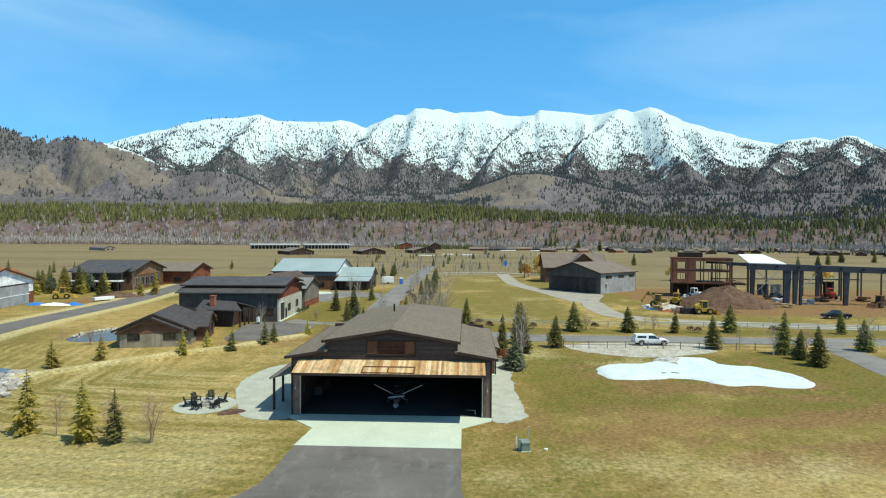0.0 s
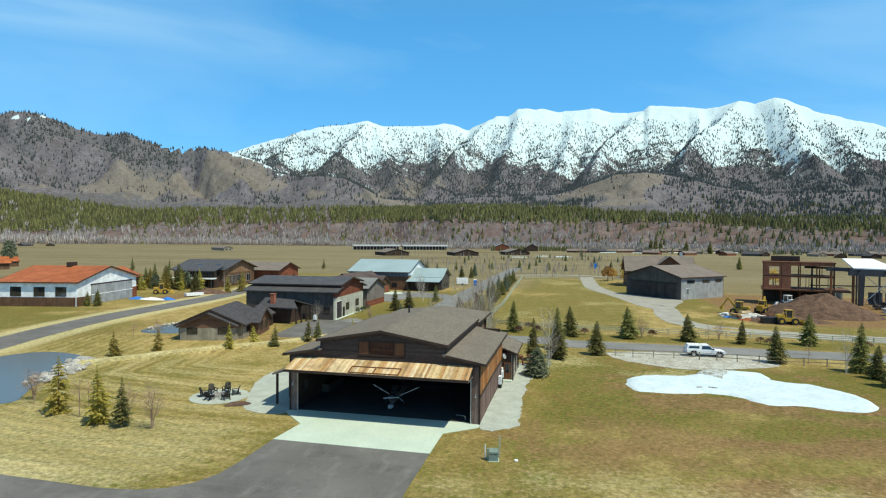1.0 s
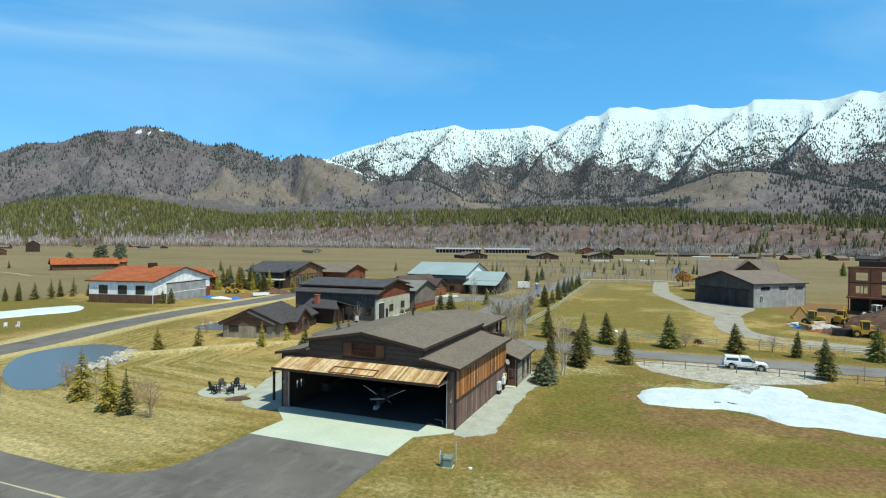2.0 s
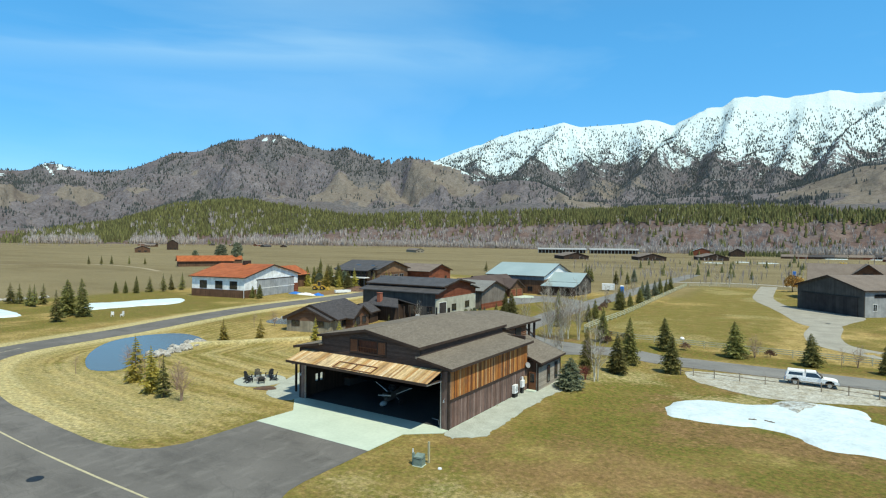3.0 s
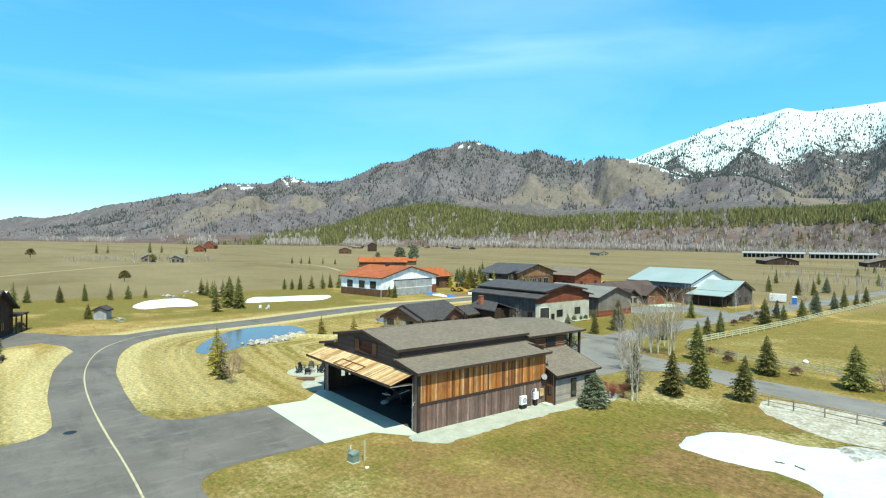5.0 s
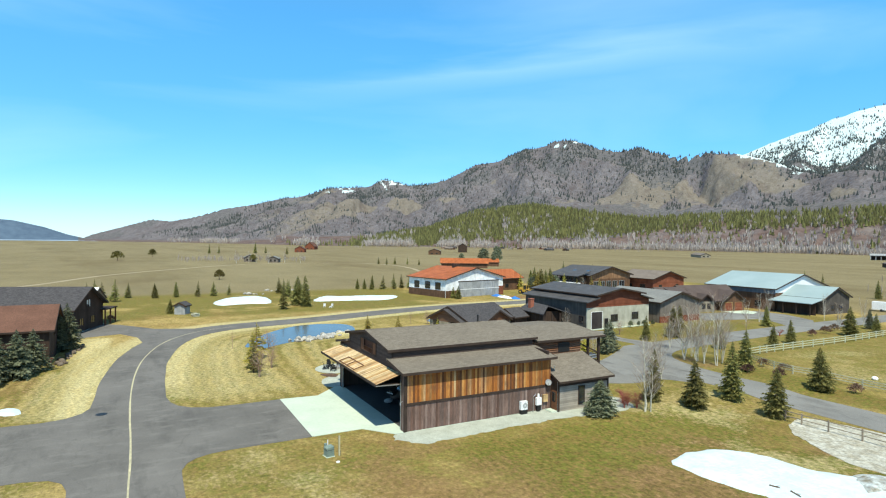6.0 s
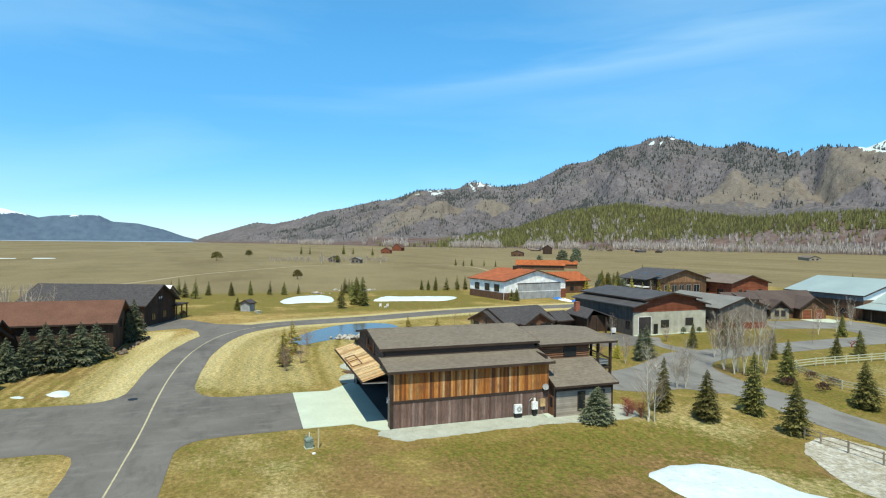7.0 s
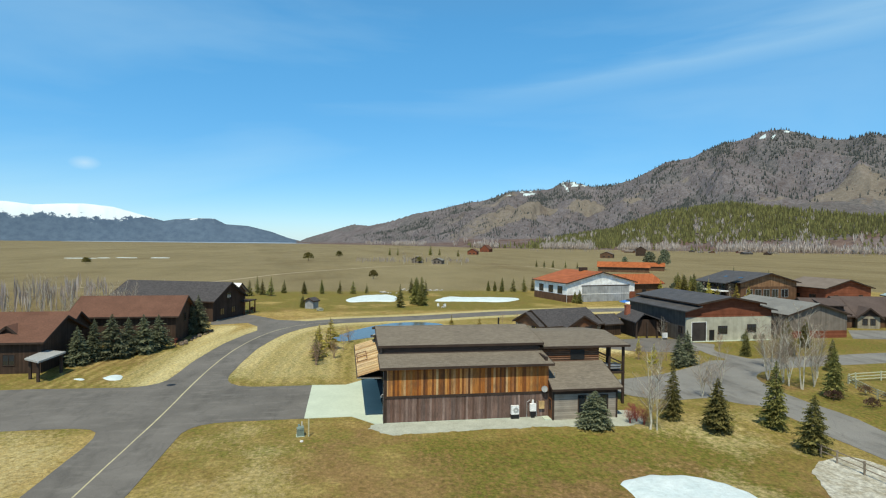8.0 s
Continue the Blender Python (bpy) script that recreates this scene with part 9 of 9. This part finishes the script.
plant(greens, [(-330, 224, 13), (-318, 229, 15), (-300, 214, 8), (-338, 208, 9), (-152, 96, 5), (-118, 112, 5), (-109, 116, 6)], 23)
plant(lows, [(51.7, 55.5, 1.2), (33.1, 59.6, 1.2), (66.8, 57.3, 1.3), (8.5, 54.5, 1.4), (12, 56.2, 1.3), (20.6, 58.3, 1.3), (-34.3, 74.6, 1.0), (7, 60.5, 1.4), (10, 60.8, 1.2), (-6.5, 98, 1.4), (-7, 104, 1.6), (-8.5, 110, 1.5), (50.5, 56.1, 1.3), (66.8, 55.8, 1.3), (-85.5, -27.5, 1.3), (-88, -28, 1.2), (-10, 118, 1.5), (-10, 128, 1.4)], 24)
plant(pines, [(-88, 108, 6), (-86.5, 113, 7), (-108, 112, 6), (-112, 110, 7), (-116, 114, 8), (-104, 116, 7), (-120, 108, 6), (-90, 120, 6), (-125, 118, 7), (-130, 110, 6)], 25)
plant(slims, [(-355, 143, 6), (-343, 145, 6), (-348, 154, 6), (-338, 160, 6), (-330, 166, 5), (-206, 202, 7), (-190, 210, 6), (-170, 196, 6), (-701, 56, 12), (-690, 66, 11), (-716, 114, 15), (-705, 125, 10), (-650, 140, 10), (-120, 250, 6), (-100, 262, 6), (-80, 240, 6), (-60, 255, 6), (-45, 262, 6), (-70, 280, 6), (-30, 290, 6)], 26)


# ---- far valley: farms, barns, hedges ----
def cabin(label, x, y, turn, w, L, eave, ridge, wall, roof, name="farmhouse", category="house"):
    return house(name, label, (x, y), turn, w, L, eave, ridge, wall, roof, None, None, 0.5, [("F", -w / 5, 1, w / 6, 1.4), ("F", w / 5, 1, w / 6, 1.4)], category)


cabin("far red-roofed farmhouse in the meadow", -768, 185, 70, 14, 26, 5, 9, "red_wall", "metal_red")
cabin("far dark red farmhouse with gable roof", -1000, 262, 60, 18, 26, 6, 14, "red_wall", "metal_red")
cabin("pale farm shed among bare trees", -424, 58, 80, 9, 22, 3.2, 5.6, "taupe_v", "roof_grey")
cabin("pale small barn among bare trees", -402, 72, 70, 8, 14, 3.2, 5, "taupe_v", "roof_grey")
cabin("dark timber barn in the meadow", -623, 331, 60, 16, 30, 5, 8, "brown_wall", "brown_roof", "barn", "barn")
cabin("dark two-storey house in the meadow", -760, 455, 60, 15, 18, 10, 15, "dark_wall", "shingles_dark")
cabin("low ranch house across the field", -436, 637, 50, 12, 60, 3.5, 6, "tan_v", "brown_roof")
cabin("long low orange-roofed wing", -306, 203, -28, 9, 16, 3.2, 5.6, "brown_wall", "metal_orange")
cabin("red barn with pale roof at the valley's edge", -88, 848, 10, 22, 30, 7, 11, "red_wall", "metal_blue", "barn", "barn")
cabin("dark barn at the valley's edge", -40, 830, 10, 18, 24, 6, 11, "dark_wall", "brown_roof", "barn", "barn")
cabin("low dark stable block with wide roof", -160, 520, 35, 26, 40, 3.5, 7, "dark_wall", "brown_roof", "stable", "stable")
cabin("low dark stable block beside the paddock", -90, 545, 25, 26, 40, 3.5, 7, "dark_wall", "brown_roof", "stable", "stable")
cabin("low dark stable block by the bare trees", -40, 600, 20, 26, 40, 3.5, 7, "dark_wall", "brown_roof", "stable", "stable")
for (ax, ay), (bx, by) in (((-320, 800), (-253, 832)), ((-247, 834), (-180, 866))):
    sb = thing("long_barn", "long white-fronted barn with open bays", "barn", (ax, ay, 0), math.degrees(math.atan2(by - ay, bx - ax)))
    Lb = math.hypot(bx - ax, by - ay)
    part("roof", slab(bmesh.new(), (-1, -2, 6.2), (Lb + 1, -2, 6.2), (Lb + 1, 12, 8.2), (-1, 12, 8.2), 0.7), "light_grey_wall", sb)
    part("wall", solid(0, Lb, 11, 11.4, 0, 7), "dark_wall", sb)
    for i in range(15):
        part("post", solid(i * Lb / 14 - 0.4, i * Lb / 14 + 0.4, -1.4, -0.6, 0, 5.6), "light_grey_wall", sb)
tagged(part("farm_lane", ribbon([(-14.6, 226), (-6, 230), (8, 237), (22, 237), (36, 231), (60, 232)], 5.0, 0.028), "lane"), "pale lane beyond the end of the field", "road", kind="structure")
fence("pale rail fence across the end of the field", [(-2, 205), (8.5, 211.8), (21.6, 214.9)], 3.2, 1.1, (0.5, 1.0), "fence_tan")
rng_v = random.Random(77)
kinds = (("brown_wall", "brown_roof"), ("dark_wall", "shingles_dark"), ("tan_v", "brown_roof"), ("red_wall", "brown_roof"), ("grey_wall", "metal_dark"))
homes = [cabin("far ranch house along the valley road", 0, 0, 0, 15, 30, 4, 8, w, r) for w, r in kinds]
for i in range(58):
    az, r = radians(rng_v.uniform(7, 37)), rng_v.uniform(720, 1010)
    copy_thing(homes[i % 5], pose(CX + r * math.sin(az), CY + r * math.cos(az), 0, 0, 0, rng_v.uniform(-70, 70)) @ Matrix.Diagonal((0.72, 0.72, 0.66, 1)))
for i in range(10):
    az, r = radians(rng_v.uniform(-62, -45)), rng_v.uniform(1250, 1500)
    copy_thing(homes[i % 5], pose(CX + r * math.sin(az), CY + r * math.cos(az), 0, 0, 0, rng_v.uniform(-70, 70)) @ Matrix.Diagonal((0.72, 0.72, 0.66, 1)))
for i in range(17):
    f = i / 16
    copy_thing(homes[(i * 3) % 5], pose(28 + 215 * f, 762 + 150 * f + rng_v.uniform(-14, 14), 0, 0, 0, 90 + rng_v.uniform(-25, 25)) @ Matrix.Diagonal((0.6, 0.5, 0.66, 1)))
for x, y, w, d in ((-12, 566, 7, 3), (9, 552, 9, 3), (-32, 520, 8, 2.5), (70, 790, 12, 5), (112, 800, 9, 5), (165, 850, 14, 5), (228, 905, 12, 6), (262, 905, 10, 5)):
    snow_bank([(x + w * math.cos(a), y + d * math.sin(a)) for a in (0, 0.8, 1.57, 2.4, 3.14, 3.9, 4.71, 5.5)], 0.5, "leftover snow lying by the valley houses", 40 + w, 0.8)
for ob in homes:
    drop(ob)
plant(spruces, [(146, 930, 20), (152, 915, 24), (161, 925, 20), (186, 850, 18), (205, 790, 18), (265, 360, 9), (300, 400, 10), (329, 405, 9), (350, 410, 9), (240, 330, 8), (420, 640, 12), (480, 700, 12), (120, 330, 8), (210, 300, 8)], 31)
# hedgerows and stray trees on the valley floor, as woods
rng_h = np.random.RandomState(12)
gx_t, gy_t = -112 + 22 * rng_h.randn(150), -90 + 10 * rng_h.randn(150)
woods("grove_trees", "grey leafless grove behind the dull red roofs", np.degrees(np.arctan2(gx_t - CX, gy_t - CY)), np.hypot(gx_t - CX, gy_t - CY), rng_h.uniform(3.5, 8.0, 150), "forest_bare", "thin", 35)
az_h = np.concatenate([rng_h.uniform(-20, 8, 420), rng_h.uniform(4, 40, 560), rng_h.uniform(-86, -74, 150), rng_h.uniform(-70, -40, 160)])
r_h = np.concatenate([rng_h.uniform(245, 620, 420), rng_h.uniform(800, 1020, 560), 485 + rng_h.normal(0, 12, 150), rng_h.uniform(1150, 1450, 160)])
woods("hedgerow_trees", "grey leafless trees across the valley floor", az_h, r_h, rng_h.uniform(3, 6.5, len(az_h)) * np.where(r_h > 600, 1.5, 1), "forest_bare", "thin", 33)
az_h = np.concatenate([rng_h.uniform(6, 42, 220), rng_h.uniform(-14, 3, 40), rng_h.uniform(-9, -1, 260)])
r_h = np.concatenate([rng_h.uniform(790, 1030, 220), rng_h.uniform(300, 620, 40), rng_h.uniform(880, 1000, 260)])
woods("valley_conifers", "small conifers across the valley floor", az_h, r_h, rng_h.uniform(3, 6, len(az_h)) * np.where(r_h > 600, 1.6, 1), "forest", "cone", 34)

plant(greens, [(-30.6, 72.6, 1.5), (-30.5, 74.9, 1.3), (-30.5, 76.6, 1.4), (-30.4, 79.2, 1.4)], 27)
for q, w, d in (((-531, -183), 9, 5), ((-509, -246), 14, 3), ((-528, -213), 10, 3), ((-520, -230), 6, 3)):
    snow_bank([(q[0] + d * math.cos(a), q[1] + w * math.sin(a)) for a in (0, 0.8, 1.57, 2.4, 3.14, 3.9, 4.71, 5.5)], 0.4, "thin snow streak lying on the distant meadow", 13 + w, 1.0)
tagged(part("walkway", sheet([(-69.2, -32.9), (-82.5, -28.9), (-82.9, -30.0), (-69.8, -34.0)], 0.05, False), "concrete"), "pale concrete walk before the dark house", "walkway", kind="structure")

reds = [single("red_shrub", aspen_mesh(89, 8), "twigs_red", "red-twigged leafless shrub beside the hangar", "shrub", (0, 0, -60))]
plant(reds, [(13.2, 25.4, 1.7), (13.9, 26.6, 1.8), (12.7, 26.4, 1.6)], 28, (1.8, 2.2))
for master in reds + spruces + blues + pines + slims + aspens + saplings + shrubs_r + willows + rounds + greens + lows:
    drop(master)
